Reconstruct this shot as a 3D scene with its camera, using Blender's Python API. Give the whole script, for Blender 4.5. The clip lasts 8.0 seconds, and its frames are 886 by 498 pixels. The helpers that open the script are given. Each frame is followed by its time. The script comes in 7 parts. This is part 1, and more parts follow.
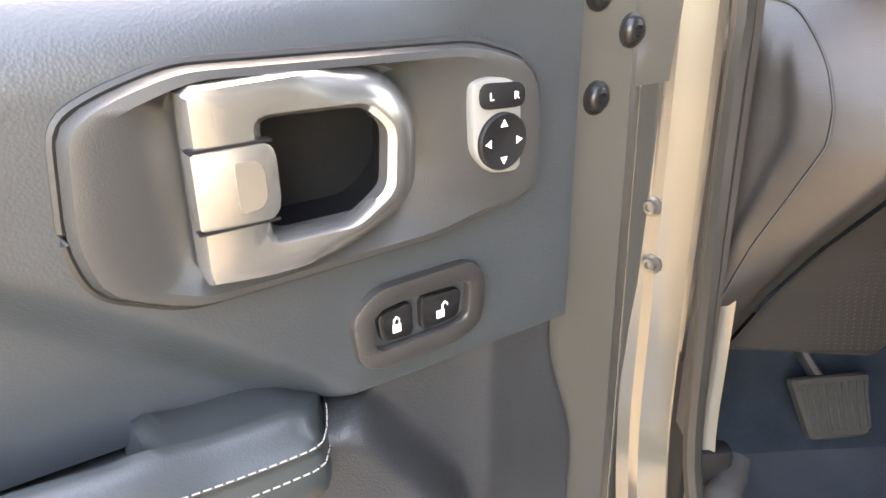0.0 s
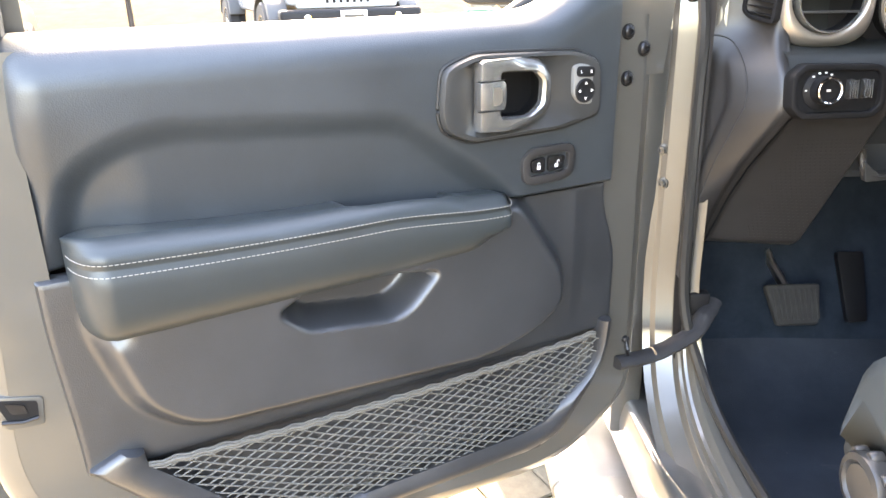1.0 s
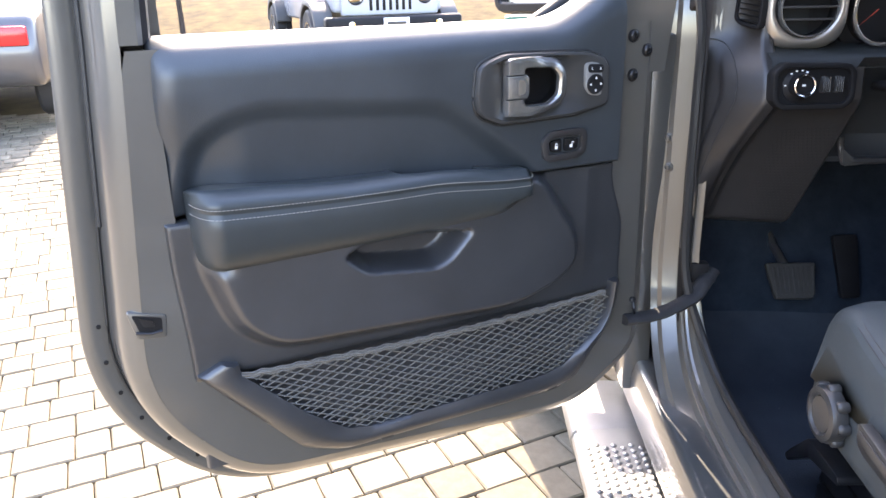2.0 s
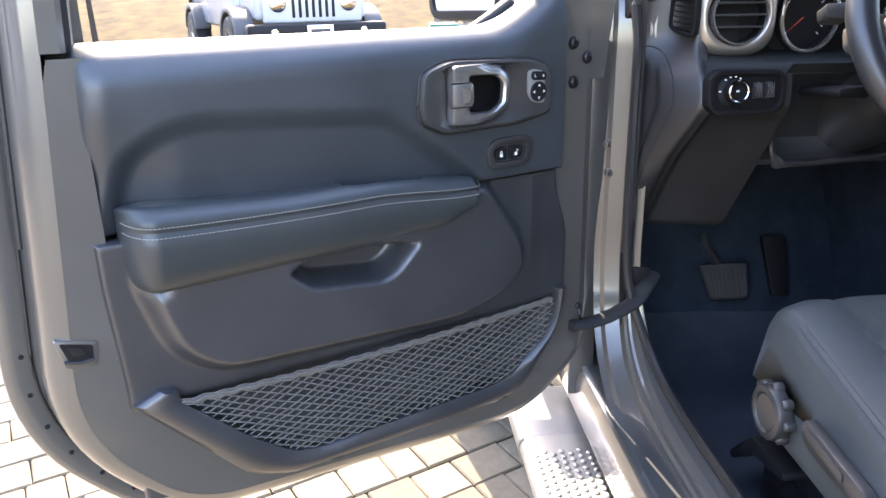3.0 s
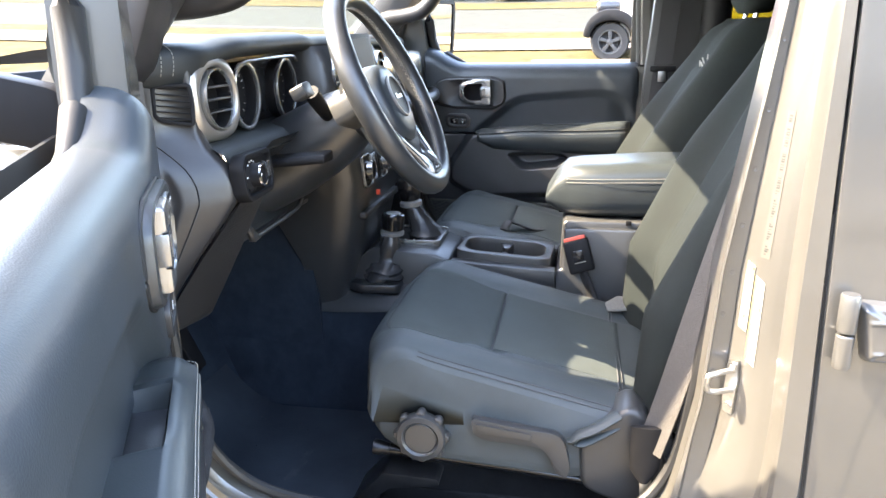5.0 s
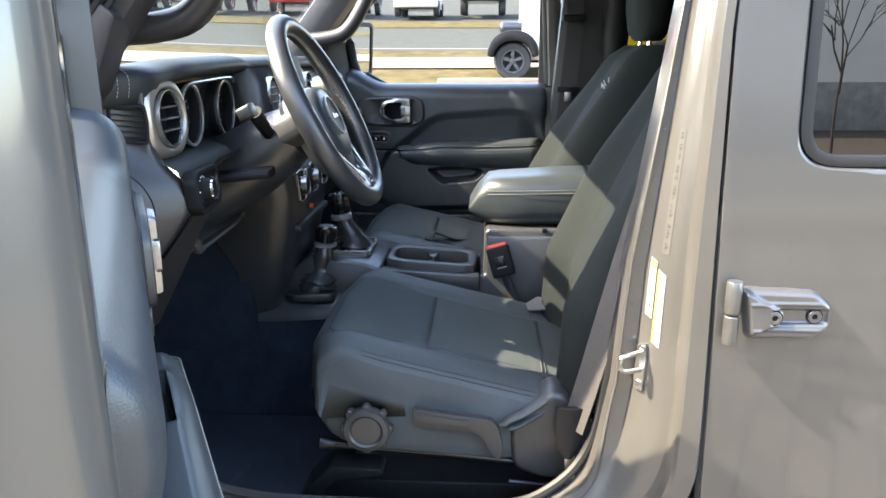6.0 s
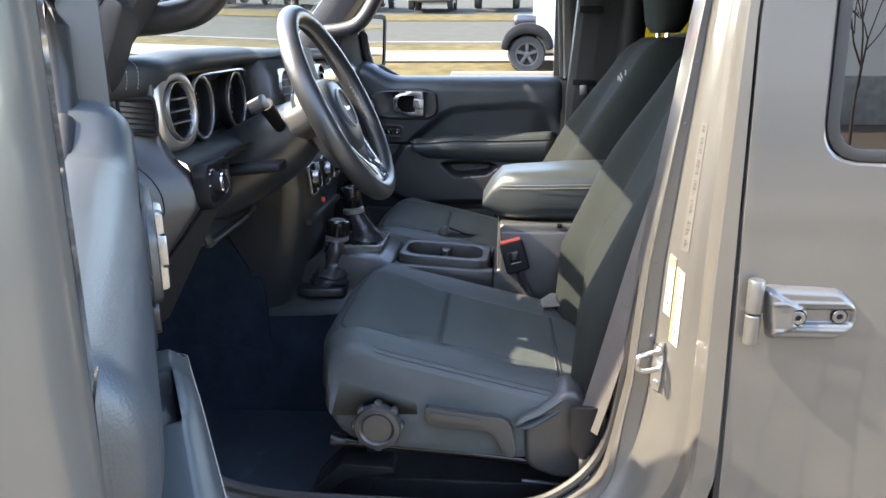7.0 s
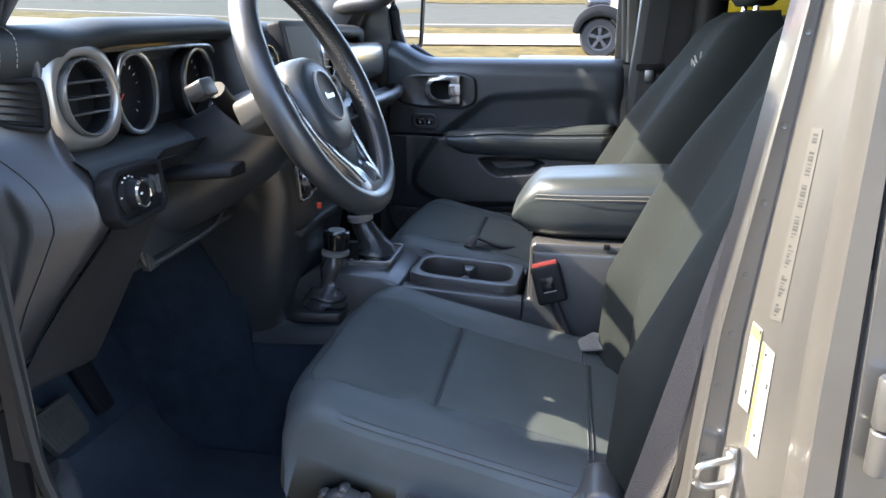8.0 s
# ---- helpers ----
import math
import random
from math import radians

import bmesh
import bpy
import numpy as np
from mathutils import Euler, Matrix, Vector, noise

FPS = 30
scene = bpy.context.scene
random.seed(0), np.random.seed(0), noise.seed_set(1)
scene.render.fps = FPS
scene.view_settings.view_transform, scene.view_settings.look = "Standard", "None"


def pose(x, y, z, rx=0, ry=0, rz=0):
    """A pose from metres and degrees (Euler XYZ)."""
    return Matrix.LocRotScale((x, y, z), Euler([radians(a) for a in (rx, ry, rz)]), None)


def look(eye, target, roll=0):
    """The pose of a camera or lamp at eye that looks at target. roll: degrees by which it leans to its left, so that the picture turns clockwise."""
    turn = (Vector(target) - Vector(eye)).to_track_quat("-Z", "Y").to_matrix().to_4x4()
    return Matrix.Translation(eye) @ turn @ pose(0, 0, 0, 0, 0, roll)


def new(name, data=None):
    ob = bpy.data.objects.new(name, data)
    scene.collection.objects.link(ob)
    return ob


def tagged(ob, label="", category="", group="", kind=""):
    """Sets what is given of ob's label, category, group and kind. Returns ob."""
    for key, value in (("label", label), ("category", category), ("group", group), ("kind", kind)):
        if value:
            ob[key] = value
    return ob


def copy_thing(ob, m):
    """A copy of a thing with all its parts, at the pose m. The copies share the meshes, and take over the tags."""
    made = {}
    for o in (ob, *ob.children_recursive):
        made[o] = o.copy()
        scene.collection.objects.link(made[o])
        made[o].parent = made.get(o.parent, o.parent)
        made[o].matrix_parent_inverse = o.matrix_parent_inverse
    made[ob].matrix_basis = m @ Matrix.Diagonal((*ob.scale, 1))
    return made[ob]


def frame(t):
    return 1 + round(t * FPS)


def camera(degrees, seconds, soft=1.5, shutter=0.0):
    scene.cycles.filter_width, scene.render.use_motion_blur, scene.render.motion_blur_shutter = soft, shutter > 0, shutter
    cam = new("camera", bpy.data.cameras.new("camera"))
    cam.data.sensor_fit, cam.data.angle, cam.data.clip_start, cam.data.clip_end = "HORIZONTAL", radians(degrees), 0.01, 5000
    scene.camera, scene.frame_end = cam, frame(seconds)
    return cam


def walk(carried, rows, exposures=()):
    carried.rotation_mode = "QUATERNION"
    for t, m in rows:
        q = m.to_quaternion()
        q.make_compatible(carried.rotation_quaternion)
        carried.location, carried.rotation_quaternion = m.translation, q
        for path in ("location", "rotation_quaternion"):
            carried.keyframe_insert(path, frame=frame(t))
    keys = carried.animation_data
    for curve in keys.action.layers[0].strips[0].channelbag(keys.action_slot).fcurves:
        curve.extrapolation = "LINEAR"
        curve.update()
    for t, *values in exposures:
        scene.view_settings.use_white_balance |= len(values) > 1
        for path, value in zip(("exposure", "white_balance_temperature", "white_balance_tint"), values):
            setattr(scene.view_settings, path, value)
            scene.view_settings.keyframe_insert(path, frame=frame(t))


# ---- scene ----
cam = camera(62.6, 8.0)
PATH = [
    (0, (-1.026, 0.609, 1.264), (-0.831, 2.426, 0.452), -1.0),
    (0.5, (-1.12, 0.368, 1.28), (-0.989, 2.217, 0.53), -1.2),
    (1, (-1.157, 0.056, 1.302), (-1.114, 1.926, 0.595), -1.0),
    (1.5, (-1.161, -0.129, 1.303), (-1.188, 1.754, 0.632), -1.3),
    (1.7, (-1.156, -0.15, 1.312), (-1.216, 1.727, 0.623), -1.2),
    (2.8, (-1.166, -0.157, 1.313), (-1.149, 1.723, 0.632), -1.0),
    (3, (-1.183, -0.128, 1.311), (-1.046, 1.75, 0.637), -0.8),
    (3.5, (-1.296, 0.047, 1.313), (-0.601, 1.808, 0.668), -0.3),
    (4, (-1.345, 0.255, 1.31), (0.002, 1.601, 0.699), -0.3),
    (4.5, (-1.426, 0.429, 1.342), (0.318, 1.197, 0.735), -0.4),
    (5, (-1.675, 0.517, 1.36), (0.207, 0.875, 0.787), -0.9),
    (5.2, (-1.73, 0.524, 1.377), (0.172, 0.793, 0.82), -0.9),
    (6.3, (-1.797, 0.555, 1.374), (0.128, 0.658, 0.841), -0.1),
    (6.5, (-1.79, 0.554, 1.373), (0.133, 0.662, 0.835), -0.2),
    (7, (-1.773, 0.553, 1.372), (0.145, 0.699, 0.823), -0.2),
    (7.5, (-1.687, 0.533, 1.359), (0.219, 0.746, 0.792), -0.2),
    (8, (-1.43, 0.485, 1.35), (0.454, 0.812, 0.762), 0.1),
]
EXPOSURE = [(0.0, 5.47, 10800, 21), (0.5, 5.42, 10000, 20), (1.0, 5.0, 9000, 17), (1.5, 4.2, 7700, 20), (1.7, 4.05, 7500, 20), (3.0, 3.9, 7100, 20), (3.5, 4.72, 8600, 17), (4.0, 5.02, 8900, 15), (4.6, 4.78, 8600, 16), (5.0, 4.45, 7500, 14), (5.2, 4.2, 7100, 12), (6.3, 3.65, 7100, 12), (7.5, 3.63, 6900, 13), (8.0, 3.65, 6650, 13)]
walk(cam, [(t, look(eye, target, roll)) for t, eye, target, roll in PATH], exposures=EXPOSURE)

# ---- light ----
SUN_TO = Vector((-0.17, 1.0, 0.98)).normalized()
world = bpy.data.worlds.new("sky")
scene.world = world
world.use_nodes = True
sky = world.node_tree.nodes.new("ShaderNodeTexSky")
sky.sky_type = "NISHITA"
sky.sun_disc = False
sky.sun_elevation = math.asin(SUN_TO.z)
sky.sun_rotation = math.atan2(SUN_TO.x, SUN_TO.y)
sky.dust_density = 1.5
world.node_tree.nodes["Background"].inputs["Strength"].default_value = 0.15
world.node_tree.links.new(sky.outputs[0], world.node_tree.nodes["Background"].inputs["Color"])
sun = new("sun", bpy.data.lights.new("sun", "SUN"))
sun.data.energy = 2.0
sun.data.angle = radians(0.5)
sun.data.color = (1.0, 0.91, 0.74)
sun.matrix_world = look(SUN_TO * 30, (0, 0, 0))


# ---- materials ----
def material(name, colour, rough=0.5, metal=0.0, vary=0.15, scale=8.0, bump=0.0, grain=300.0, coat=0.0, spec=0.5, cells=False, island=False, tone=None, bdist=0.002):
    """A surface with broad and fine variation; scale and grain are cycles per metre."""
    m = bpy.data.materials.new(name)
    m.use_nodes = True
    nodes, links = m.node_tree.nodes, m.node_tree.links
    b = nodes["Principled BSDF"]
    b.inputs["Metallic"].default_value = metal
    b.inputs["Coat Weight"].default_value = coat
    b.inputs["Coat Roughness"].default_value = 0.1
    b.inputs["Specular IOR Level"].default_value = spec
    co = nodes.new("ShaderNodeTexCoord")
    broad = nodes.new("ShaderNodeTexNoise")
    broad.inputs["Scale"].default_value = scale
    broad.inputs["Detail"].default_value = 6
    broad.inputs["Roughness"].default_value = 0.65
    links.new(co.outputs["Object"], broad.inputs["Vector"])
    ramp = nodes.new("ShaderNodeValToRGB")
    c = Vector(colour)
    d = Vector(tone) if tone else c * (1 + vary)
    lo = c * (1 - vary)
    ramp.color_ramp.elements[0].position, ramp.color_ramp.elements[1].position = 0.3, 0.72
    ramp.color_ramp.elements[0].color = (*lo, 1)
    ramp.color_ramp.elements[1].color = (*d, 1)
    links.new(broad.outputs["Fac"], ramp.inputs["Fac"])
    last = ramp.outputs["Color"]
    if island:
        info = nodes.new("ShaderNodeObjectInfo" if island == "object" else "ShaderNodeNewGeometry")
        hsv = nodes.new("ShaderNodeHueSaturation")
        mr = nodes.new("ShaderNodeMapRange")
        mr.inputs["To Min"].default_value, mr.inputs["To Max"].default_value = 0.72, 1.25
        links.new(info.outputs["Random" if island == "object" else "Random Per Island"], mr.inputs["Value"])
        links.new(mr.outputs[0], hsv.inputs["Value"])
        links.new(last, hsv.inputs["Color"])
        last = hsv.outputs["Color"]
    links.new(last, b.inputs["Base Color"])
    rr = nodes.new("ShaderNodeMapRange")
    rr.inputs["To Min"].default_value, rr.inputs["To Max"].default_value = max(0.02, rough * 0.85), min(1, rough * 1.15)
    links.new(broad.outputs["Fac"], rr.inputs["Value"])
    links.new(rr.outputs[0], b.inputs["Roughness"])
    if bump:
        fine = nodes.new("ShaderNodeTexVoronoi" if cells else "ShaderNodeTexNoise")
        fine.inputs["Scale"].default_value = grain
        links.new(co.outputs["Object"], fine.inputs["Vector"])
        bp = nodes.new("ShaderNodeBump")
        bp.inputs["Strength"].default_value = bump
        bp.inputs["Distance"].default_value = bdist
        links.new(fine.outputs[0], bp.inputs["Height"])
        links.new(bp.outputs["Normal"], b.inputs["Normal"])
    return m


def scuffed(m, colour, scale, at):
    """Pale dusty scuffs, sparse and streaky, over a material's own colour."""
    nodes, links = m.node_tree.nodes, m.node_tree.links
    b = nodes["Principled BSDF"]
    under = b.inputs["Base Color"].links[0].from_socket
    co, stretch = nodes.new("ShaderNodeTexCoord"), nodes.new("ShaderNodeMapping")
    stretch.inputs["Scale"].default_value = (1.0, 2.2, 1.0)
    stretch.inputs["Rotation"].default_value = (0, 0, 0.7)
    cloud, ramp, mix = nodes.new("ShaderNodeTexNoise"), nodes.new("ShaderNodeValToRGB"), nodes.new("ShaderNodeMixRGB")
    cloud.inputs["Scale"].default_value, cloud.inputs["Detail"].default_value, cloud.inputs["Roughness"].default_value = scale, 9, 0.75
    ramp.color_ramp.elements[0].position, ramp.color_ramp.elements[1].position = at, at + 0.14
    mix.inputs["Color2"].default_value = (*colour, 1)
    links.new(co.outputs["Object"], stretch.inputs["Vector"])
    links.new(stretch.outputs[0], cloud.inputs["Vector"])
    links.new(cloud.outputs["Fac"], ramp.inputs["Fac"])
    links.new(ramp.outputs["Color"], mix.inputs["Fac"])
    links.new(under, mix.inputs["Color1"])
    links.new(mix.outputs[0], b.inputs["Base Color"])
    return m


def glass(name, tint, rough=0.0, ior=1.5):
    """A thin clear pane: mirror gloss by Fresnel over tinted see-through."""
    m = bpy.data.materials.new(name)
    m.use_nodes = True
    nodes, links = m.node_tree.nodes, m.node_tree.links
    nodes.remove(nodes["Principled BSDF"])
    see = nodes.new("ShaderNodeBsdfTransparent")
    see.inputs["Color"].default_value = (*tint, 1)
    gloss = nodes.new("ShaderNodeBsdfGlossy")
    gloss.inputs["Roughness"].default_value = rough
    mix, fr = nodes.new("ShaderNodeMixShader"), nodes.new("ShaderNodeFresnel")
    fr.inputs["IOR"].default_value = ior
    links.new(fr.outputs[0], mix.inputs[0])
    links.new(see.outputs[0], mix.inputs[1])
    links.new(gloss.outputs[0], mix.inputs[2])
    links.new(mix.outputs[0], nodes["Material Output"].inputs["Surface"])
    return m


PAINT = material("grey_paint", (0.098, 0.098, 0.095), 0.3, 0.4, 0.05, 2, coat=1.0)
PAINT.node_tree.nodes["Principled BSDF"].inputs["Coat Roughness"].default_value = 0.04
PAINT_IN = material("grey_jamb_paint", (0.103, 0.099, 0.090), 0.32, 0.3, 0.06, 4, coat=1.0)
TRIM = material("black_grained_vinyl", (0.0325, 0.0390, 0.0445), 0.37, 0, 0.18, 7, 0.2, 650, spec=0.65, cells=True, bdist=0.0006)
TRIM_DOOR = material("black_moulded_door_plastic", (0.0270, 0.0290, 0.0325), 0.33, 0, 0.25, 8, 0.3, 900, spec=0.95, cells=True, bdist=0.0005)
TRIM_HARD = material("black_hard_plastic", (0.0255, 0.0240, 0.0240), 0.37, 0, 0.3, 8, 0.3, 900, spec=0.55, cells=True, bdist=0.0005)
LEATHER = material("black_stitched_leatherette", (0.0305, 0.0370, 0.0395), 0.36, 0, 0.10, 9, 0.12, 800, spec=0.5, cells=True, bdist=0.0005)
RIM_LEATHER = material("black_rim_leather", (0.027, 0.029, 0.031), 0.34, 0, 0.15, 20, 0.15, 900, spec=0.75, cells=True, bdist=0.0004)
DASH_PAD = material("black_dash_pad", (0.017, 0.019, 0.019), 0.55, 0, 0.15, 9, 0.2, 800, spec=0.3, cells=True, bdist=0.0005)
BEZEL = material("satin_grey_black_plastic", (0.037, 0.0375, 0.0375), 0.32, 0, 0.1, 8, 0.1, 1200)
GLOSSY = material("gloss_black_plastic", (0.01, 0.01, 0.011), 0.14, 0, 0.1, 5)
DARK = material("matt_black_plastic", (0.010, 0.010, 0.011), 0.55, 0, 0.2, 9, 0.15, 900, spec=0.18)
CONSOLE = material("dark_console_plastic", (0.0250, 0.0265, 0.0285), 0.32, 0, 0.16, 8, 0.3, 900, spec=0.95, cells=True, bdist=0.0005)
BOOT = material("soft_black_boot_leather", (0.03, 0.03, 0.032), 0.25, 0, 0.2, 30, 0.4, 200, spec=0.7)
RUBBER = material("black_rubber_seal", (0.014, 0.014, 0.014), 0.55, 0, 0.2, 20, 0.1, 600)
SILVER = material("satin_silver", (0.3528, 0.3527, 0.3480), 0.26, 0.85, 0.04, 6, 0.03, 1500)
SATIN = material("satin_gunmetal", (0.34, 0.31, 0.275), 0.33, 0.75, 0.06, 6, 0.03, 1500)
SPOKE = material("warm_grey_satin_plastic", (0.095, 0.090, 0.080), 0.38, 0.2, 0.06, 8, 0.05, 1200)
CHROME = material("chrome", (0.85, 0.85, 0.85), 0.08, 1.0, 0.03, 6)
STEEL = material("zinc_steel", (0.55, 0.55, 0.54), 0.3, 1.0, 0.1, 30)
BLACKSTEEL = material("black_oxide_steel", (0.03, 0.03, 0.032), 0.3, 0.6, 0.2, 30)
CLOTH = material("charcoal_woven_cloth", (0.031, 0.0375, 0.038), 0.85, 0, 0.18, 10, 0.5, 1100, spec=0.25, bdist=0.0008)
# Backrest and headrest cloth: cabin shade put into a darker colour than the cushions'.
CLOTH_BACK = material("shade_darkened_seat_cloth", (0.0125, 0.0160, 0.0155), 0.85, 0, 0.22, 9, 0.5, 1100, spec=0.2, bdist=0.0008)
CLOTH_IN = material("charcoal_mesh_cloth", (0.053, 0.063, 0.061), 0.82, 0, 0.16, 10, 0.6, 700, cells=True, spec=0.25, bdist=0.001)
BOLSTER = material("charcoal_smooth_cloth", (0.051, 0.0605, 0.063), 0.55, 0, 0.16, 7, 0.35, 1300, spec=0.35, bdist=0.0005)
CARPET = material("black_carpet", (0.0215, 0.0300, 0.0420), 0.95, 0, 0.35, 14, 0.8, 900, spec=0.1)
MAT = material("black_rubber_mat", (0.0215, 0.0290, 0.0410), 0.75, 0, 0.3, 5, 0.4, 500, tone=(0.040, 0.049, 0.062), spec=0.3)
scuffed(MAT, (0.075, 0.080, 0.085), 5.0, 0.60)
THREAD = material("pale_stitch_thread", (0.29, 0.275, 0.245), 0.7, 0, 0.1, 200)
CORD = material("grey_elastic_cord", (0.1240, 0.1209, 0.1116), 0.8, 0, 0.25, 300, 0.4, 2000)
WEBBING = material("black_belt_webbing", (0.014, 0.014, 0.016), 0.6, 0, 0.2, 60, 0.6, 1500)
SEAM = material("black_seam_thread", (0.055, 0.056, 0.058), 0.9, 0, 0.2, 200)
FILM = material("pale_clear_label_film", (0.088, 0.084, 0.074), 0.35, 0, 0.05, 40)
PEDAL = material("worn_dusty_pedal_rubber", (0.036, 0.034, 0.031), 0.75, 0, 0.3, 30, 0.3, 300)
BELT = material("charcoal_belt_webbing", (0.060, 0.055, 0.050), 0.55, 0, 0.2, 400, 0.8, 700, spec=0.4)
WHITE = material("white_print", (0.8, 0.8, 0.78), 0.5, 0, 0.04, 20)
RED = material("red_plastic", (0.75, 0.09, 0.05), 0.35, 0, 0.08, 20)
YELLOW = material("yellow_label", (0.36, 0.34, 0.09), 0.5, 0, 0.05, 20)
LABEL = material("pale_paper_label", (0.30, 0.30, 0.265), 0.5, 0, 0.06, 40)
MIRROR = material("mirror_glass", (0.9, 0.9, 0.9), 0.01, 1.0, 0.0, 3)
SCREEN = material("dark_screen_glass", (0.016, 0.018, 0.02), 0.12, 0, 0.1, 5, spec=0.12)
DISPLAY = material("anti_glare_display", (0.012, 0.013, 0.015), 0.5, 0, 0.1, 5, spec=0.08)
CLEAR = glass("clear_glass", (0.90, 0.94, 0.92))
SMOKED = glass("smoked_glass", (0.30, 0.32, 0.31))
TINT = glass("dark_tinted_glass", (0.05, 0.055, 0.055), ior=2.6)
PAVER = material("pale_concrete_paver", (0.150, 0.131, 0.097), 0.9, 0, 0.2, 25, 0.5, 300, island="object", spec=0.12)
PAVER_FAR = material("pale_concrete_pavers", (0.150, 0.131, 0.097), 0.9, 0, 0.2, 25, 0.5, 300, island="island", spec=0.12)
SAND = material("joint_sand", (0.085, 0.075, 0.062), 0.95, 0, 0.3, 40, 0.5, 200, spec=0.05)
ASPHALT = material("grey_asphalt", (0.042, 0.044, 0.038), 0.95, 0, 0.2, 3, 0.5, 120, spec=0.05)
GRASS = material("dry_winter_grass", (0.050, 0.046, 0.019), 0.95, 0, 0.4, 2.5, 0.7, 60, tone=(0.094, 0.073, 0.031), spec=0.05)
LEAVES = material("golden_leaf_litter", (0.028, 0.020, 0.009), 0.95, 0, 0.5, 2.2, 0.8, 45, tone=(0.086, 0.062, 0.026), spec=0.05)
CONCRETE = material("pale_concrete", (0.165, 0.142, 0.122), 0.9, 0, 0.12, 4, 0.3, 90, spec=0.05)
BARK = material("grey_brown_bark", (0.05, 0.038, 0.03), 0.95, 0, 0.3, 30, 0.6, 120)
STONE = material("field_stone", (0.24, 0.22, 0.19), 0.9, 0, 0.3, 5, 0.6, 50, spec=0.05)
STUCCO = material("beige_stucco_wall", (0.62, 0.565, 0.49), 0.95, 0, 0.08, 2, 0.4, 80, spec=0.05)
ALU = material("aluminium_tread_plate", (0.25, 0.25, 0.245), 0.48, 0.9, 0.1, 12, 0.1, 300)
PEARL_PAINT = material("pearl_grey_car_paint", (0.36, 0.37, 0.38), 0.25, 0, 0.04, 3, coat=0.6)
WHITE_PAINT = material("white_car_paint", (0.75, 0.75, 0.74), 0.25, 0, 0.04, 3, coat=0.6)
RED_PAINT = material("red_car_paint", (0.35, 0.03, 0.03), 0.25, 0, 0.06, 3, coat=0.6)
BLUE_PAINT = material("blue_black_car_paint", (0.014, 0.016, 0.022), 0.25, 0, 0.06, 3, coat=0.6)
PALE_SILVER = material("pale_silver_plastic", (0.24, 0.24, 0.235), 0.35, 0.3, 0.08, 20)
DARK_SILVER = material("dark_silver_car_paint", (0.085, 0.083, 0.085), 0.3, 0.4, 0.05, 3, coat=0.6)
SILVER_PAINT = material("silver_car_paint", (0.4, 0.41, 0.42), 0.3, 0.5, 0.05, 3, coat=0.6)
YELLOW_PAINT = material("yellow_car_paint", (0.75, 0.5, 0.02), 0.25, 0, 0.05, 3, coat=0.6)
TYRE = material("tyre_rubber", (0.022, 0.022, 0.023), 0.8, 0, 0.2, 20, 0.3, 150)
LENS = material("red_lamp_lens", (0.5, 0.02, 0.02), 0.15, 0, 0.05, 20)
TREE_LINE = material("bare_wood_far", (0.16, 0.14, 0.12), 0.95, 0, 0.35, 1.2, 0.5, 20)


# ---- building helpers ----
ORIGIN = {}


def thing(name, at, label, category, group="", turn=None, kind=""):
    """A top-level Empty. Its parts are built in world metres, or in its own frame where turn is given."""
    ob = new(name)
    ob.empty_display_size = 0.05
    if turn is None:
        ob.location = at
        ORIGIN[ob] = Vector(at)
    else:
        ob.matrix_world = pose(*at, 0, 0, turn)
        ORIGIN[ob] = Vector((0, 0, 0))
    return tagged(ob, label, category, group, kind)


def mesh_object(name, bm, mat, smooth=40):
    bmesh.ops.recalc_face_normals(bm, faces=bm.faces)
    me = bpy.data.meshes.new(name)
    lim = math.cos(radians(smooth))
    for f in bm.faces:
        f.smooth = True
    for e in bm.edges:
        if len(e.link_faces) == 2:
            n1, n2 = e.link_faces[0].normal, e.link_faces[1].normal
            if n1.length and n2.length and n1.dot(n2) < lim:
                e.smooth = False
        else:
            e.smooth = True
    pts = [v.co for v in bm.verts]
    lo = Vector([min(p[k] for p in pts) for k in range(3)])
    hi = Vector([max(p[k] for p in pts) for k in range(3)])
    c = (lo + hi) / 2
    bmesh.ops.translate(bm, verts=bm.verts, vec=-c)
    bm.to_mesh(me)
    bm.free()
    me.materials.append(mat)
    ob = new(name, me)
    return ob, c


def part(name, bm, mat, parent, label="", smooth=40):
    ob, c = mesh_object(name, bm, mat, smooth)
    ob.parent = parent
    ob.location = c - ORIGIN[parent]
    ORIGIN[ob] = c
    if label:
        tagged(ob, label)
    return ob


def solo(name, bm, mat, label, category, kind="", smooth=40, group=""):
    """A top-level thing of one mesh."""
    ob, c = mesh_object(name, bm, mat, smooth)
    ob.location = c
    ORIGIN[ob] = c
    return tagged(ob, label, category, group, kind)


def merge(*bms):
    out = bmesh.new()
    for b in bms:
        b.verts.ensure_lookup_table()
        vs = [out.verts.new(v.co) for v in b.verts]
        for f in b.faces:
            try:
                out.faces.new([vs[v.index] for v in f.verts])
            except ValueError:
                pass
        b.free()
    out.verts.index_update()
    return out


def fresh(verts, faces):
    bm = bmesh.new()
    vs = [bm.verts.new(v) for v in verts]
    bm.verts.index_update()
    for f in faces:
        try:
            bm.faces.new([vs[i] for i in f])
        except ValueError:
            pass
    return bm


def bevel(bm, r, seg=2, angle=30):
    if r <= 0:
        return bm
    bmesh.ops.recalc_face_normals(bm, faces=bm.faces)
    es = [e for e in bm.edges if len(e.link_faces) == 2 and e.calc_face_angle(0) > radians(angle)]
    bmesh.ops.bevel(bm, geom=es, offset=r, segments=seg, profile=0.5, affect="EDGES", clamp_overlap=True)
    bm.verts.index_update()
    return bm


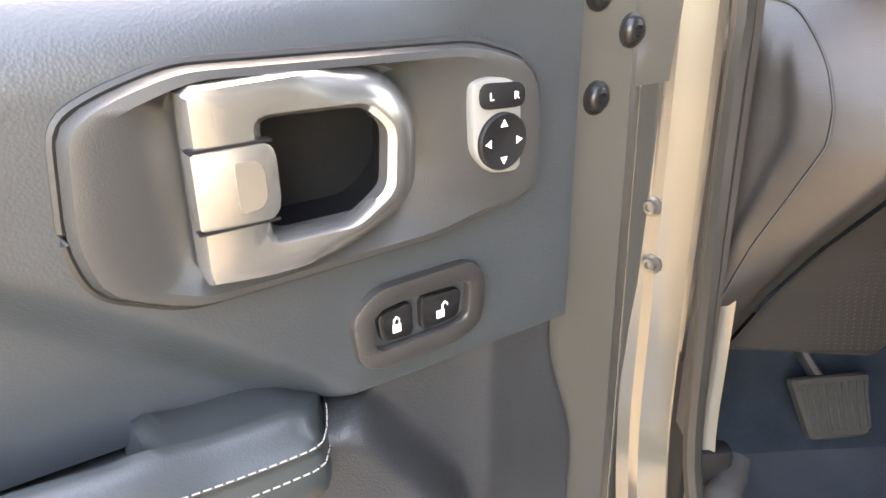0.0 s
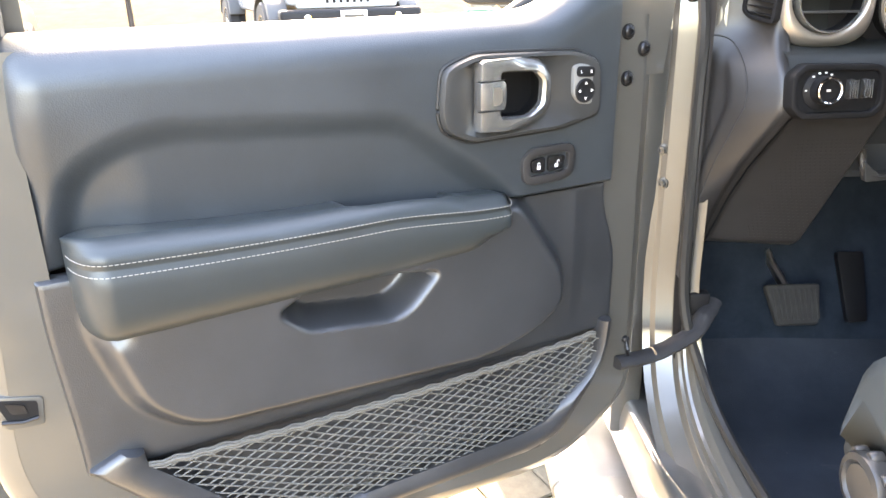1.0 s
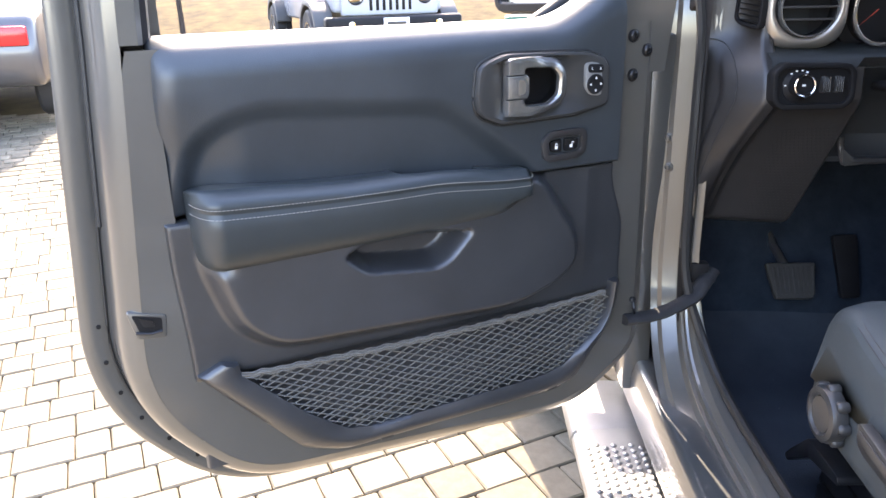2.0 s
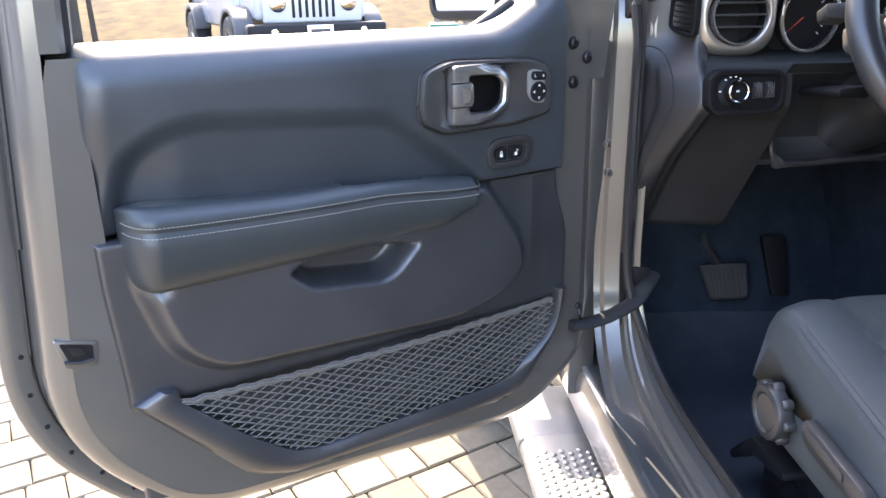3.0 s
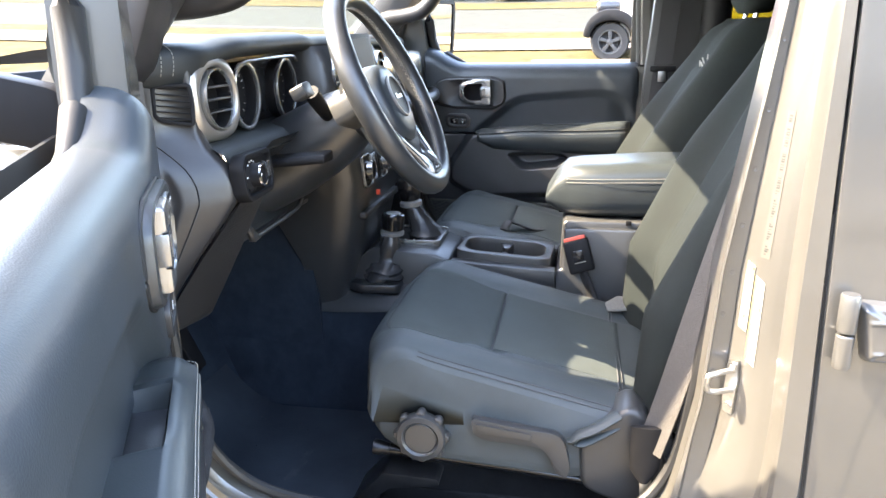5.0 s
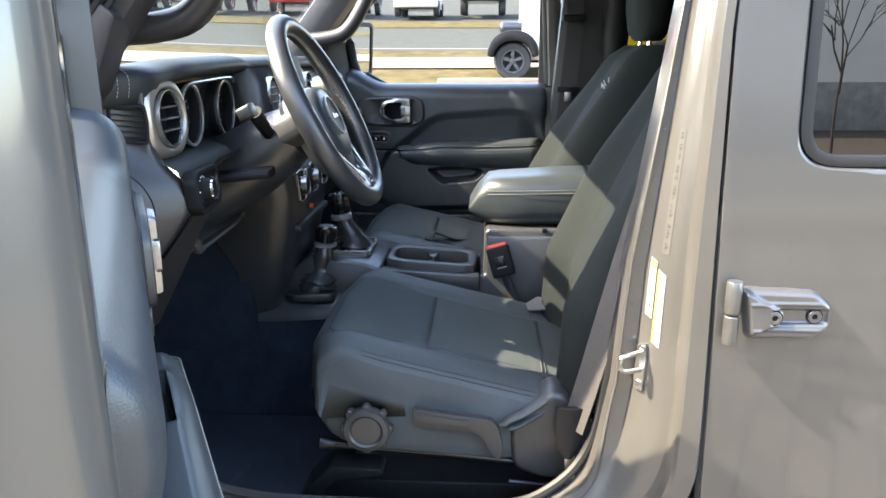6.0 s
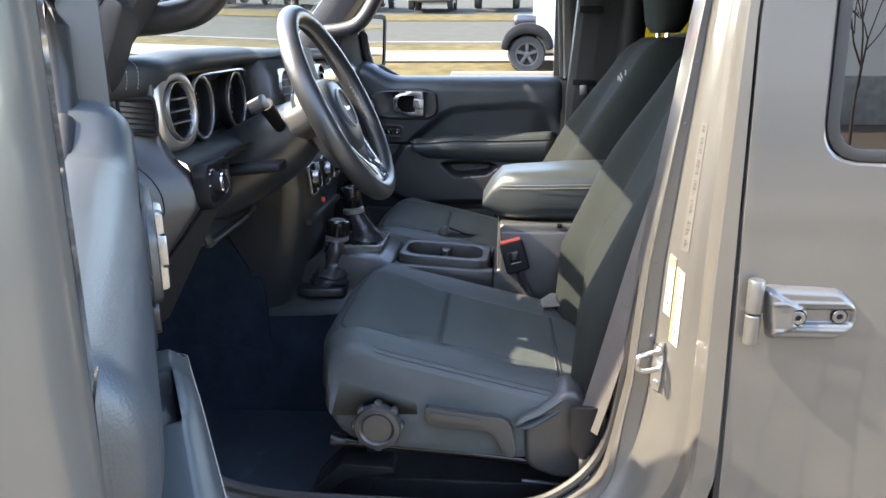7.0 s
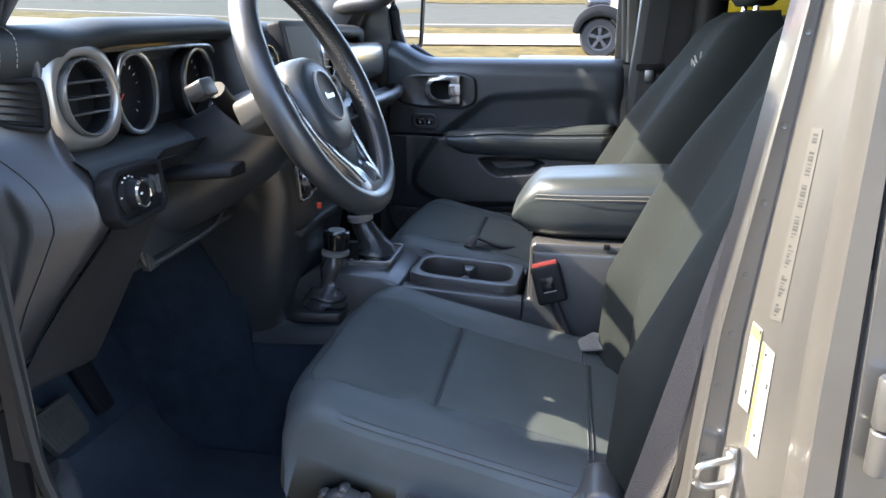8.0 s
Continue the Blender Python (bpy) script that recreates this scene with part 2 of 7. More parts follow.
def box(lo, hi, r=0.0, seg=2):
    (a, b, c), (d, e, f) = lo, hi
    v = [(a, b, c), (d, b, c), (d, e, c), (a, e, c), (a, b, f), (d, b, f), (d, e, f), (a, e, f)]
    return bevel(fresh(v, [(0, 3, 2, 1), (4, 5, 6, 7), (0, 1, 5, 4), (1, 2, 6, 5), (2, 3, 7, 6), (3, 0, 4, 7)]), r, seg)


def fillet(pts, r, n=4):
    """A polygon with rounded corners; r is one number or one for each corner."""
    out, k = [], len(pts)
    for i in range(k):
        p, a, b = (Vector(pts[j % k]).to_2d() for j in (i, i - 1, i + 1))
        rad = r[i] if isinstance(r, (list, tuple)) else r
        da, db = a - p, b - p
        d = min(rad, da.length * 0.48, db.length * 0.48)
        s, e = p + da.normalized() * d, p + db.normalized() * d
        if d < 1e-5:
            out.append(tuple(p))
            continue
        for j in range(n + 1):
            t = j / n
            q = s * (1 - t) ** 2 + p * 2 * t * (1 - t) + e * t * t
            out.append((q.x, q.y))
    return out


def prism(pts, w0, w1, to, r=0.0, seg=2):
    """A polygon (a, b) drawn out from depth w0 to w1; to(a, b, w) gives the place."""
    n = len(pts)
    v = [to(a, b, w0) for a, b in pts] + [to(a, b, w1) for a, b in pts]
    f = [tuple(range(n))[::-1], tuple(range(n, 2 * n))] + [(i, (i + 1) % n, n + (i + 1) % n, n + i) for i in range(n)]
    return bevel(fresh(v, f), r, seg)


def ring(outer, inner, w0, w1, to, r=0.0, seg=2):
    """A frame between two loops with equal counts of points."""
    n = len(outer)
    v = [to(a, b, w) for w in (w0, w1) for loop in (outer, inner) for a, b in loop]
    f = []
    for i in range(n):
        j = (i + 1) % n
        f += [(i, j, n + j, n + i), (2 * n + i, 3 * n + i, 3 * n + j, 2 * n + j), (i, 2 * n + i, 2 * n + j, j), (n + i, n + j, 3 * n + j, 3 * n + i)]
    return bevel(fresh(v, f), r, seg)


def loft(rows, closed=False, caps=True):
    """A skin over rows of equally many points; closed: each row is a loop."""
    m, n = len(rows), len(rows[0])
    v = [p for row in rows for p in row]
    f = []
    for i in range(m - 1):
        for j in range(n if closed else n - 1):
            k = (j + 1) % n
            f.append((i * n + j, i * n + k, (i + 1) * n + k, (i + 1) * n + j))
    if closed and caps:
        f += [tuple(range(n))[::-1], tuple(range((m - 1) * n, m * n))]
    return fresh(v, f)


def smooth_path(pts, per=6, closed=False):
    """A Catmull-Rom line through points."""
    p = [Vector(q) for q in pts]
    k, out = len(p), []
    for i in range(k if closed else k - 1):
        a, b, c, d = ((p[(i + j) % k]) if closed else p[min(max(i + j, 0), k - 1)] for j in (-1, 0, 1, 2))
        for s in range(per):
            t = s / per
            out.append(0.5 * (2 * b + (c - a) * t + (2 * a - 5 * b + 4 * c - d) * t * t + (3 * b - a - 3 * c + d) * t**3))
    if not closed:
        out.append(p[-1])
    return out


def tube(path, r, n=8, closed=False, flat=1.0, up=(0, 0, 1)):
    """A round or flattened tube along a path; r is a number or one for each point."""
    p = [Vector(q) for q in path]
    rows, k = [], len(p)
    for i in range(k):
        a, b = (p[i - 1], p[(i + 1) % k]) if closed else (p[max(i - 1, 0)], p[min(i + 1, k - 1)])
        t = (b - a).normalized()
        side = t.cross(Vector(up))
        side = side.normalized() if side.length > 1e-4 else t.orthogonal().normalized()
        top = side.cross(t)
        rad = r[i] if isinstance(r, (list, tuple)) else r
        rows.append([p[i] + side * rad * math.cos(q) + top * rad * flat * math.sin(q) for q in (2 * math.pi * j / n for j in range(n))])
    if closed:
        rows.append(rows[0])
    bm = loft(rows, closed=True, caps=not closed)
    bmesh.ops.remove_doubles(bm, verts=bm.verts, dist=1e-6)
    return bm


def lathe(profile, centre, axis, n=24, sx=1.0, up=(0, 0, 1)):
    """A turned form: rows of (radius, height along axis)."""
    ax = Vector(axis).normalized()
    u = ax.cross(Vector(up))
    u = u.normalized() if u.length > 1e-4 else ax.orthogonal().normalized()
    w = u.cross(ax)
    c = Vector(centre)
    rows = [[c + ax * h + u * rad * sx * math.cos(q) + w * rad * math.sin(q) for q in (2 * math.pi * j / n for j in range(n))] for rad, h in profile]
    return loft(rows, closed=True, caps=False)


def stitches(path, name, parent, length=0.006, gap=0.0025, r=0.0009, lift=(0, 0, 0)):
    """Thread stitches along a line, as one mesh."""
    p = [Vector(q) + Vector(lift) for q in path]
    bms, i, run = [], 0, 0.0
    pos = p[0].copy()
    need, on, start = length, True, p[0].copy()
    for a, b in zip(p, p[1:]):
        d = (b - a).length
        done = 0.0
        while d - done > need:
            done += need
            q = a.lerp(b, done / d)
            if on:
                bms.append(tube([start, q], r, 5))
            start, on = q, not on
            need = length if on else gap
        need -= d - done
    return part(name, merge(*bms), THREAD, parent, "pale thread stitching")


def sstep(a, b, x):
    t = min(max((x - a) / (b - a), 0.0), 1.0)
    return t * t * (3 - 2 * t)


def inside(poly, x, y):
    """Signed distance to a polygon, positive within."""
    best, odd, n = 1e9, False, len(poly)
    for i in range(n):
        (x1, y1), (x2, y2) = poly[i], poly[(i + 1) % n]
        dx, dy = x2 - x1, y2 - y1
        t = min(max(((x - x1) * dx + (y - y1) * dy) / (dx * dx + dy * dy + 1e-12), 0), 1)
        best = min(best, math.hypot(x - x1 - t * dx, y - y1 - t * dy))
        if (y1 > y) != (y2 > y) and x < (x2 - x1) * (y - y1) / (y2 - y1) + x1:
            odd = not odd
    return best if odd else -best


def lettering(name, text, size, m, mat, parent, label=""):
    cu = bpy.data.curves.new(name, "FONT")
    cu.body, cu.size, cu.extrude, cu.align_x, cu.align_y = text, size, 0.0003, "CENTER", "CENTER"
    tmp = new(name, cu)
    me = bpy.data.meshes.new_from_object(tmp)
    bpy.data.objects.remove(tmp)
    me.materials.append(mat)
    ob = new(name, me)
    ob.parent = parent
    ob.matrix_local = Matrix.Translation(-ORIGIN[parent]) @ m
    ORIGIN[ob] = m.translation.copy()
    return tagged(ob, label) if label else ob


def inset(poly, d):
    """A polygon moved inwards by d at each corner."""
    n = len(poly)
    area = sum(poly[i][0] * poly[(i + 1) % n][1] - poly[(i + 1) % n][0] * poly[i][1] for i in range(n))
    s = 1 if area > 0 else -1
    out = []
    for i in range(n):
        p, a, b = Vector(poly[i]), Vector(poly[i - 1]), Vector(poly[(i + 1) % n])
        e1, e2 = (p - a).normalized(), (b - p).normalized()
        n1, n2 = Vector((-e1.y, e1.x)) * s, Vector((-e2.y, e2.x)) * s
        m = n1 + n2
        m = m / max(m.dot(n1), 0.3)
        out.append(tuple(p + m * d))
    return out


# ---- driver's door, open 63 degrees; u runs back from the hinge, w inwards ----
HINGE = (-0.83, 1.1675, 0.0)


def D(u, z, w):
    return Vector((w, -u, z))


driver_door = thing("driver_door", HINGE, "open grey car door with black vinyl inner trim and silver handle", "car door", turn=-63)


def belt(u):
    return 1.258 + 0.05 * sstep(0.29, 0.150, u) ** 1.3


def match(loop, n):
    """The loop at n points evenly along it."""
    p = [Vector(q) for q in loop] + [Vector(loop[0])]
    run = [0.0]
    for a, b in zip(p, p[1:]):
        run.append(run[-1] + (b - a).length)
    out = []
    for k in range(n):
        s = run[-1] * k / n
        i = max(j for j in range(len(run) - 1) if run[j] <= s + 1e-9)
        out.append(tuple(p[i].lerp(p[i + 1], (s - run[i]) / max(run[i + 1] - run[i], 1e-9))))
    return out


def around(loop, n, centre):
    """The loop at n even angles about a centre, so that loops pair up."""
    p = [Vector(q) for q in match(loop, 600)]
    c = Vector(centre)
    ang = [math.atan2(q.y - c.y, q.x - c.x) for q in p]
    out = []
    for k in range(n):
        a = -math.pi + 2 * math.pi * (k + 0.5) / n
        i = min(range(len(p)), key=lambda j: abs(math.atan2(math.sin(ang[j] - a), math.cos(ang[j] - a))))
        out.append(tuple(p[i]))
    return out


def offset(path, d):
    """An open line in the door's plane moved inwards by d."""
    out, n = [], len(path)
    for i in range(n):
        p = Vector(path[i])
        e1 = (p - Vector(path[i - 1])).normalized() if i else None
        e2 = (Vector(path[i + 1]) - p).normalized() if i < n - 1 else None
        e1, e2 = e1 or e2, e2 or e1
        n1, n2 = Vector((e1.y, -e1.x)), Vector((e2.y, -e2.x))
        m = n1 + n2
        out.append(tuple(p + m / max(m.dot(n1), 0.3) * d))
    return out


EDGE = [(0.899, 1.745), (0.929, 1.250)] + fillet([(0.929, 1.250), (0.968, 0.76), (0.804, 0.566), (0.17, 0.521), (-0.004, 0.645), (0.008, 1.250)], [0, 0.15, 0.10, 0.1, 0.08, 0], 8)[1:]
EDGE = [p for i, p in enumerate(EDGE) if i == 0 or (Vector(p) - Vector(EDGE[i - 1])).length > 0.002]
ROLL = [(0.0, -0.001), (0.0, 0.010), (0.003, 0.0145), (0.010, 0.0158), (0.030, 0.0158), (0.0335, 0.013), (0.0365, 0.013), (0.039, 0.018), (0.042, 0.042), (0.045, 0.062), (0.050, 0.077), (0.057, 0.086), (0.066, 0.0918), (0.076, 0.0945)]
shell = loft([[D(u, z, w) for u, z in offset(EDGE, d)] for d, w in ROLL])
plate_o = around(offset(EDGE, 0.0762)[1:], 140, (0.47, 0.93))
plate_i = around(fillet([(0.822, 1.240), (0.822, 0.85), (0.69, 0.685), (0.25, 0.67), (0.155, 0.77), (0.150, 1.240)], 0.03, 3), 140, (0.47, 0.93))
plate = loft([[D(a + (c - a) * f, b + (d - b) * f, w) for (a, b), (c, d) in zip(plate_o, plate_i)] for f, w in ((0.0, 0.0945), (0.3, 0.0945), (1.0, 0.0945), (1.0, 0.05))], closed=True, caps=False)
skin_plate = prism(offset(EDGE, 0.004)[1:], -0.001, 0.004, D)
part("door_shell", merge(shell, plate, skin_plate), PAINT_IN, driver_door, "warm grey painted steel shell", 50)
part("weatherstrip", tube([D(u, z, 0.0145) for u, z in offset(EDGE, 0.035)], 0.0022, 6), RUBBER, driver_door, "black rubber door seal")
part("post_seal", tube([D(u, z, 0.024) for u, z in match(offset(EDGE, 0.038)[:3], 60)[:26]], 0.0045, 8), RUBBER, driver_door, "black rubber strip on the rear edge")
for k in range(8):
    u, z = offset(EDGE, 0.024)[2 + k * 2]
    part("drain_plug", lathe([(0.0, 0.002), (0.003, 0.0016), (0.0034, 0)], D(u, z, 0.0158), (1, 0, 0), 10), DARK, driver_door)

# window frame above the belt
frame_bars = merge(
    loft([[D(u, z, w) for u, z in ((a, 1.745), (b, 1.2505))] for a, b, w in ((0.8235, 0.8535, 0.0945), (0.806, 0.833, 0.0945), (0.800, 0.827, 0.088), (0.800, 0.827, 0.03))]),
    prism([(0.800, 1.235), (0.92, 1.235), (0.892, 1.745), (0.795, 1.745)], 0.0, 0.012, D),
    prism([(0.046, 1.17), (0.145, 1.17), (0.148, 1.31), (0.128, 1.44), (0.05, 1.44), (0.030, 1.30)], 0.02, 0.0932, D, 0.0),
    prism([(0.075, 1.25), (0.150, 1.25), (0.128, 1.44), (0.185, 1.52), (0.42, 1.74), (0.34, 1.74), (0.10, 1.53), (0.06, 1.44)], 0.02, 0.088, D, 0.006),
    prism([(0.35, 1.69), (0.905, 1.69), (0.905, 1.745), (0.35, 1.745)], 0.02, 0.088, D, 0.008),
)
part("window_frame", frame_bars, PAINT_IN, driver_door)
run = [D(u, belt(u) - 0.004 - 0.010 * sstep(0.23, 0.30, u), 0.044) for u in np.linspace(0.85, 0.205, 20)] + [D(u, z, 0.044) for u, z in ((0.178, 1.275), (0.158, 1.33), (0.148, 1.39), (0.146, 1.44), (0.195, 1.505), (0.30, 1.602), (0.41, 1.70))]
part("window_seal", merge(tube([D(0.826, 1.25, 0.06), D(0.799, 1.7, 0.06)], 0.010, 8), tube(run, [0.009] * 17 + [0.011, 0.013, 0.015] + [0.017] * 7, 10)), RUBBER, driver_door, "black rubber window seal")

# trim as fine height fields
RECESS = fillet([(0.84, 0.9), (0.812, 1.08), (0.79, 1.135), (0.75, 1.162), (0.70, 1.171), (0.445, 1.153), (0.292, 1.030), (0.27, 0.9)], 0.04, 4)
POCKET = fillet([(0.80, 1.06), (0.794, 0.985), (0.764, 0.885), (0.712, 0.845), (0.345, 0.828), (0.27, 0.848), (0.222, 0.881), (0.226, 0.93), (0.30, 1.04)], 0.03, 4)
CUP = fillet([(0.617, 0.960), (0.583, 0.932), (0.478, 0.920), (0.455, 0.930), (0.416, 0.970), (0.47, 0.978), (0.575, 0.982)], 0.012, 3)


HOLE = [(0.386, 1.20), (0.386, 1.138), (0.36, 1.130), (0.25, 1.126), (0.19, 1.142), (0.187, 1.185), (0.205, 1.202), (0.365, 1.206)]


def front_edge(z):
    return 0.142 - 0.026 * sstep(1.02, 0.91, z)


def rear_edge(z):
    return 0.825 + 0.011 * sstep(1.26, 1.05, z) - 0.008 * sstep(1.0, 0.82, z)


def field(zlo, zhi, depth, nu=120, nz=70, back=0.086):
    rows = []
    for i in range(nz + 3):
        t = min(max((i - 1) / nz, 0), 1)
        row = []
        for j in range(nu + 3):
            s = min(max((j - 1) / nu, 0), 1)
            zt = zlo + (zhi(0.5) - zlo) * t if callable(zhi) else zlo + (zhi - zlo) * t
            u = front_edge(zt) + (rear_edge(zt) - front_edge(zt)) * s
            z0 = zlo(u) if callable(zlo) else zlo
            z1 = zhi(u) if callable(zhi) else zhi
            z = z0 + (z1 - z0) * t
            rim = i in (0, nz + 2) or j in (0, nu + 2)
            row.append(D(u, z, back if rim else depth(u, z)))
        rows.append(row)
    return loft(rows)


def soft_edge(u, z, zlo, zhi, r=0.006):
    """How far the surface falls away towards its border."""
    d = min(u - front_edge(z), rear_edge(z) - u, z - zlo, zhi - z)
    q = max(0.0, 1 - d / r)
    return r * (1 - math.sqrt(max(0.0, 1 - q * q)))


def upper(u, z):
    w = 0.1155 - 0.024 * (0.50 + 0.50 * sstep(1.18, 1.05, z)) * sstep(-0.012, 0.022, inside(RECESS, u, z))
    d = belt(u) - z
    q = max(0.0, 1 - d / 0.05)
    w -= 0.055 * (1 - math.sqrt(max(0.0, 1 - q * q)))
    w -= 0.055 * sstep(0.0, 0.006, inside(HOLE, u, z))
    w -= 0.006 * sstep(0.785, 0.832, u) * sstep(1.20, 1.10, z) * sstep(0.025, -0.005, inside(RECESS, u, z))
    q = max(0.0, 1 - (rear_edge(z) - u) / 0.030)
    w -= 0.024 * (1 - math.sqrt(max(0.0, 1 - q * q)))
    w -= 0.017 * sstep(0.72, 0.80, u) * sstep(1.20, 1.10, z)
    return w - soft_edge(u, z, 1.0365, 9)


def lower(u, z):
    w = 0.101 + 0.032 * sstep(-0.016, 0.012, inside(POCKET, u, z)) * (1 - sstep(0.755, 0.79, u) * sstep(0.955, 1.0, z))
    w += 0.004 * sstep(0.03, -0.02, abs(u - 0.195)) * sstep(0.83, 0.87, z)
    w -= 0.045 * sstep(-0.004, 0.018, inside(CUP, u, z))
    w -= 0.012 * sstep(0.815, 0.795, z)
    return w - soft_edge(u, z, 0.60, 1.0335)


part("upper_panel", field(1.0365, belt, upper, 170, 80, 0.05), TRIM, driver_door, "black grained vinyl upper panel")
part("lower_panel", field(0.66, 1.0335, lower, 260, 130, 0.08), TRIM_DOOR, driver_door, "black plastic lower panel with map pocket")

# armrest
arm_rows, cup_shade, st_lo, st_hi = [], [], [], []
for u in [0.807, 0.8065, 0.805, 0.802, 0.798, 0.792, 0.785] + list(np.linspace(0.775, 0.364, 72)) + [0.349, 0.338, 0.330, 0.324, 0.318, 0.313, 0.309, 0.307]:
    t = (0.79 - u) / 0.46
    back = math.sqrt(max(0.0, 1 - max(0.0, 1 - (0.8071 - u) / 0.034) ** 2))
    k = back * (0.25 + 0.75 * math.sqrt(sstep(0.305, 0.329, u)))
    stz = 1.053 - 0.028 * t * (1 - 0.87 * t) - 0.0155 * sstep(0.50, 0.315, u)
    top = stz + 0.021 - 0.005 * sstep(0.415, 0.37, u) + 0.004 * sstep(0.6, 0.75, u) - 0.010 * (1 - sstep(0.306, 0.335, u)) - 0.010 * (1 - back)
    low = 0.970 + 0.008 * t + 0.03 * (1 - sstep(0.30, 0.38, u)) + 0.020 * (1 - back)
    wf = 0.086 + (0.068 - 0.010 * t) * k
    hol = sstep(0.530, 0.498, u) * sstep(0.396, 0.416, u)
    mid = stz - 0.001
    prof = [(0.078, top - 0.012), (0.084, top - 0.002 - 0.070 * hol), (0.084 + (wf - 0.084) * 0.40, top + 0.001 - 0.073 * hol), (0.084 + (wf - 0.084) * 0.66, top + 0.002 - 0.068 * hol),
            (0.084 + (wf - 0.084) * 0.69, top + 0.002 - 0.003 * hol), (0.084 + (wf - 0.084) * 0.78, top - 0.001), (wf - 0.009, top - 0.005), (wf - 0.003, top - 0.010), (wf - 0.0004, stz + 0.0045),
            (wf - 0.0022, stz + 0.0012), (wf - 0.0022, stz - 0.0012), (wf + 0.0006, stz - 0.0045), (wf + 0.001, stz - 0.022), (wf - 0.002, (stz + low) / 2 - 0.006), (wf - 0.008, low + 0.016), (wf - 0.016, low + 0.004), (wf - 0.026, low), (0.078, low + 0.002)]
    arm_rows.append([D(u, z, w) for w, z in prof])
    if hol > 0.45:
        cup_shade.append([D(u, prof[1][1] + 0.020 * hol, 0.0875), D(u, prof[1][1] + 0.002, 0.0875), D(u, prof[2][1] + 0.002, prof[2][0]), D(u, prof[3][1] + 0.002, prof[3][0] - 0.002), D(u, prof[4][1] - 0.004, prof[4][0] - 0.002)])
    st_hi.append(D(u, stz + 0.0058, wf + 0.0002))
    st_lo.append(D(u, stz - 0.0060, wf + 0.0012))
part("armrest", loft(arm_rows, closed=True), LEATHER, driver_door, "padded black leatherette armrest", 50)
# Dark sheet laid in the hollow: the pull cup's shade put in as colour.
part("pull_cup", loft(cup_shade), DARK, driver_door, "dark sheet for the shade inside the pull cup", 60)
stitches(st_hi[2:-1], "upper_stitching", driver_door, 0.0034, 0.0016, 0.00045)
stitches(st_lo[2:-1], "lower_stitching", driver_door, 0.0034, 0.0016, 0.00045)

# handle bezel
def Dh(u, z, w):
    """Places of the handle group."""
    return D(u - 0.010, z - 0.003, w)


BZ = fillet([(0.414, 1.204), (0.419, 1.158), (0.413, 1.135), (0.379, 1.120), (0.25, 1.123), (0.188, 1.136), (0.189, 1.191), (0.199, 1.206), (0.230, 1.216), (0.371, 1.220), (0.398, 1.212)], 0.010, 4)
WELL = fillet([(0.345, 1.203), (0.338, 1.142), (0.285, 1.142), (0.268, 1.158), (0.268, 1.190), (0.285, 1.203)], 0.010, 4)


cen = (0.307, 1.172)
bo, bi = around(BZ, 96, cen), around(WELL, 96, cen)
scoop = around(fillet([(0.376, 1.214), (0.376, 1.134), (0.29, 1.134), (0.25, 1.152), (0.25, 1.192), (0.272, 1.212)], 0.014, 4), 96, cen)
rows = []
for loop, w in ((bo, 0.106), (bo, 0.1205), ([tuple(Vector(p).lerp(Vector(cen), 0.03)) for p in bo], 0.1255), ([tuple(Vector(p).lerp(Vector(cen), 0.10)) for p in bo], 0.1268), (scoop, 0.1165), (bi, 0.1085)):
    rows.append([Dh(u, z, w) for u, z in loop])
part("handle_bezel", loft(rows, closed=True, caps=False), BEZEL, driver_door, "satin dark grey handle surround")
# Dark tube stands for the shade in the groove round the surround.
part("bezel_gasket", tube([Dh(u, z, 0.1165) for u, z in inset(BZ, -0.0012)], 0.0022, 6, closed=True), RUBBER, driver_door, "dark line for the shaded groove round the handle surround")
part("well_wall", loft([[Dh(u, z, w) for u, z in bi] for w in (0.1087, 0.082)], closed=True, caps=False), DARK, driver_door)
part("handle_well", prism(inset(WELL, -0.002), 0.080, 0.084, Dh), DARK, driver_door, "black recess behind the handle")

# handle: silver loop with a separate lever piece
hl_o = fillet([(0.3715, 1.2135), (0.3725, 1.1325), (0.346, 1.1305), (0.300, 1.1315), (0.266, 1.1475), (0.264, 1.190), (0.284, 1.2125), (0.33, 1.2145)], [0.002, 0.002, 0.01, 0.012, 0.014, 0.014, 0.014, 0.01], 5)
hl_i = fillet([(0.343, 1.198), (0.3415, 1.172), (0.343, 1.147), (0.305, 1.146), (0.287, 1.158), (0.285, 1.186), (0.297, 1.197)], 0.005, 5)
ho, hi_ = around(hl_o, 80, (0.318, 1.175)), around(hl_i, 80, (0.318, 1.175))
hrows = []
for f, w, slope in ((0.0, 0.118, 0.118), (0.0, 0.1305, 0.1205), (0.05, 0.1335, 0.1225), (0.22, 0.1345, 0.1275), (0.62, 0.1346, 0.1340), (0.86, 0.1340, 0.1345), (1.0, 0.1300, 0.1315), (1.0, 0.1235, 0.1235)):
    hrows.append([Dh(a + (c - a) * f, b + (d - b) * f, w + (slope - w) * sstep(0.335, 0.292, a)) for (a, b), (c, d) in zip(ho, hi_)])
hrows.append(hrows[0])
handle = part("door_handle", loft(hrows, closed=True, caps=False), SILVER, driver_door, "satin silver loop door handle")
part("handle_lever", prism(fillet([(0.3727, 1.1895), (0.3730, 1.1575), (0.3435, 1.1565), (0.3395, 1.160), (0.3385, 1.166), (0.3385, 1.182), (0.3395, 1.187), (0.3435, 1.190)], 0.0018, 2), 0.12, 0.1352, Dh, 0.0008), SILVER, driver_door, "silver lever piece of the handle")
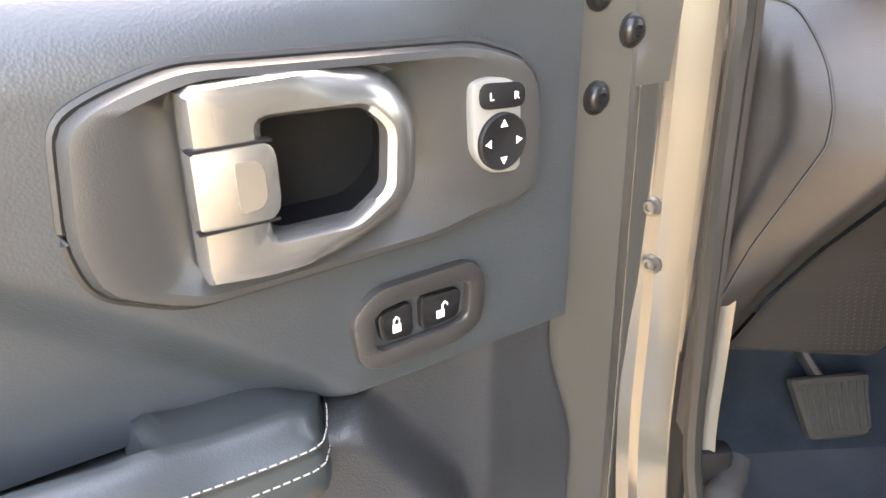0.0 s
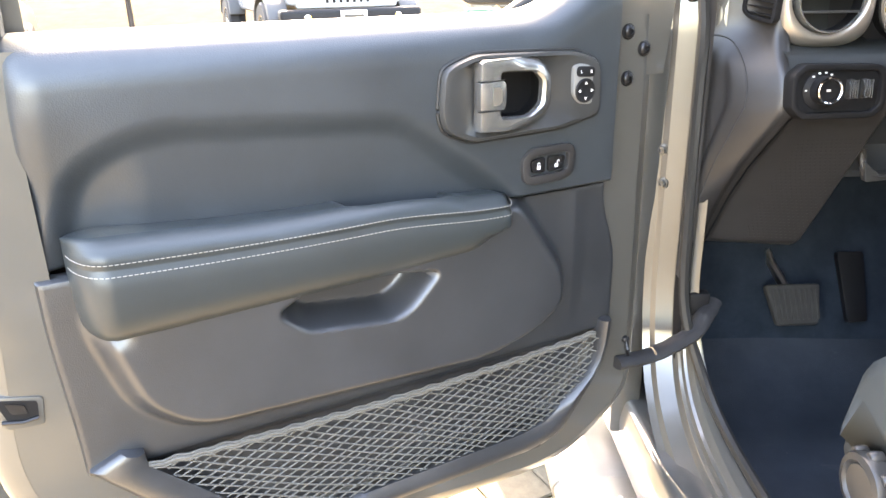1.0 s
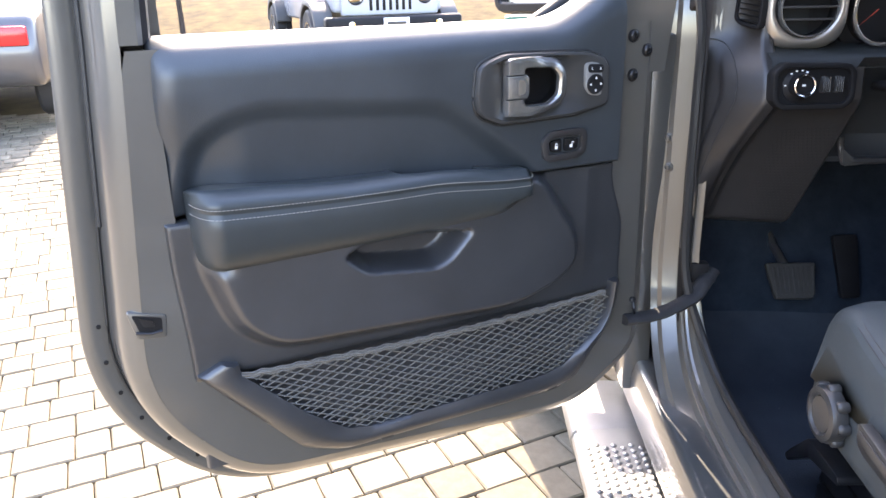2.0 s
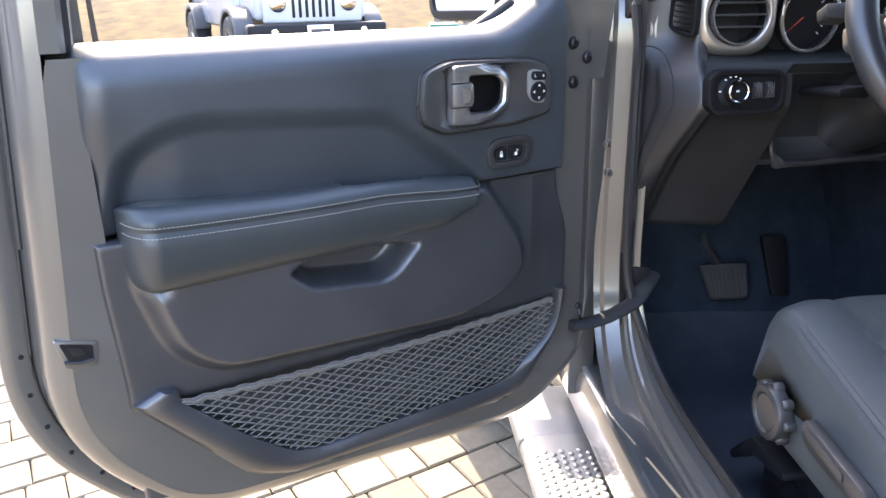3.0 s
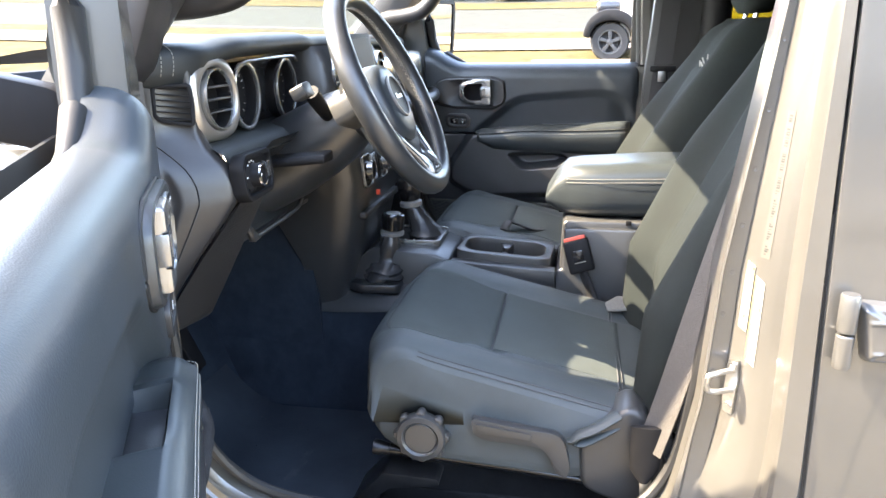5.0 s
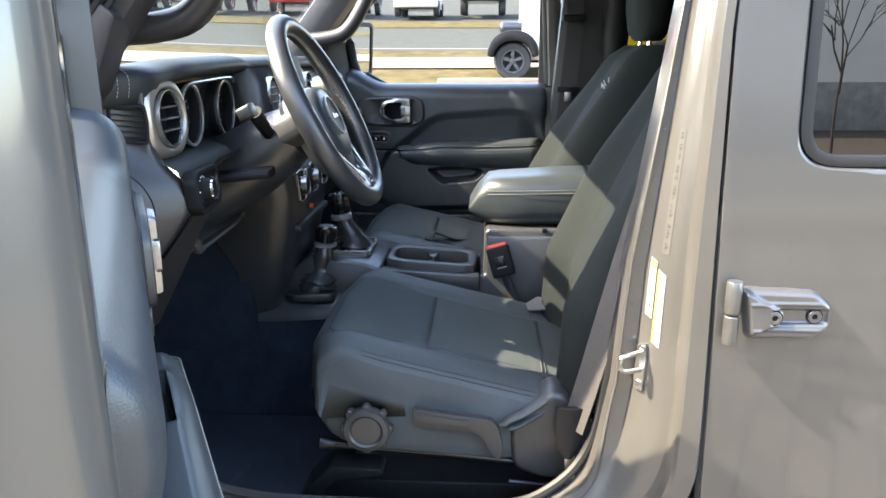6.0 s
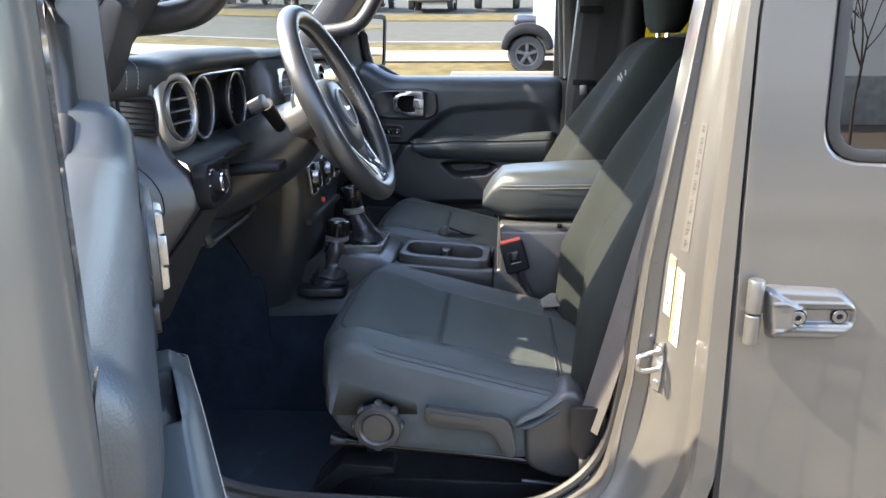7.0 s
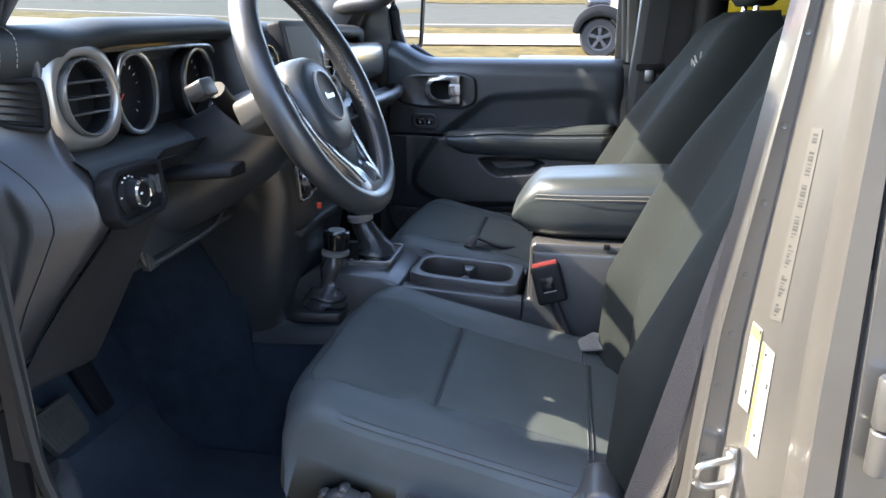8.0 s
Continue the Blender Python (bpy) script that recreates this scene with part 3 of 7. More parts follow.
part("lever_recess", prism(fillet([(0.3565, 1.1835), (0.356, 1.162), (0.347, 1.163), (0.3445, 1.167), (0.3445, 1.179), (0.347, 1.183)], 0.002, 2), 0.1350, 0.1355, Dh), SATIN, driver_door)
for z in (1.1902, 1.1567):
    part("handle_joint", prism([(0.3735, z + 0.0006), (0.3735, z - 0.0006), (0.340, z - 0.0006), (0.340, z + 0.0006)], 0.13, 0.1353, Dh), DARK, driver_door)

# mirror switch
sw = fillet([(0.2365, 1.1985), (0.2350, 1.1620), (0.2255, 1.1500), (0.2060, 1.1480), (0.1990, 1.155), (0.1995, 1.1935), (0.206, 1.199), (0.228, 1.2015)], 0.006, 3)
mirror_switch = part("mirror_switch", prism(inset(sw, 0.0012), 0.118, 0.1258, Dh, 0.0015), PALE_SILVER, driver_door, "silver mirror switch plate")
part("rocker", prism(fillet([(0.2315, 1.1975), (0.2315, 1.1845), (0.2035, 1.1830), (0.2035, 1.1955)], 0.006, 4), 0.124, 0.1274, Dh, 0.001), DARK, mirror_switch, "black left and right rocker")
part("joystick", lathe([(0.0148, 0), (0.0148, 0.002), (0.0138, 0.003), (0.0125, 0.0025), (0.0, 0.0012)], Dh(0.2175, 1.1672, 0.1256), (1, 0, 0), 28), DARK, mirror_switch, "round black four-way pad")
for a in range(4):
    q = a * math.pi / 2
    c = Vector((0.2175 + 0.0092 * math.cos(q), 1.1672 + 0.0090 * math.sin(q)))
    tri = [c + Vector((math.cos(q + k), math.sin(q + k))) * 0.0024 for k in (0, 2.1, -2.1)]
    part("arrow", prism([tuple(v) for v in tri], 0.1280, 0.1286, Dh), WHITE, mirror_switch)
# letters face inwards from the door
FACE = Matrix(((0, 0, 1, 0), (1, 0, 0, 0), (0, 1, 0, 0), (0, 0, 0, 1)))


def on_door(u, z, w, size=1.0):
    return Matrix.Translation(Dh(u, z, w)) @ FACE


lettering("letter", "L", 0.0055, on_door(0.2250, 1.1905, 0.1276), WHITE, mirror_switch)
lettering("letter", "R", 0.0055, on_door(0.2095, 1.1895, 0.1276), WHITE, mirror_switch)

# lock switch
lb_o = fillet([(0.305, 1.089), (0.302, 1.061), (0.291, 1.055), (0.241, 1.056), (0.225, 1.063), (0.222, 1.092), (0.231, 1.103), (0.290, 1.102)], 0.007, 3)
lock_switch = part("lock_switch", ring(match(lb_o, 48), match(inset(lb_o, 0.0110), 48), 0.108, 0.1215, Dh, 0.003), TRIM_HARD, driver_door, "dark lock switch surround")
part("lock_button", prism(fillet([(0.290, 1.086), (0.288, 1.070), (0.269, 1.069), (0.269, 1.089)], 0.004, 3), 0.108, 0.1195, Dh, 0.0012), GLOSSY, lock_switch)
part("unlock_button", prism(fillet([(0.264, 1.089), (0.264, 1.069), (0.240, 1.071), (0.238, 1.088)], 0.004, 3), 0.108, 0.1195, Dh, 0.0012), GLOSSY, lock_switch)
for u, swing in ((0.279, 0.0), (0.252, 0.003)):
    part("padlock_symbol", merge(prism([(u + 0.0024, 1.0785), (u + 0.0024, 1.0740), (u - 0.0024, 1.0740), (u - 0.0024, 1.0785)], 0.1194, 0.1199, Dh),
         tube([Dh(u + q[0] - swing, q[1], 0.1196) for q in ((0.0016, 1.0785), (0.0016, 1.0812), (0, 1.0828), (-0.0016, 1.0812), (-0.0016, 1.0785 + swing * 0.6))], 0.0006, 5)), WHITE, lock_switch, "white padlock symbol")

# net pocket
NETB = [(0.764, 0.806), (0.70, 0.737), (0.626, 0.680), (0.58, 0.673), (0.275, 0.681), (0.225, 0.692), (0.160, 0.745), (0.150, 0.77), (0.150, 0.812)]


def net_w(u, z):
    """The net bows out towards its middle."""
    return 0.108 + 0.012 * max(0.0, min(1.0, 5 * inside(NETB, u, z)))


frame_o = fillet([(0.833, 0.832), (0.822, 0.815), (0.69, 0.664), (0.630, 0.643), (0.250, 0.642), (0.205, 0.656), (0.146, 0.745), (0.130, 0.79), (0.124, 0.838), (0.140, 0.838)], 0.012, 3)
fo = around(frame_o, 120, (0.45, 0.75))
fi = around(fillet([(0.785, 0.826), (0.68, 0.722), (0.624, 0.680), (0.58, 0.672), (0.28, 0.678), (0.235, 0.686), (0.162, 0.745), (0.146, 0.775), (0.140, 0.834), (0.43, 0.84)], 0.01, 3), 120, (0.45, 0.75))
keep = [i for i in range(120) if not (fo[i][1] > 0.815 and 0.145 < fo[i][0] < 0.78)]
bars = []
for f, w in ((0.0, 0.085), (0.0, 0.108), (0.25, 0.1175), (0.7, 0.1195), (1.0, 0.112), (1.0, 0.085)):
    bars.append([D(a + (c - a) * f, b + (d - b) * f, w) for (a, b), (c, d) in zip(fo, fi)])
nf = loft([list(r) for r in zip(*[[bars[k][i] for i in sorted(keep, key=lambda i: (i - 92) % 120)] for k in range(6)])], closed=True)
net_frame = part("net_frame", nf, TRIM_DOOR, driver_door, "black plastic pocket surround", 50)
part("pocket_back", prism(fillet([(0.81, 0.82), (0.68, 0.675), (0.62, 0.655), (0.25, 0.655), (0.15, 0.75), (0.135, 0.82)], 0.01, 2), 0.070, 0.088, D), DARK, driver_door)
for u, z in ((0.562, 0.649), (0.257, 0.652)):
    part("net_clip", box(D(u + 0.011, z - 0.006, 0.1), D(u - 0.011, z + 0.008, 0.116), 0.003), BEZEL, driver_door)

cords = []
for fam in (1, -1):
    slope = 0.45 * fam
    for k in range(-16, 46):
        c0 = 0.16 + k * 0.024
        run, pts = [], []
        for s in np.linspace(0, 0.155, 30):
            z = 0.662 + s
            u = c0 + s / slope + 0.0035 * math.sin(s * 60 + k * 1.3)
            if inside(NETB, u, z) > -0.008 and z < 0.804:
                run.append(D(u, z, net_w(u, z) + 0.0006 * fam))
            elif len(run) > 1:
                pts.append(run)
                run = []
            else:
                run = []
        if len(run) > 1:
            pts.append(run)
        cords += [tube(r, 0.0011, 5) for r in pts]
net = part("storage_net", merge(*cords), CORD, driver_door, "grey elastic mesh storage net")
hem = [D(u, 0.808 - 0.006 * math.sin(math.pi * (0.766 - u) / 0.612) + 0.0012 * math.sin(u * 240), 0.1105 + 0.005 * math.sin(math.pi * (0.766 - u) / 0.612)) for u in np.linspace(0.768, 0.152, 90)]
part("net_hem", merge(tube(hem, 0.0024, 7), *[tube([p + Vector((0.001 * math.sin(i), 0, 0.0038 * k)) for i, p in enumerate(hem)], 0.0013, 5) for k in (-1, 1)]), CORD, driver_door, "gathered elastic hem")

# latch, screws, striker pocket
latch = part("door_latch", prism(fillet([(0.898, 0.926), (0.850, 0.914), (0.854, 0.882), (0.889, 0.886)], 0.004, 2), 0.080, 0.0965, D, 0.0015), PAINT_IN, driver_door, "painted door latch pocket")
part("latch_slot", prism(fillet([(0.892, 0.9215), (0.856, 0.911), (0.858, 0.890), (0.884, 0.893)], 0.003, 2), 0.0966, 0.0970, D), DARK, latch)
part("latch_claw", merge(prism(fillet([(0.884, 0.916), (0.868, 0.910), (0.866, 0.900), (0.880, 0.903)], 0.002, 2), 0.0970, 0.0982, D), tube([D(0.890, 0.896, 0.0975), D(0.872, 0.892, 0.0982), D(0.858, 0.893, 0.0975)], 0.002, 6)), BLACKSTEEL, latch, "dark steel latch claw")
for u, z in ((0.112, 1.168), (0.086, 1.205), (0.115, 1.228)):
    screw = part("torx_screw", lathe([(0.0105, 0), (0.0105, 0.0015), (0.0085, 0.002), (0.0078, 0.0045), (0.006, 0.0062), (0.0035, 0.0066), (0.003, 0.004), (0, 0.004)], D(u, z, 0.094), (1, 0, 0), 20), BLACKSTEEL, driver_door, "black torx screw")
part("check_bolt", merge(lathe([(0.006, 0), (0.006, 0.006), (0.0045, 0.0075), (0, 0.008)], D(0.079, 0.772, 0.094), (1, 0, 0), 12), tube([D(0.079, 0.772, 0.1), D(0.082, 0.760, 0.105), D(0.077, 0.747, 0.102)], 0.003, 6)), BLACKSTEEL, driver_door)

# door mirror outside the glass, facing back along the door
door_mirror = thing("door_mirror", HINGE, "black door mirror with bright glass on the open door", "mirror", turn=-63)


def M(w, z, u):
    return D(u, z, w)


def mirror_parts(parent):
    o = fillet([(-0.12, 1.254), (-0.375, 1.248), (-0.395, 1.45), (-0.13, 1.45)], 0.035, 5)
    rows = [[M(a, b, u) for a, b in inset(o, d)] for d, u in ((0.06, -0.025), (0.02, -0.005), (0.003, 0.035), (0.0, 0.090), (0.004, 0.100), (0.018, 0.101), (0.020, 0.093))]
    part("housing", loft(rows, closed=True), DARK, parent, "black plastic mirror housing")
    part("mirror_pane", prism(inset(o, 0.0195), 0.094, 0.097, M), MIRROR, parent, "bright mirror glass")
    part("mirror_arm", prism(fillet([(0.01, 1.22), (0.01, 1.30), (-0.10, 1.33), (-0.16, 1.30), (-0.13, 1.262)], 0.015, 3), 0.01, 0.075, M, 0.01), DARK, parent)


mirror_parts(door_mirror)


# ---- passenger's door: the mirror twin, closed ----
passenger_door = copy_thing(driver_door, Matrix.Translation((0.829, 1.1675, 0)) @ Matrix.Diagonal((-1, 1, 1, 1)))
passenger_door.name = "passenger_door"
tagged(passenger_door, "closed grey car door with black vinyl inner trim", "car door")
for ob in list(passenger_door.children_recursive):
    if ob.name.split(".")[0] in ("mirror_switch", "rocker", "joystick", "arrow", "letter", "torx_screw", "drain_plug"):
        bpy.data.objects.remove(ob)
passenger_mirror = copy_thing(door_mirror, Matrix.Translation((0.735, 1.215, 0.02)) @ Matrix.Rotation(radians(-22), 4, "Z") @ Matrix.Diagonal((-1, 1, 1, 1)))
passenger_mirror.name = "door_mirror"
tagged(passenger_mirror, "black door mirror with bright glass on the closed door", "mirror")

# ---- car body ----
car_body = thing("car_body", (0, 0, 0.3), "warm grey painted car body shell with open doorway", "car body", kind="structure")


def post_in(z):
    """The B-post's inner edge by height."""
    return float(np.interp(z, [0.72, 0.85, 1.05, 1.30, 1.60, 1.79], [0.360, 0.338, 0.325, 0.292, 0.255, 0.238]))


def post_out(z):
    """The gap to the rear door by height."""
    return float(np.interp(z, [0.60, 0.90, 1.15, 1.40, 1.76], [0.2135, 0.2195, 0.2255, 0.2305, 0.2175]))


# the post's pressing from the cabin outwards: flange, flat band, slanted face, groove, shoulder, outer strip
POST = [(-0.655, -0.05), (-0.680, -0.012), (-0.7035, -0.004), (-0.7050, 0.025), (-0.6960, 0.060), (-0.6955, 0.250), (-0.7065, 0.285), (-0.723, 0.43), (-0.739, 0.575), (-0.742, 0.63), (-0.746, 0.70), (-0.752, 0.722), (-0.783, 0.712), (-0.790, 0.74), (-0.7915, 0.97), (-0.785, 1.0)]


def on_post(t, z, lift=0.0):
    """A point on the post's slanted face, t across it."""
    yi, yo = post_in(z), post_out(z)
    a, b = Vector((-0.707, yi - 0.28 * (yi - yo), z)), Vector((-0.739, yi - 0.575 * (yi - yo), z))
    d = (b - a).normalized()
    return a.lerp(b, t) + Vector((d.y, -d.x, 0)) * lift


def jamb(sign):
    """The doorway's pressed steel edge, swept round the opening; sign -1 is the driver's side."""
    path = smooth_path([(0, 0.80, 1.79), (0, 1.02, 1.52), (0, 1.145, 1.36), (0, 1.135, 1.25), (0, 1.128, 0.95), (0, 1.120, 0.78), (0, 1.075, 0.665), (0, 0.96, 0.612), (0, 0.75, 0.602), (0, 0.52, 0.604), (0, 0.42, 0.640), (0, 0.365, 0.72), (0, 0.345, 0.85), (0, 0.338, 1.05), (0, 0.315, 1.30), (0, 0.285, 1.60), (0, 0.27, 1.79)], 6)
    prof = [(-0.004, -0.655, 0), (0.0, -0.672, 0), (0.001, -0.700, 0), (0.010, -0.714, 0), (0.014, -0.716, 0), (0.016, -0.726, 0), (0.032, -0.728, 0), (0.036, -0.738, 0), (0.040, -0.740, 0), (0.050, -0.741, 0), (0.058, -0.746, 0), (0.066, -0.760, 0), (0.070, -0.772, 0), (0.078, -0.775, 0), (0.084, -0.778, 0), (0.0885, -0.790, 0)]
    rows, n = [], len(path)
    for i, p in enumerate(path):
        a, b = path[max(i - 1, 0)], path[min(i + 1, n - 1)]
        t = (b - a).normalized()
        out = Vector((0, -t.z, t.y))
        f = i / (n - 1)
        wide = 0.72 + 0.72 * sstep(0.55, 0.72, f)
        kx = 0.27 + 0.28 * sstep(0.28, 0.42, f)
        px = [-0.79 + (x + 0.79) * (1 if x < -0.745 else kx * (x + 0.745) / (x + 0.79) + 0.045 / (x + 0.79)) for _, x, _ in prof]
        g = sstep(0.60, 0.74, f)
        yi, yo = post_in(p.z), post_out(p.z)
        row = []
        for (d, _, _), x, (rx, rs) in zip(prof, px, POST):
            q = (Vector((x, p.y, p.z)) + out * d * wide).lerp(Vector((rx, yi - rs * (yi - yo), p.z)), g)
            row.append(Vector((-sign * q.x, q.y, q.z)))
        rows.append(row)
    return loft(rows)


part("door_jamb", jamb(-1), PAINT_IN, car_body, "warm grey pressed steel doorway edge", 30)
part("door_jamb", jamb(1), PAINT_IN, car_body, "", 30)
for x, y, z in ((-0.777, 1.188, 1.034), (-0.774, 1.183, 0.980)):
    part("hinge_bolt", lathe([(0.0095, -0.002), (0.0095, 0.001), (0.0065, 0.002), (0.006, 0.006), (0.0035, 0.0065), (0.003, 0.004), (0, 0.004)], (x, y, z), (-0.82, -0.57, 0), 16), PAINT_IN, car_body, "painted hinge bolt")
seal_path = smooth_path([(-0.682, 0.80, 1.78), (-0.682, 1.03, 1.50), (-0.758, 1.118, 1.33), (-0.757, 1.114, 1.2), (-0.755, 1.108, 0.95), (-0.748, 1.097, 0.79), (-0.715, 1.05, 0.672), (-0.700, 0.95, 0.622), (-0.698, 0.75, 0.612), (-0.698, 0.53, 0.614), (-0.692, 0.435, 0.645), (-0.675, 0.368, 0.72), (-0.668, 0.342, 0.86), (-0.668, 0.318, 1.05), (-0.666, 0.285, 1.30), (-0.666, 0.247, 1.60), (-0.676, 0.235, 1.78)], 5)
part("door_seal", tube(seal_path, 0.0085, 8), RUBBER, car_body, "black rubber doorway seal")
part("a_post_trim", merge(
    loft([[Vector(q) for q in ((-0.748, 1.10 + k, z), (-0.757, 1.112 + k, z), (-0.755, 1.135 + k, z), (-0.740, 1.135 + k, z))] for z, k in ((0.84, 0.0), (0.95, 0.0), (1.2, 0.004), (1.3, 0.008))], closed=True)), TRIM_HARD, car_body, "black plastic post trim")
# windscreen posts and header
post_foot = fillet([(1.112, 1.316), (1.150, 1.268), (1.20, 1.25), (1.23, 1.30), (1.20, 1.37), (1.10, 1.45), (1.066, 1.42), (1.094, 1.355)], 0.006, 2)
for sx in (-1, 1):
    part("post_foot_trim", prism(post_foot, sx * 0.700, sx * 0.762, lambda a, b, w: Vector((w, a, b)), 0.006), TRIM_HARD, car_body, "black plastic trim at the foot of the windscreen post")
for sx in (-1, 1):
    rows = []
    for t in np.linspace(0, 1, 8):
        y, z = 1.235 - 0.40 * t, 1.285 + 0.50 * t
        rows.append([Vector((sx * x, y + dy, z)) for x, dy in ((0.745, 0.0), (0.738, 0.05), (0.70, 0.075), (0.655, 0.06), (0.643, 0.0), (0.655, -0.055), (0.69, -0.072), (0.735, -0.062))])
    part("windscreen_post", loft(rows, closed=True), TRIM_HARD, car_body, "black trimmed windscreen post")
    for k in range(3):
        part("gutter_rib", tube([(sx * (0.752 + 0.010 * k), 1.20 - 0.40 * t + 0.014 * k, 1.285 + 0.50 * t) for t in np.linspace(0, 1, 8)], 0.006, 6), RUBBER, car_body)
part("windscreen_header", box((-0.73, 0.80, 1.675), (0.73, 0.92, 1.80), 0.015), DARK, car_body)
screen_pane = part("windscreen", fresh([(-0.66, 1.30, 1.30), (0.66, 1.30, 1.30), (0.66, 0.895, 1.775), (-0.66, 0.895, 1.775)], [(0, 1, 2, 3)]), CLEAR, car_body, "clear windscreen glass")
screen_pane.visible_shadow = False
# roof, floor, bulkhead, tail
part("roof", box((-0.74, -2.15, 1.79), (0.74, 0.86, 1.83), 0.015), DARK, car_body, "black hard top")
part("floor_pan", box((-0.72, -2.1, 0.455), (0.72, 1.50, 0.50), 0.0), CARPET, car_body)
part("bulkhead", box((-0.76, 1.50, 0.45), (0.76, 1.54, 1.30), 0.0), CARPET, car_body)
part("toe_board", prism([(1.28, 0.50), (1.52, 0.50), (1.52, 0.92), (1.50, 0.92)], -0.72, 0.72, lambda a, b, w: Vector((w, a, b)), 0.0), CARPET, car_body, "black carpeted toe board")
part("kick_panel", box((-0.745, 1.13, 0.50), (-0.715, 1.5, 0.90), 0.005), DARK, car_body)
part("kick_panel", box((0.700, 1.06, 0.50), (0.7405, 1.5, 0.90), 0.005), DARK, car_body)
part("bonnet", loft([[Vector((x, y, z - 0.03 * (abs(x) / 0.72) ** 3)) for x in np.linspace(-0.72, 0.72, 13)] for y, z in ((1.36, 1.25), (1.6, 1.25), (2.4, 1.20), (2.75, 1.15), (2.82, 1.08), (2.83, 0.8))]), PAINT, car_body, "grey painted bonnet")
# Flares and turned front wheels: out of view, added to shade the paving.
for sx in (-1, 1):
    arch = [(2.78, 0.62), (2.74, 0.80), (2.62, 0.90), (1.72, 0.92), (1.52, 0.80), (1.42, 0.60), (1.36, 0.56), (1.36, 0.60), (1.46, 0.86), (1.66, 0.97), (2.66, 0.955), (2.80, 0.85), (2.83, 0.62)]
    part("wheel_arch_flare", prism(fillet(arch, 0.03, 3), sx * 0.77, sx * 0.94, lambda a, b, w: Vector((w, a, b)), 0.012, 2), DARK, car_body, "black plastic wheel arch flare, added to shade the paving")
    tyre = part("front_wheel", lathe([(0.22, -0.11), (0.36, -0.13), (0.395, -0.11), (0.405, -0.06), (0.405, 0.06), (0.395, 0.11), (0.36, 0.13), (0.22, 0.11)], (sx * 0.90, 2.15, 0.405), (1, 0.30, 0), 40), TYRE, car_body, "black tyre of the turned front wheel, added to shade the paving")
    part("rim", lathe([(0.23, 0.08 * sx), (0.215, 0.10 * sx), (0.19, 0.05 * sx), (0.06, 0.07 * sx), (0, 0.08 * sx)], (sx * 0.90, 2.15, 0.405), (1, 0.30, 0), 30), ALU, tyre, "grey alloy rim")
part("cowl", box((-0.74, 1.28, 1.16), (0.74, 1.42, 1.24), 0.01), DARK, car_body)
for sx in (-1, 1):
    part("front_side", box((min(sx * 0.73, sx * 0.832), 1.30, 0.50), (max(sx * 0.73, sx * 0.832), 2.8, 1.20), 0.02), PAINT, car_body)
    part("hinge_pillar", box((min(sx * 0.775, sx * 0.830), 1.19, 0.50), (max(sx * 0.775, sx * 0.830), 1.31, 1.22), 0.008), PAINT, car_body, "painted hinge pillar")
    part("rocker_panel", prism(fillet([(0.802, 0.57), (0.812, 0.53), (0.805, 0.44), (0.77, 0.415), (0.70, 0.45), (0.70, 0.57)], 0.012, 3), 1.35, -0.9, lambda a, b, w, s=sx: Vector((s * a, w, b)), 0.0), PAINT, car_body, "grey painted rocker panel")
    part("roof_rail", box((sx * 0.70 - 0.04, -2.1, 1.73), (sx * 0.70 + 0.04, 0.86, 1.80), 0.02), DARK, car_body)
    # roll bar behind the seats
    part("roll_bar", tube(smooth_path([(sx * 0.66, 0.14, 0.9), (sx * 0.655, 0.14, 1.4), (sx * 0.62, 0.12, 1.66), (sx * 0.45, 0.08, 1.74), (0, 0.08, 1.75)], 6), 0.042, 12), DARK, car_body, "padded black roll bar")
    part("rear_post", box((sx * 0.70 - 0.045, -0.88, 0.6), (sx * 0.70 + 0.045, -0.74, 1.76), 0.02), DARK, car_body)
    part("tail_post", box((sx * 0.70 - 0.045, -2.15, 0.6), (sx * 0.70 + 0.045, -1.95, 1.76), 0.02), DARK, car_body)
    part("rear_side", box((sx * 0.75 - 0.03, -2.15, 0.55), (sx * 0.75 + 0.03, -0.86, 1.24), 0.02), PAINT, car_body)
for sx in (-1, 1):
    part("quarter_window", box((sx * 0.735 - 0.004, -1.96, 1.235), (sx * 0.735 + 0.004, -0.87, 1.74), 0.0), TINT, car_body, "dark tinted rear side glass")
part("tail_window", box((-0.70, -2.152, 1.235), (0.70, -2.144, 1.79), 0.0), TINT, car_body, "dark tinted tail glass")
part("tail", box((-0.76, -2.18, 0.5), (0.76, -2.13, 1.24), 0.02), PAINT, car_body)
part("b_post_trim", prism(fillet([(0.325, 0.6), (0.315, 0.95), (0.272, 1.25), (0.215, 1.78), (0.16, 1.78), (0.2, 0.6)], 0.01, 2), -0.66, -0.69, lambda a, b, w: Vector((w, a, b)), 0.004), DARK, car_body, "black plastic post trim")
part("b_post_trim", prism(fillet([(0.335, 0.6), (0.335, 1.2), (0.29, 1.78), (0.13, 1.78), (0.16, 0.6)], 0.01, 2), 0.66, 0.70, lambda a, b, w: Vector((w, a, b)), 0.008), BEZEL, car_body, "black plastic post trim")
# rivets and spots along the B-post
for z in (0.90, 0.985, 1.045, 1.11, 1.185, 1.26, 1.345, 1.44):
    y = post_in(z) - (0.15 if z > 1.0 else 0.12) * (post_in(z) - post_out(z))
    part("spot_weld", lathe([(0.0036, 0.0002), (0.0032, 0.0008), (0.002, 0.0004), (0, 0.0002)], (-0.6960, y, z), (-1, 0.05, 0), 12), PAINT_IN, car_body)


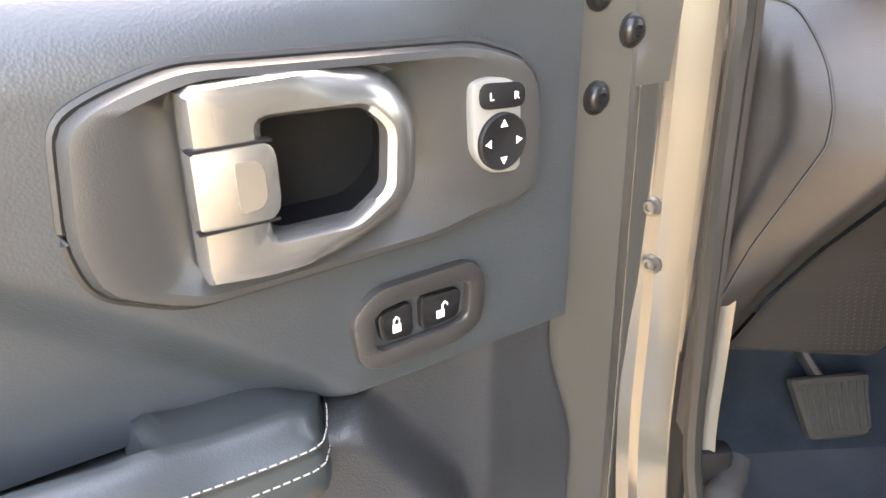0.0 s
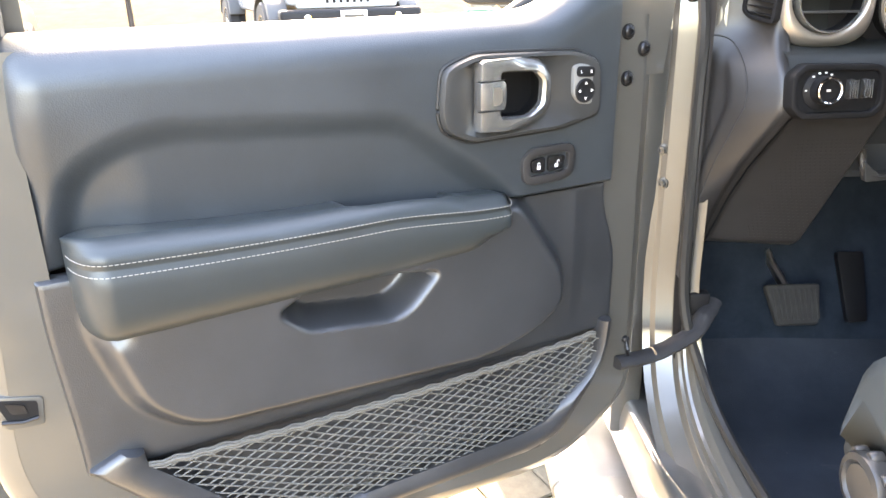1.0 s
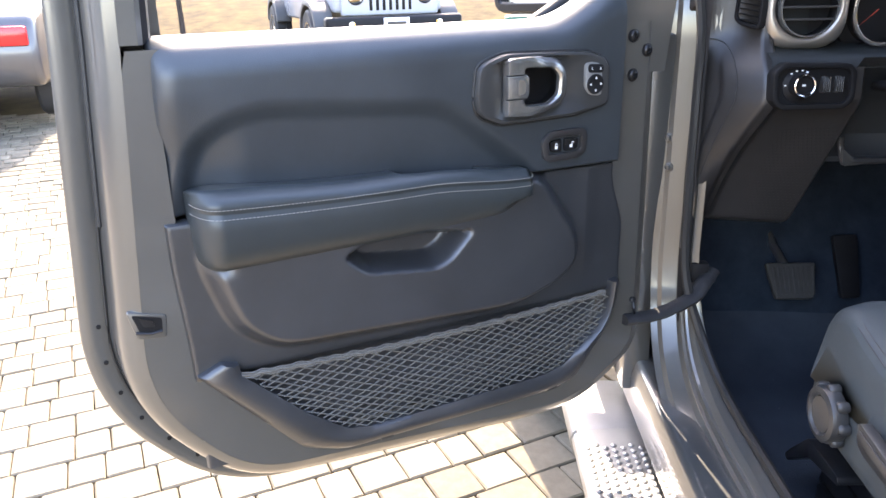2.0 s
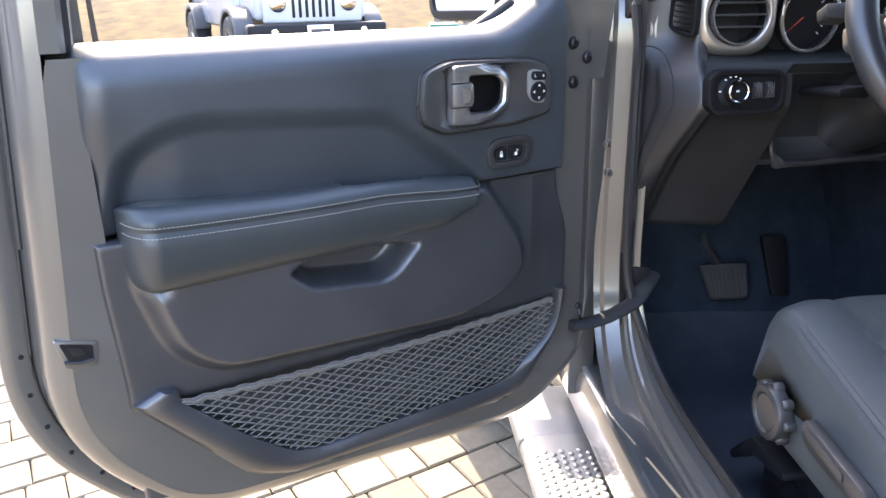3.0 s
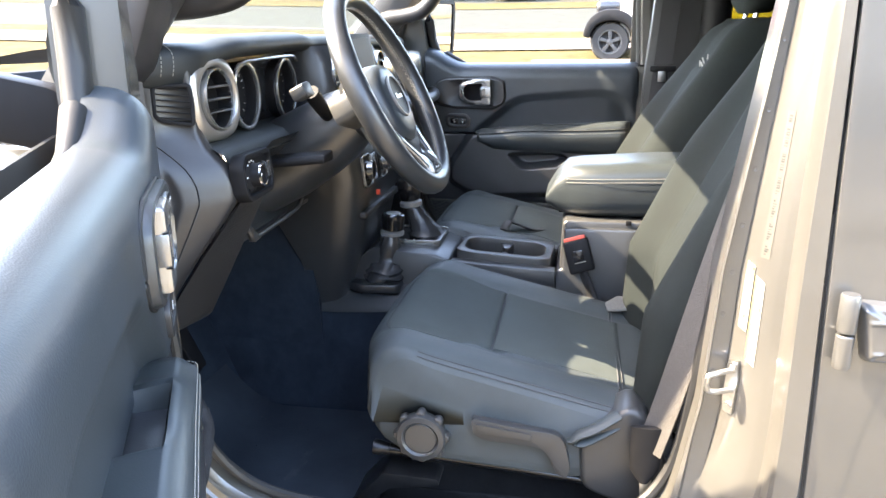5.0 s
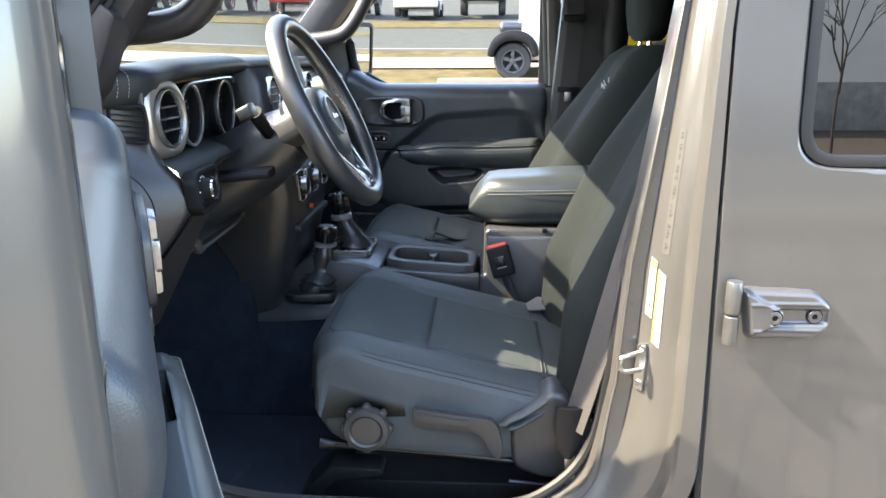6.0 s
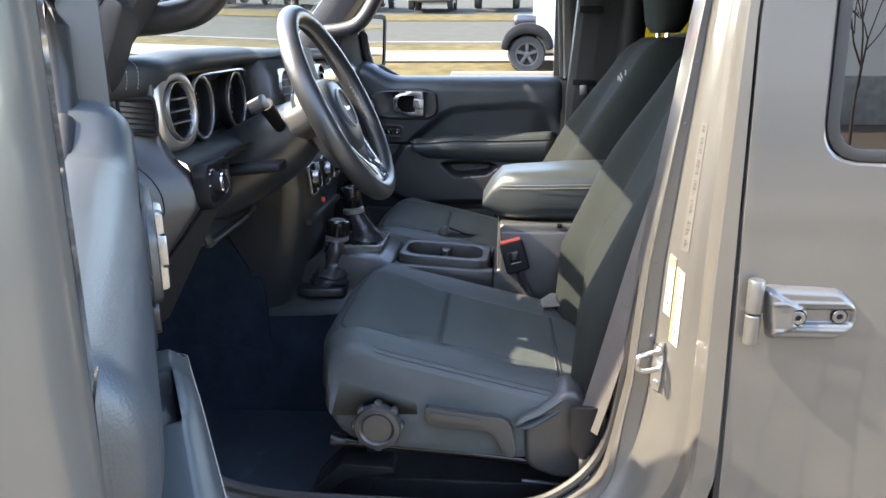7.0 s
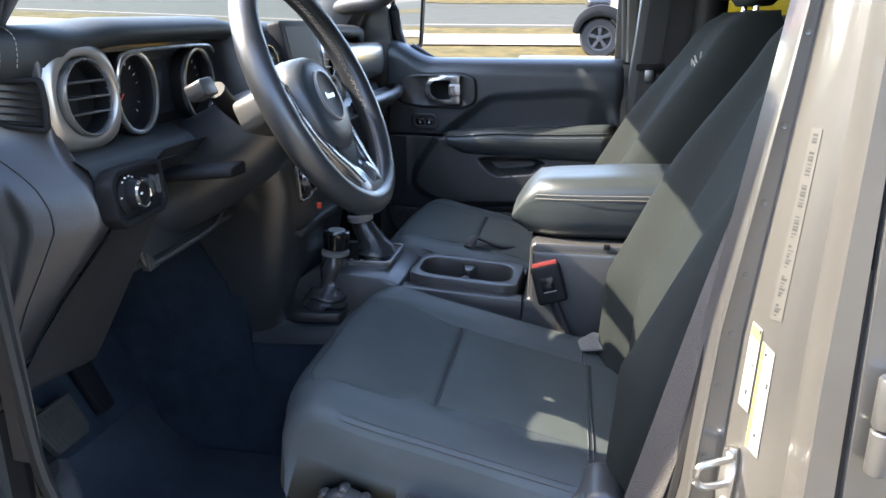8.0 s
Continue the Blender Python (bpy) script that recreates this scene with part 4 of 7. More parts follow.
# labels on the B-post
def on_face(t0, t1, z0, z1, w0, w1, skew=0.0):
    """A thin sheet on the post's slanted face."""
    n = 5
    zs = [z0 + (z1 - z0) * k / n for k in range(n + 1)]
    outline = [(t0, z + skew) for z in zs] + [(t1, z - skew) for z in reversed(zs)]
    return prism(outline, w0, w1, lambda a, b, w: on_post(a, b, w))


tyre_label = thing("tyre_label", on_post(0.2, 1.0), "two white printed labels with yellow borders stuck on the door post", "label")
part("sheet", on_face(0.06, 0.33, 0.972, 1.064, 0.0006, 0.0012, 0.003), LABEL, tyre_label, "white printed sheet")
part("head_strip", on_face(0.07, 0.32, 1.050, 1.062, 0.0012, 0.0015, 0.003), YELLOW, tyre_label, "yellow strip")
part("lower_sheet", on_face(0.40, 0.72, 0.928, 1.046, 0.0006, 0.0012, 0.004), LABEL, tyre_label, "white printed sheet")
part("side_strip", on_face(0.40, 0.47, 0.932, 1.048, 0.0012, 0.0015, 0.0), YELLOW, tyre_label, "yellow strip")
for t, z, h in ((0.27, 1.056, 0.004), (0.24, 1.020, 0.002), (0.18, 0.988, 0.005), (0.50, 1.036, 0.003), (0.64, 1.002, 0.006), (0.55, 0.946, 0.004)):
    part("print_bar", on_face(t, t + 0.045, z, z + h, 0.0012, 0.0016), BEZEL, tyre_label)
code_label = thing("code_label", on_post(0.5, 1.1), "clear bar code label stuck on the door post", "label")
part("sheet", on_face(0.42, 0.72, 1.075, 1.262, 0.0005, 0.0008), FILM, code_label, "clear film")
for k in range(54):
    z = 1.080 + 0.0033 * k
    h = (0.0011, 0.0022, 0.0016, 0.0026)[(k * 7 + k // 5) % 4]
    wd = 0.13 if k > 24 else 0.07 + 0.035 * (k % 3)
    if k % 9 not in (4, 5):
        part("code_bar", on_face(0.50, 0.50 + wd, z, z + h, 0.0008, 0.0010), BEZEL, code_label)

# striker
foot = on_post(0.12, 0.885)
striker = thing("door_striker", foot, "zinc steel door striker loop on the door post", "striker")
plate = fillet([(-0.05, 0.865), (0.02, 0.848), (0.30, 0.846), (0.34, 0.90), (0.28, 0.926), (-0.03, 0.922)], 0.006, 2)
part("base_plate", prism(plate, 0.0, 0.005, lambda a, b, w: on_post(a, b, w)), STEEL, striker)
loop = [(0.20, 0.912, 0.002), (0.02, 0.912, 0.030), (-0.10, 0.909, 0.041), (-0.12, 0.900, 0.043), (-0.10, 0.889, 0.041), (0.02, 0.884, 0.030), (0.20, 0.882, 0.002)]
part("loop", tube(smooth_path([on_post(*q) for q in loop], 4), 0.0040, 8), STEEL, striker)
for z in (0.858, 0.918):
    part("bolt", lathe([(0.006, 0.0), (0.0055, 0.003), (0.003, 0.0035), (0, 0.0025)], on_post(0.15, z, 0.005), on_post(0.15, z, 1.0) - on_post(0.15, z, 0.0), 12), STEEL, striker)

# check strap from post to door
check = thing("check_strap", (-0.76, 1.1, 0.76), "black fabric door check strap", "strap")
hinge_m = pose(*HINGE, 0, 0, -63)
end = hinge_m @ D(0.098, 0.738, 0.10)
strap = smooth_path([(-0.690, 1.135, 0.790), (-0.714, 1.105, 0.776), (-0.740, 1.085, 0.756), tuple(end.lerp(Vector((-0.740, 1.085, 0.756)), 0.5) - Vector((0, 0, 0.010))), tuple(end)], 8)
part("webbing", tube(strap, [0.0160 + 0.0005 * math.sin(i * 1.7) + 0.0004 * math.sin(i * 4.1) for i in range(len(strap))], 10, flat=0.62), WEBBING, check)
part("slot_grommet", box((-0.735, 1.118, 0.770), (-0.700, 1.140, 0.812), 0.006), DARK, check, "black slot where the strap enters")

# ---- rear door, closed ----
rear_door = thing("rear_door", (-0.80, 0.2, 0.55), "closed grey rear car door with dark tinted window", "car door")
side = lambda a, b, w: Vector((-0.79 - w, a, b))
ro = [(0.211, 0.60), (0.228, 1.40), (0.215, 1.76), (-0.78, 1.76), (-0.80, 0.95), (-0.62, 0.60)]
wo = fillet([(0.128, 1.218), (0.142, 1.72), (-0.70, 1.72), (-0.70, 1.215)], 0.055, 10)
cenr = (-0.25, 1.35)
skin_o, skin_i = around(ro, 240, cenr), around(wo, 240, cenr)


def skin(z):
    """The rear door's outer face by height: a shoulder, a leaning upper part, a soft hollow below."""
    return -0.012 * max(0.0, z - 1.135) - 0.0022 * sstep(1.150, 1.110, z) - 0.005 * sstep(1.08, 0.70, z) ** 1.4


rows = [[side(a + (c - a) * f, b + (d - b) * f, w + skin(b + (d - b) * f)) for (a, b), (c, d) in zip(skin_o, skin_i)] for f, w in [(0, -0.03), (0, -0.001), (0.008, 0.0035)] + [(k / 24, 0.004) for k in range(1, 23)] + [(0.94, 0.004), (0.975, 0.001), (1.0, -0.01), (1.0, -0.03)]]
part("door_skin", loft(rows, closed=True, caps=False), PAINT, rear_door, "warm grey metallic paint")
part("window_seal", ring(match(wo, 160), match(inset(wo, 0.016), 160), -0.016, -0.0015, side, 0.002), RUBBER, rear_door, "black window seal")
part("window_pane", prism(inset(wo, 0.012), -0.014, -0.010, side), TINT, rear_door, "dark tinted glass")
part("inner_trim", prism(ro, -0.06, -0.03, lambda a, b, w: Vector((-0.79 - w, a, min(b, 1.2))), 0.0), DARK, rear_door)
part("door_gap", tube([side(a + 0.003, b, -0.01) for a, b in ((0.208, 0.60), (0.2145, 0.9), (0.2205, 1.15), (0.2255, 1.40), (0.212, 1.76))], 0.006, 6), RUBBER, rear_door)
# cast hinge: rounded plate, raised wedge from the barrel, hollow channel between the bolts
HINGE_OUT = fillet([(0.176, 0.970), (0.190, 1.050), (0.150, 1.048), (0.085, 1.046), (0.058, 1.022), (0.060, 0.988), (0.085, 0.971), (0.13, 0.972)], 0.012, 3)
WEDGE = [(0.194, 1.052), (0.194, 0.968), (0.155, 0.989), (0.136, 0.996), (0.128, 1.008), (0.136, 1.020), (0.155, 1.029)]


def hinge_height(y, z):
    d = inside(HINGE_OUT, y, z)
    q = max(0.0, min(1.0, d / 0.009))
    h = -0.004 + 0.022 * math.sqrt(max(0.0, 1 - (1 - q) ** 2)) if d > 0 else -0.004
    k = sstep(0.004, 0.012, d)
    h -= 0.0075 * k * sstep(0.0, 0.005, 0.0135 - abs(z - 1.008)) * sstep(0.150, 0.140, y)
    h += 0.0022 * k * sstep(0.004, 0.0, abs(abs(z - 1.008) - 0.0195))
    h += 0.007 * sstep(-0.003, 0.003, inside(WEDGE, y, z)) * sstep(0.0, 0.004, d)
    return h


hinge = part("door_hinge", loft([[side(y, z, hinge_height(y, z)) for z in np.linspace(0.966, 1.054, 48)] for y in np.linspace(0.196, 0.052, 74)]), PAINT, rear_door, "painted cast hinge", 60)
part("hinge_pin", merge(lathe([(0.0, 0), (0.010, 0.001), (0.0112, 0.004), (0.0112, 0.046), (0.010, 0.048), (0, 0.048)], side(0.200, 1.012, 0.017), (0, 0, 1), 18), lathe([(0.0, 0), (0.0095, 0.001), (0.0105, 0.004), (0.0105, 0.042), (0.009, 0.0435), (0, 0.0435)], side(0.200, 0.966, 0.017), (0, 0, 1), 18)), PAINT, hinge, "painted hinge barrel")
for y, w in ((0.142, 0.0195), (0.084, 0.0105)):
    part("torx_bolt", lathe([(0.0095, 0.0), (0.0095, 0.0035), (0.0085, 0.0045), (0.0045, 0.0045), (0.0038, 0.002), (0, 0.002)], side(y, 1.008, w), (-1, 0, 0), 24), PAINT_IN, hinge, "painted torx bolt")
    part("bolt_seat", lathe([(0.0, 0), (0.0112, 0.0), (0.0112, 0.0022), (0.0, 0.0022)], side(y, 1.008, w), (-1, 0, 0), 24), DARK, hinge)
rear_door_far = copy_thing(rear_door, Matrix.Translation((0.80, 0.2, 0.55)) @ Matrix.Diagonal((-1, 1, 1, 1)))
rear_door_far.name = "rear_door"
for ob in rear_door_far.children_recursive:
    if ob.name.startswith("window_pane"):
        ob.data = ob.data.copy()
        ob.data.materials[0] = SMOKED
        tagged(ob, "smoked window glass")

# body side strip between the doorway and the rear door

# side step
side_step = thing("side_step", (-0.86, 0.4, 0.40), "bright aluminium side step with raised treads", "side step")
part("beam", prism(fillet([(-0.775, 0.415), (-0.775, 0.36), (-0.92, 0.36), (-0.935, 0.395), (-0.922, 0.414)], 0.012, 3), 1.17, -0.85, lambda a, b, w: Vector((a, w, b)), 0.0), ALU, side_step, "satin aluminium beam")
part("tread_plate", box((-0.922, -0.7, 0.412), (-0.790, 1.17, 0.4185), 0.001), ALU, side_step, "aluminium tread plate")
part("end_cap", prism(fillet([(-0.772, 0.417), (-0.772, 0.355), (-0.925, 0.355), (-0.938, 0.395), (-0.925, 0.4205)], 0.012, 3), 1.168, 1.37, lambda a, b, w: Vector((a, w, b)), 0.004), ALU, side_step, "grey end cap")
studs = []
for i in range(60):
    for j in range(7):
        x, y = -0.910 + 0.0180 * j, 1.10 - 0.0190 * i
        dy = 0.0095 if j % 2 else 0.0
        studs.append(lathe([(0.0066, 0), (0.0060, 0.0022), (0.0035, 0.0036), (0, 0.0038)], (x, y + dy, 0.4183), (0, 0, 1), 8, sx=1.0))
part("treads", merge(*studs), ALU, side_step, "raised round treads")


# ---- dashboard ----
dashboard = thing("dashboard", (0, 1.2, 0.9), "black dashboard with silver ringed vents and gauges", "dashboard")


def xs(a, b, n):
    return [a + (b - a) * k / (n - 1) for k in range(n)]


def end_shift(x):
    """The dash turns away from the doors at both ends."""
    return 0.075 * sstep(0.655, 0.76, abs(x)) ** 1.3


def hood(x):
    return sstep(-0.60, -0.52, x) * sstep(-0.14, -0.24, x)


def face_y(x, z):
    return 1.060 + end_shift(x) - 0.012 * hood(x)


rows = []
for x in xs(-0.738, 0.738, 61):
    e, h = end_shift(x), hood(x)
    c = 0.012 * math.cos(x * 1.8)
    dr = 0.010 + 0.026 * sstep(0.60, 0.66, abs(x))
    zt = 1.345 + c + 0.007 * h
    pts = [(1.345, 1.322), (1.20, 1.340 + c), (1.132, zt), (1.102, zt - 0.001), (1.085, zt - 0.005), (1.075, zt - 0.012), (1.072, zt - 0.020), (1.073, zt - 0.021 - dr * 0.5), (1.077, zt - 0.021 - dr), (1.088, zt - 0.026 - dr), (1.13, zt - 0.026 - dr)]
    rows.append([Vector((x, y + e * 0.98 + 0.014 * sstep(0.64, 0.70, abs(x)) - 0.010 * h, z)) for y, z in pts])
dash_top = part("dash_top", loft(rows), DASH_PAD, dashboard, "soft black dash pad with pale stitching", 60)
for dx in (-0.699, -0.687):
    stitches([Vector((dx, y + end_shift(dx) * 0.98 + 0.014 * sstep(0.64, 0.70, abs(dx)) - 0.0006, z + 0.0008)) for y, z in ((1.2, 1.346), (1.132, 1.3515), (1.102, 1.3505), (1.085, 1.3465), (1.0745, 1.3395), (1.0712, 1.331), (1.0720, 1.315), (1.0755, 1.300))], "pad_stitching", dashboard, 0.004, 0.002, 0.0006)
for k in range(16):
    part("defrost_slot", box((-0.66 + 0.010 * k, 1.245, 1.338), (-0.6545 + 0.010 * k, 1.29, 1.3455), 0.001), DARK, dashboard)
rows = []
for x in xs(-0.668, 0.752, 61):
    rows.append([Vector((x, y + 0.033 + end_shift(max(x, -0.65)) + 0.055 * hood(x) * sstep(1.196, 1.212, z), z)) for y, z in ((1.078, 1.325), (1.068, 1.30), (1.062, 1.26), (1.058, 1.215), (1.050, 1.200), (1.022, 1.194), (1.008, 1.186), (1.002, 1.172))])
part("dash_face", loft(rows), DASH_PAD, dashboard, "black dash face", 60)

# turned end facing the doorway, and the recessed knee panel beside its crease
def track(table, z):
    """A place (x, y) on a line given as rows of (height, x, y), highest first."""
    hs = [r[0] for r in table][::-1]
    return [float(np.interp(z, hs, [r[k] for r in table][::-1])) for k in (1, 2)]


CREASE = [(1.335, -0.670, 1.076), (1.22, -0.672, 1.070), (1.195, -0.672, 1.056), (1.17, -0.670, 1.032), (1.145, -0.668, 1.021), (1.12, -0.669, 1.020), (1.08, -0.682, 1.046), (1.03, -0.695, 1.083), (0.97, -0.702, 1.125), (0.90, -0.706, 1.168), (0.872, -0.708, 1.184)]
OUTER = [(1.335, -0.757, 1.138), (0.96, -0.757, 1.137), (0.90, -0.750, 1.152), (0.872, -0.742, 1.172)]
KNEE = [(1.174, -0.525, 1.034), (1.124, -0.526, 1.026), (1.10, -0.525, 1.038), (1.03, -0.535, 1.072), (0.97, -0.543, 1.102), (0.90, -0.552, 1.138), (0.872, -0.558, 1.152)]
FINGER = fillet([(0.10, 1.178), (0.34, 1.170), (0.40, 1.13), (0.36, 1.06), (0.30, 1.0), (0.14, 0.95)], 0.02, 4)


def end_panel(f, z, lift=0.0):
    """The turned end: f runs from the doorway's edge to the crease."""
    (x0, y0), (x1, y1) = track(OUTER, z), track(CREASE, z)
    hollow = 0.024 * sstep(1.15, 1.24, z) * 4 * f * (1 - f) - 0.006 * sstep(1.18, 1.10, z) * 4 * f * (1 - f)
    hollow += 0.006 * sstep(-0.02, 0.03, inside(FINGER, f, z))
    hollow += 0.010 * max(0.0, (f - 0.90) / 0.10) ** 2
    return Vector((x0 + (x1 - x0) * f + 0.70 * (hollow - lift), y0 + (y1 - y0) * f + 0.71 * (hollow - lift), z))


def knee_panel(f, z, lift=0.0):
    """The knee panel: f runs from the crease to its inner edge."""
    (x0, y0), (x1, y1) = track(CREASE, z), track(KNEE, z)
    sunk = 0.007 * sstep(1.13, 1.09, z) * sstep(0.0, 0.06, f)
    return Vector((x0 + 0.012 + (x1 - x0 - 0.012) * f, y0 + (y1 - y0) * f + sunk - lift, z))


rows = []
for z in list(np.linspace(1.335, 0.885, 60)) + [0.878, 0.874, 0.872]:
    under = 0.012 * sstep(0.886, 0.872, z) ** 2
    row = [end_panel(f, z) + Vector((0.3, 1, 0)) * under for f in np.linspace(0, 1, 34)]
    edge = row[-1]
    row += [edge + Vector((0.004, -0.0015 + under * 0.2, 0)), edge + Vector((0.009, 0.001, 0)), edge + Vector((0.012, 0.006, 0)), edge + Vector((0.012, 0.030, 0))]
    rows.append(row)
rows.append([p + Vector((0, 0.06, 0.004)) for p in rows[-1]])
part("dash_end", loft(rows), TRIM_HARD, dashboard, "black end panel facing the doorway", 60)
rows = []
for z in list(np.linspace(1.174, 0.885, 44)) + [0.878, 0.874, 0.872]:
    under = 0.012 * sstep(0.886, 0.872, z) ** 2
    row = [knee_panel(f, z) + Vector((0, under, 0)) for f in [0.0, 0.02, 0.05] + list(np.linspace(0.08, 0.97, 22)) + [0.99, 1.0]]
    row += [row[-1] + Vector((0.004, 0.004, 0)), row[-1] + Vector((0.006, 0.05, 0))]
    rows.append(row)
rows.append([p + Vector((0, 0.07, 0.006)) for p in rows[-1]])
part("knee_panel", loft(rows), TRIM_HARD, dashboard, "black knee panel", 60)
flank = [(1.138, 1.335), (1.130, 1.225), (1.100, 1.196), (1.064, 1.172), (1.060, 1.13), (1.066, 1.08), (1.085, 1.0), (1.100, 0.95), (1.126, 0.893), (1.22, 0.9), (1.34, 1.2), (1.34, 1.32)]
part("dash_flank", prism(fillet(flank, 0.02, 3), 0.738, 0.756, lambda a, b, w: Vector((w, a, b)), 0.006), TRIM_HARD, dashboard)
joint = [end_panel(p.x, p.z, 0.0004) for p in smooth_path([(0.0, 0, 1.212), (0.20, 0, 1.213), (0.38, 0, 1.205), (0.52, 0, 1.18), (0.58, 0, 1.14), (0.57, 0, 1.08), (0.53, 0, 1.02), (0.48, 0, 0.96), (0.40, 0, 0.89)], 8)]
part("panel_joint", tube(joint, 0.0010, 5), DARK, dashboard)
part("joint_lip", tube([p + Vector((-0.0005, -0.0016, 0)) for p in joint], 0.0006, 5), SEAM, dashboard)
# speaker dimples in the knee panel
dots = []
for i in range(14):
    for j in range(30):
        f, z = 0.30 + 0.048 * i + (0.024 if j % 2 else 0), 1.072 - 0.0062 * j
        if 0.30 + 0.10 * (1.072 - z) / 0.18 < f < 0.95 and z > 0.885:
            dots.append(lathe([(0.0021, 0.0), (0.0015, 0.0003), (0, 0.0004)], knee_panel(f, z, 0.0), (0, -1, -0.5), 5))
part("speaker_grille", merge(*dots), TRIM_HARD, dashboard, "fine dimpled speaker grille")

# side vent on the turned corner


def plate_at(c, facing, up=(0, 0, 1)):
    """A mapping of (a, b, w) onto a plane at c: a to the driver's right, b up, w out of the face."""
    n = Vector(facing).normalized()
    right = Vector(up).cross(n).normalized()
    top = n.cross(right)
    c = Vector(c)
    return lambda a, b, w: c + right * a + top * b + n * w


sv = plate_at((-0.6895, 1.100, 1.263), (-0.92, -0.42, 0.02))
svo = fillet([(-0.029, 0.029), (-0.030, -0.018), (-0.016, -0.027), (0.027, -0.033), (0.029, 0.0), (0.026, 0.030)], 0.006, 3)
side_vent = part("side_vent", ring(match(svo, 40), match(inset(svo, 0.0055), 40), -0.02, 0.0025, sv, 0.0015), DARK, dashboard, "black slatted side vent")
part("vent_well", prism(inset(svo, 0.004), -0.012, -0.010, sv), DARK, side_vent)
for k in range(6):
    b = -0.018 + 0.0084 * k
    part("slat", prism([(-0.025, b), (0.025, b - 0.006), (0.025, b - 0.0045), (-0.025, b + 0.0015)], -0.010, 0.0, sv, 0.0005), DARK, side_vent)


def round_vent(x, z, rad, y=None, face=(0, -1, 0.06), group_label="round vent with a silver ring"):
    to = plate_at((x, y if y else face_y(x, z) - 0.002, z), face)
    n = to(0, 0, 1) - to(0, 0, 0)
    c = to(0, 0, 0)
    v = part("round_vent", lathe([(rad * 1.01, -0.015), (rad * 1.01, 0.003), (rad * 0.99, 0.0065), (rad * 0.955, 0.0065), (rad * 0.925, 0.003), (rad * 0.92, -0.010)], c, n, 48), SILVER, dashboard, group_label)
    part("vent_well", lathe([(rad * 0.925, 0.001), (rad * 0.90, -0.022), (0, -0.023)], c, n, 32), DARK, v)
    for k in (-1, 0, 1):
        b = k * rad * 0.40
        half = math.sqrt((rad * 0.91) ** 2 - b * b)
        part("slat", prism([(-half, b - 0.0016), (half, b - 0.0016), (half, b + 0.0016), (-half, b + 0.0016)], -0.014, 0.003, to, 0.0008), BEZEL, v)
    return v


# gunmetal surround of the driver's vent
gm = plate_at((-0.608, 1.093, 1.264), (-0.10, -1.0, 0.05))


def squarish(rad, p, n=64):
    """A rounded square of half width rad."""
    out = []
    for k in range(n):
        q = 2 * math.pi * k / n
        a, b = math.cos(q), math.sin(q)
        s = rad / (abs(a) ** p + abs(b) ** p) ** (1 / p)
        out.append((a * s, b * s))
    return out


rows = [[gm(a, b, w) for a, b in squarish(rad, p)] for rad, p, w in ((0.066, 3.2, -0.03), (0.066, 3.2, 0.004), (0.065, 3.1, 0.012), (0.062, 2.9, 0.019), (0.057, 2.5, 0.0245), (0.0525, 2.1, 0.026), (0.0500, 2.0, 0.0245), (0.0482, 2.0, 0.020), (0.0475, 2.0, 0.0))]
part("vent_surround", loft(rows, closed=True, caps=False), SATIN, dashboard, "satin gunmetal vent surround", 60)
rows = []
for x in xs(-0.552, -0.215, 24):
    rows.append([Vector((x, 1.120, z)) for z in (1.198, 1.204, 1.212, 1.318, 1.326)])
part("cluster_surround", loft(rows), SATIN, dashboard, "satin gunmetal cluster surround", 60)
round_vent(-0.606, 1.264, 0.047, 1.073)

# instrument cluster
cluster = part("instrument_cluster", prism(fillet([(-0.540, 1.200), (-0.540, 1.312), (-0.24, 1.318), (-0.24, 1.200)], 0.03, 4), 0.0, 0.02, lambda a, b, w: Vector((a, 1.128 - w, b)), 0.004), DARK, dashboard, "black instrument cluster")
for x in (-0.481, -0.303):
    o = [(x + 0.050 * math.cos(q), 1.258 + 0.056 * math.sin(q)) for q in np.linspace(0, 2 * math.pi, 41)[:-1]]
    i = [(x + 0.0455 * math.cos(q), 1.258 + 0.0512 * math.sin(q)) for q in np.linspace(0, 2 * math.pi, 41)[:-1]]
    g = part("gauge", ring(o, i, 1.110, 1.086, lambda a, b, w: Vector((a, w, b)), 0.001), DARK, cluster, "round gauge in a deep black tube")
    part("gauge_ring", ring([(x + (a - x) * 1.03, 1.258 + (b - 1.258) * 1.03) for a, b in o], i, 1.089, 1.0805, lambda a, b, w: Vector((a, w, b)), 0.0015), SILVER, g, "thin silver ring")
    part("dial", prism(i, 1.107, 1.106, lambda a, b, w: Vector((a, w, b))), DARK, cluster)
    ticks = []
    for k in range(15):
        q = math.radians(220 - 260 * k / 14)
        ticks.append(prism([(x + 0.040 * math.cos(q) + 0.0007, 1.258 + 0.045 * math.sin(q)), (x + 0.040 * math.cos(q) - 0.0007, 1.258 + 0.045 * math.sin(q)), (x + 0.035 * math.cos(q) - 0.0007, 1.258 + 0.039 * math.sin(q)), (x + 0.035 * math.cos(q) + 0.0007, 1.258 + 0.039 * math.sin(q))], 1.1058, 1.1052, lambda a, b, w: Vector((a, w, b))))
    part("dial_marks", merge(*ticks), WHITE, cluster)
    part("needle", prism([(x - 0.001, 1.257), (x + 0.001, 1.257), (x - 0.028, 1.231)], 1.1048, 1.104, lambda a, b, w: Vector((a, w, b))), RED, cluster)
